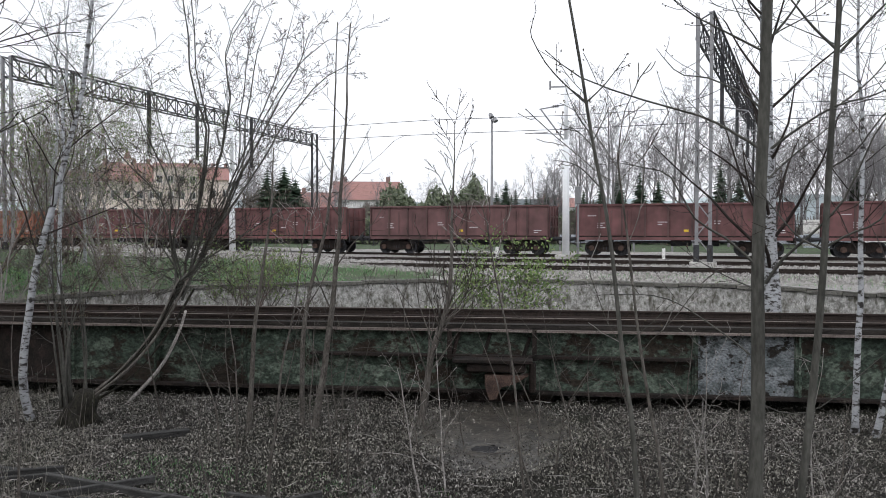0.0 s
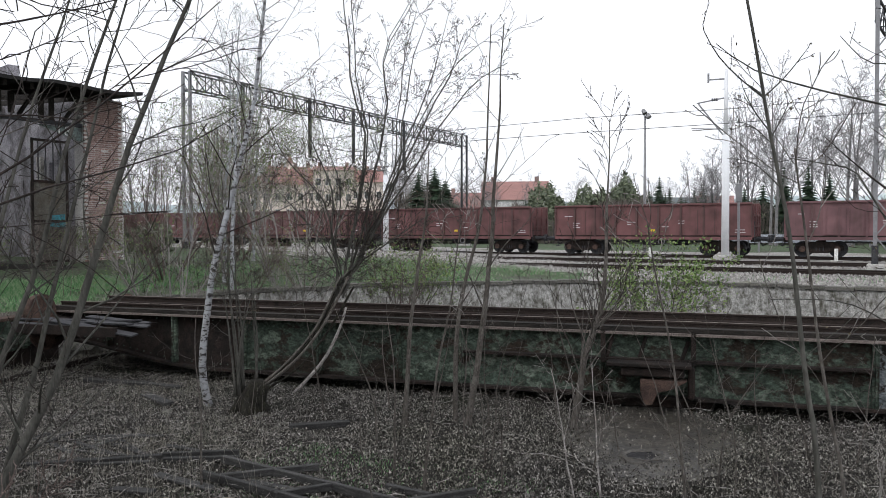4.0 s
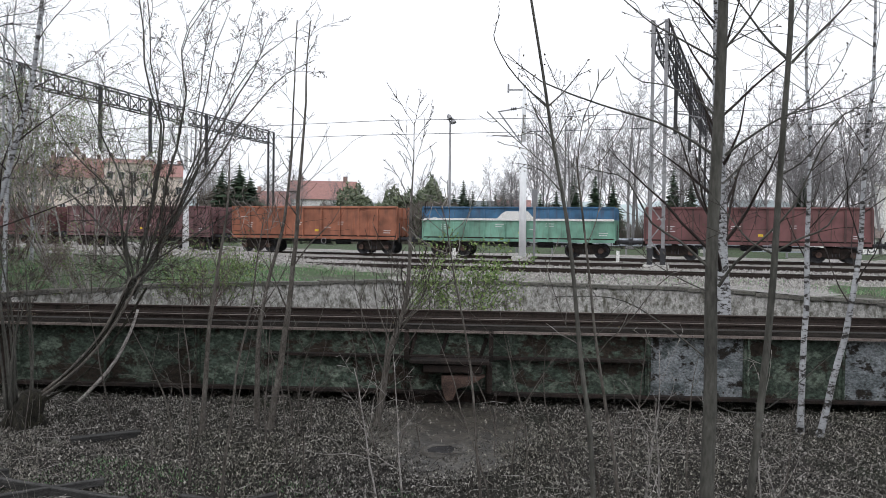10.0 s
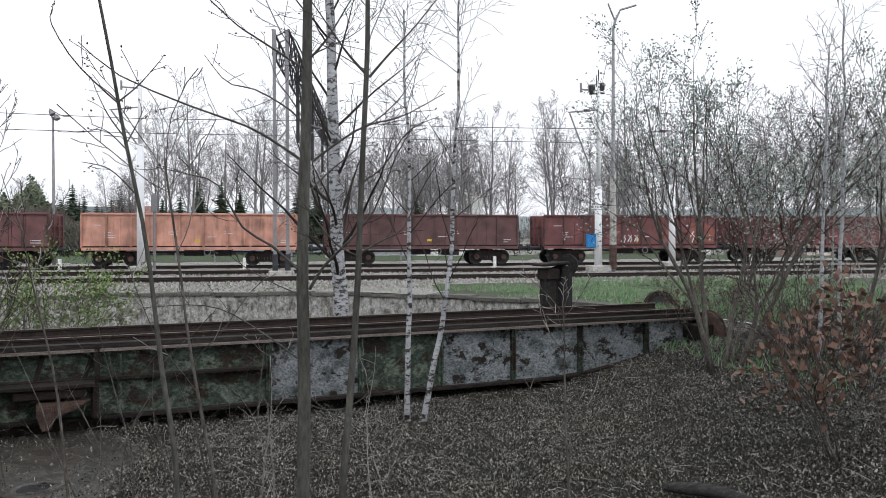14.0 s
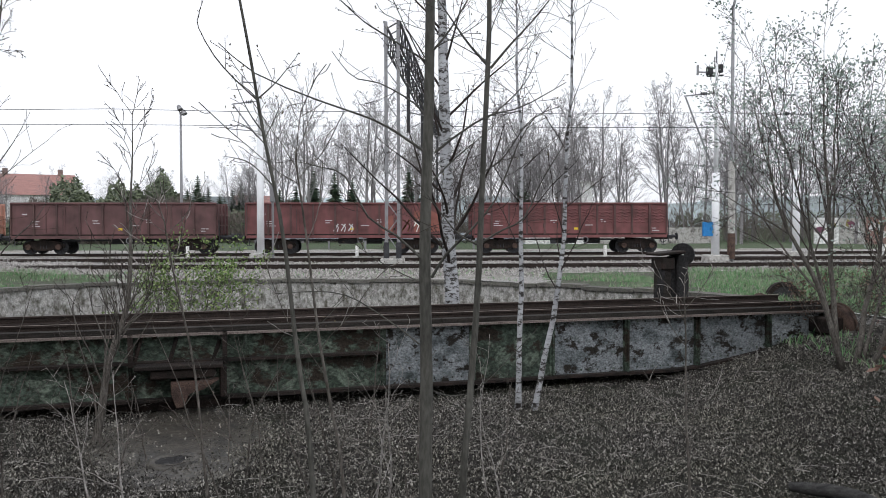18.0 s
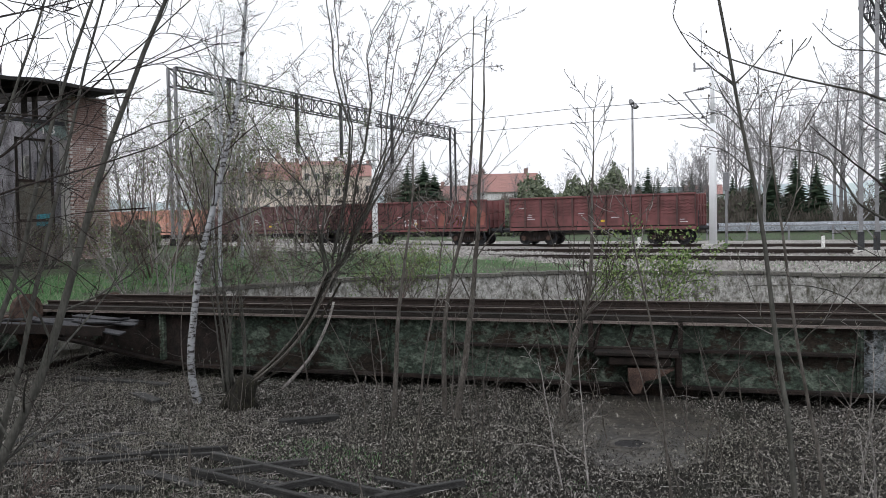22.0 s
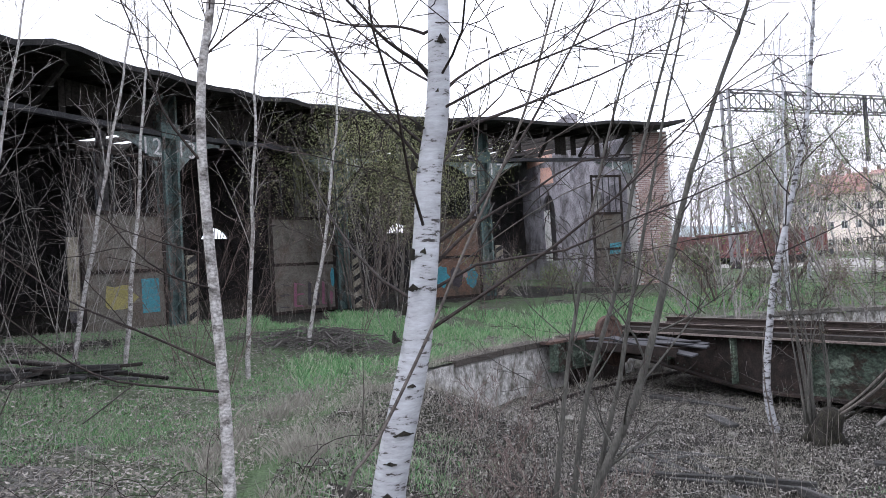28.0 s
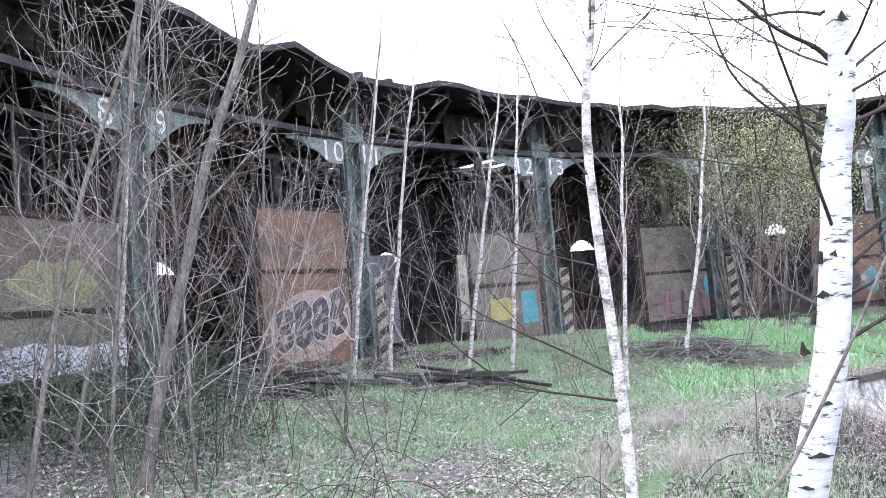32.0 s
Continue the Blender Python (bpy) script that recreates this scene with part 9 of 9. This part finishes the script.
    def blades(name, mat, label, n, pick, h0, h1, w):
        g = Solid()
        k = 0
        while k < n:
            x, y = pick()
            r = math.hypot(x - CX, y - CY)
            if (name != "rim_straw" and PIT_R - 0.1 < r < PIT_R + 0.5) or r > SHED_R + 1 and x < -12 and y < 19:
                continue
            if name == "far_lawn_grass" and r < PIT_R:
                continue
            if name in ("lawn_grass", "lawn_straw") and rng.random() < 0.85 * smooth_step(0.0, 2.2, -1.2 - y + 0.8 * noise.noise(Vector((x, y, 4)))) * smooth_step(-10.5, -8.0, x):
                continue
            if name == "lawn_grass" and r < PIT_R and not (r > 12.1 + rng.uniform(-0.3, 1.2) and -10 < x < -2.5 and y < 5.5):
                continue
            patch = noise.noise(Vector((x * 0.45, y * 0.45, 6)))
            if patch + 0.5 * noise.noise(Vector((x * 1.9, y * 1.9, 2))) < rng.uniform(-0.25, 0.4):
                continue
            z = drop_to(x, y) - 0.01 if name != "rim_straw" or not PIT_R - 0.06 < r < PIT_R + 0.5 else -0.32
            h = rng.uniform(h0, h1)
            t = rng.uniform(0, 6.283)
            bx, by = rng.gauss(0, 0.45) * h, rng.gauss(0, 0.45) * h
            c, q = math.cos(t) * w, math.sin(t) * w
            g.add([(x - c, y - q, z), (x + c, y + q, z), (x + bx * 0.45 + c * 0.7, y + by * 0.45 + q * 0.7, z + h * 0.6), (x + bx, y + by, z + h), (x + bx * 0.45 - c * 0.7, y + by * 0.45 - q * 0.7, z + h * 0.6)], [(0, 1, 2, 3, 4)])
            k += 1
        tagged(g.part(name, mat), label, "grass", kind="stuff")

    def lawn():
        d = 2.6 + 20 * rng.random()
        az = rng.uniform(44, 122)
        return -d * math.sin(radians(az)), d * math.cos(radians(az))

    def yard():
        x, y = rng.uniform(-22, 24), rng.uniform(17, 31)
        if -11 < x < 6 and rng.random() < 0.75:
            x = rng.choice((rng.uniform(-22, -11), rng.uniform(6, 24)))
        return x, y

    def edge():
        a = radians(rng.uniform(150, 300))
        r = PIT_R + rng.gauss(0.0, 0.45)
        return CX + r * math.cos(a), CY + r * math.sin(a)

    def right():
        return rng.uniform(8, 22), rng.uniform(6, 31)

    blades("lawn_grass", "grass_blade", "short bright spring grass before the roundhouse", 160000, lawn, 0.025, 0.1, 0.0038)
    blades("yard_grass", "grass_blade", "thin spring grass between the pit and the tracks", 24000, yard, 0.05, 0.17, 0.012)
    blades("yard_straw", "straw", "dry straw among the grass beside the tracks", 12000, yard, 0.05, 0.2, 0.01)
    blades("side_grass", "grass_blade", "spring grass at the yard's edge", 14000, right, 0.06, 0.22, 0.01)
    def far_lawn():
        return rng.uniform(-22, -11), rng.uniform(2, 19)

    blades("far_lawn_grass", "grass_blade", "tufts of spring grass before the roundhouse corner", 30000, far_lawn, 0.06, 0.2, 0.011)
    blades("rim_straw", "straw", "dry straw along the pit's rim", 9000, edge, 0.05, 0.2, 0.003)
    st = Solid()
    for _ in range(2200):
        x, y = lawn()
        if PIT_R - 0.2 < math.hypot(x - CX, y - CY) < PIT_R + 0.5 or math.hypot(x - CX, y - CY) > SHED_R:
            continue
        z, h = drop_to(x, y), rng.uniform(0.15, 0.7)
        bx, by = rng.gauss(0, 0.18) * h, rng.gauss(0, 0.18) * h
        st.rod([(x, y, z - 0.02), (x + bx * 0.35, y + by * 0.35, z + h * 0.55), (x + bx, y + by, z + h)], [0.0022, 0.0018, 0.001], 3, False)
    tagged(st.part("dry_stalks", "straw"), "thin dry stalks standing in the grass", "stalks", kind="stuff")
    def bank():
        a = radians(rng.uniform(226, 264))
        r = PIT_R + rng.gauss(0.1, 0.45)
        return CX + r * math.cos(a), CY + r * math.sin(a)

    blades("bank_straw", "straw", "beige tussocks of dry grass on the pit's bank", 9000, bank, 0.06, 0.26, 0.0032)
    blades("lawn_straw", "straw", "dry stalks among the spring grass", 32000, lawn, 0.03, 0.16, 0.003)

    def pit_green():
        return rng.uniform(-7.5, 1.0), rng.uniform(4.3, 8.6)

    blades("pit_grass", "grass_blade", "sparse young grass among the leaves on the pit floor", 9000, pit_green, 0.015, 0.06, 0.005)
    bl = Solid()
    for _ in range(10000):
        x, y = rng.gauss(-9.0, 1.2), rng.gauss(-5.2, 1.2)
        if math.hypot(x, y) < 7.6 or math.hypot(x - CX, y - CY) > SHED_R - 0.2 or y > -3.0 + 0.5 * (x + 8):
            continue
        hump = 0.9 + 0.7 * noise.noise(Vector((x * 0.9, y * 0.9, 8)))
        z, q, t = ground_z(x, y) + hump * rng.random() ** 1.4, rng.uniform(0.015, 0.04), rng.uniform(0, 6.283)
        c, k = math.cos(t) * q, math.sin(t) * q
        bl.add([(x - c, y - k, z), (x + k * 0.6, y - c * 0.6, z + rng.uniform(-0.02, 0.03)), (x + c, y + k, z + rng.uniform(-0.03, 0.03)), (x - k * 0.6, y + c * 0.6, z)], [(0, 1, 2, 3)])
    for _ in range(260):
        x, y = rng.gauss(-8.4, 1.3), rng.gauss(-4.6, 1.2)
        if math.hypot(x, y) < 7.4 or math.hypot(x - CX, y - CY) > SHED_R - 0.4 or y > -2.8 + 0.5 * (x + 8):
            continue
        z, l2, t, h = ground_z(x, y), rng.uniform(0.7, 2.0), rng.uniform(0, 6.283), rng.uniform(0.5, 1.6)
        c, q = math.cos(t) * l2, math.sin(t) * l2
        bl.rod(bend([(x, y, z - 0.03), (x + c * 0.2, y + q * 0.2, z + h * 0.75), (x + c * 0.6, y + q * 0.6, z + h), (x + c, y + q, z + h * 0.5)], 8), [0.005 - 0.0004 * i for i in range(9)], 3, False)
    tagged(bl.part("bramble_thicket", "bramble_leaf"), "dark tangled brambles beside the plank heap", "brambles", kind="stuff")


def make_debris():
    def plank(x, y, turn, l, w, h, label="old grey timber plank lying in the pit", mat="wood_grey", dz=0.0, pitch=0.0):
        z = drop_to(x, y)
        o = new("plank", mesh_of("plank", *(lambda s: (s.v, s.f))(Solid().box(-l / 2, l / 2, -w * 0.38, w * 0.38, 0, h * 0.7, 0.008)), mat))
        o.matrix_basis = pose(x, y, z + 0.02 + dz, 0, pitch, turn)
        return tagged(o, label, "plank", "timbers in the pit")

    # a skewed lattice of two rails and four cross bars, the bars running on past the rails
    f = empty("timber_frame", -6.24, 6.78, drop_to(-6.24, 6.78) + 0.02, -4, "broken grey timber lattice frame lying on the leaves", "timber frame")
    for yy, x0, x1 in ((0.28, -1.45, 1.5), (-0.28, -1.15, 1.35)):
        Solid().box(x0, x1, yy - 0.035, yy + 0.035, 0, 0.1, 0.008).part("rail_timber", "wood_grey", f)
    for xx, yy, l, t in ((-1.85, 0.25, 1.0, 41), (-0.52, 0.22, 1.28, 54), (0.36, 0.02, 0.8, 61), (1.72, 0.6, 1.1, 59)):
        o = Solid().box(-l / 2, l / 2, -0.035, 0.035, 0, 0.085, 0.008).part("cross_timber", "wood_grey", f)
        o.matrix_basis = pose(xx, yy, 0.012, 0, 0, t)
    for x, y, t, l, w, h in ((-7.5, 6.36, -1, 1.05, 0.2, 0.05), (-6.3, 6.8, 3, 1.0, 0.16, 0.03), (-5.3, 6.7, 8, 0.9, 0.18, 0.03), (-4.93, 7.45, -2, 0.64, 0.1, 0.1), (-9.5, 5.95, 44, 3.4, 0.13, 0.1), (-8.0, 7.1, 35, 1.0, 0.1, 0.1), (-9.99, 6.45, -13, 1.26, 0.12, 0.05), (-9.89, 6.75, -6, 1.27, 0.1, 0.05), (-9.92, 7.39, 33, 1.22, 0.12, 0.06), (-9.08, 6.96, -8, 1.38, 0.12, 0.05), (-10.59, 6.69, 111, 0.81, 0.1, 0.05), (-9.85, 6.94, 94, 0.83, 0.1, 0.04), (-7.83, 9.36, 45, 0.95, 0.2, 0.14), (-13.5, 9.87, 12, 1.5, 0.3, 0.1)):
        plank(x, y, t, l, w, h)
    for x, y, t, l, w, h in ((-10.66, 6.21, 112, 1.2, 0.14, 0.05), (-8.5, 7.35, 2, 0.9, 0.12, 0.05), (-7.76, 5.84, 19, 0.54, 0.2, 0.06), (-11.5, 9.24, -16, 1.0, 0.26, 0.08), (-9.4, 7.1, -20, 0.9, 0.08, 0.04), (-9.6, 6.6, 15, 1.1, 0.08, 0.04), (-10.2, 7.0, 30, 0.9, 0.09, 0.04), (-8.8, 6.5, 40, 0.8, 0.1, 0.05), (-12.4, 10.1, 5, 0.9, 0.2, 0.08)):
        plank(x, y, t, l, w, h)
    g2 = random.Random(88)
    for k in range(30):
        y = g2.uniform(-5.6, -0.4)
        x = -13.2 - 0.35 * (y + 3) + g2.gauss(0, 0.3)
        plank(x, y, 70 + g2.gauss(0, 20), g2.uniform(0.5, 2.6), g2.uniform(0.1, 0.22), g2.uniform(0.05, 0.14), "rotten split sleeper in a heap before the stalls", g2.choice(("wood_dark", "wood_grey", "wood_mid")), g2.uniform(0, 0.12), g2.gauss(0, 4))
    lg = empty("fallen_log", 5.0, 8.1, drop_to(5.0, 8.1), 0, "pale barkless fallen branch on the leaves", "log")
    Solid().rod(bend([(-0.5, 0.35, 0.12), (0, 0, 0.14), (0.35, -0.5, 0.06), (0.6, -0.9, 0.02)], 8), [0.05, 0.07, 0.08, 0.08, 0.07, 0.07, 0.06, 0.05, 0.04], 8).part("stem", "wood_grey", lg, smooth=True)
    # stones, pool
    for x, y, r in ((-8.4, 9.0, 0.07), (-17.4, 11.9, 0.42), (-12.9, 6.9, 0.14), (-13.5, 8.0, 0.12), (-10.6, 8.7, 0.1), (-6.6, 5.9, 0.08)):
        bm = bmesh.new()
        bmesh.ops.create_icosphere(bm, subdivisions=2, radius=r)
        for v in bm.verts:
            v.co *= 1 + 0.35 * noise.noise(v.co * (2.2 / r) + Vector((x, y, 0)))
            v.co.z *= 0.65
        me = bpy.data.meshes.new("stone")
        bm.to_mesh(me)
        bm.free()
        me.materials.append(MAT["coping"])
        o = new("stone", me)
        o.location = (x, y, drop_to(x, y) + r * 0.3)
        tagged(o, "rough grey stone lying on the ground", "stone", "loose stones")
    vs, fs, n = [], [], 44
    for i in range(n + 1):
        for k in range(n + 1):
            x, y = -5.6 + 5.0 * i / n, 8.6 + 5.6 * k / n
            e = mud_depth(x, y)
            vs.append((x, y, pit_z(x, y) + 0.035 - 0.12 * max(0.0, e - 0.9) - 0.02 * max(0.0, 0.5 - e)))
    for i in range(n):
        for k in range(n):
            q = (i * (n + 1) + k, (i + 1) * (n + 1) + k, (i + 1) * (n + 1) + k + 1, i * (n + 1) + k + 1)
            if min(mud_depth(*vs[p][:2]) for p in q) < 1.25:
                fs.append(q)
    tagged(new("wet_mud", mesh_of("wet_mud", vs, fs, "puddle", True)), "patch of wet grey mud below the locking gear", "mud", kind="structure")
    h = empty("mud_hole", -2.87, 10.1, pit_z(-2.87, 10.1), 8, "small dark waterlogged hole in the mud", "hole")
    n, vs = 18, []
    for k, (q, z) in enumerate(((1.35, 0.0), (1.2, 0.075), (1.0, 0.06), (0.92, 0.045))):
        for i in range(n):
            a = 6.283 * i / n
            e = q * (1 + 0.2 * noise.noise(Vector((2 * math.cos(a), 2 * math.sin(a), 5))))
            vs.append((0.27 * e * math.cos(a), 0.22 * e * math.sin(a), z + 0.03 * noise.noise(Vector((3 * math.cos(a), 3 * math.sin(a), 2 + k)))))
    fs = [(k * n + i, k * n + (i + 1) % n, (k + 1) * n + (i + 1) % n, (k + 1) * n + i) for k in range(3) for i in range(n)]
    Solid().add(vs, fs).part("rim", "puddle", h, smooth=True)
    Solid().rod([(0, 0, -0.05), (0, 0, 0.046)], [0.24, 0.25], 18).part("dark_water", "soot", h)


make_ground()
make_pit_wall()
make_tracks()
make_bridge()
make_edge_iron()
make_shed()
make_overhead()
make_far_side()
make_train()
make_far_woods()
make_debris()
make_trees()
make_cover()
motions()
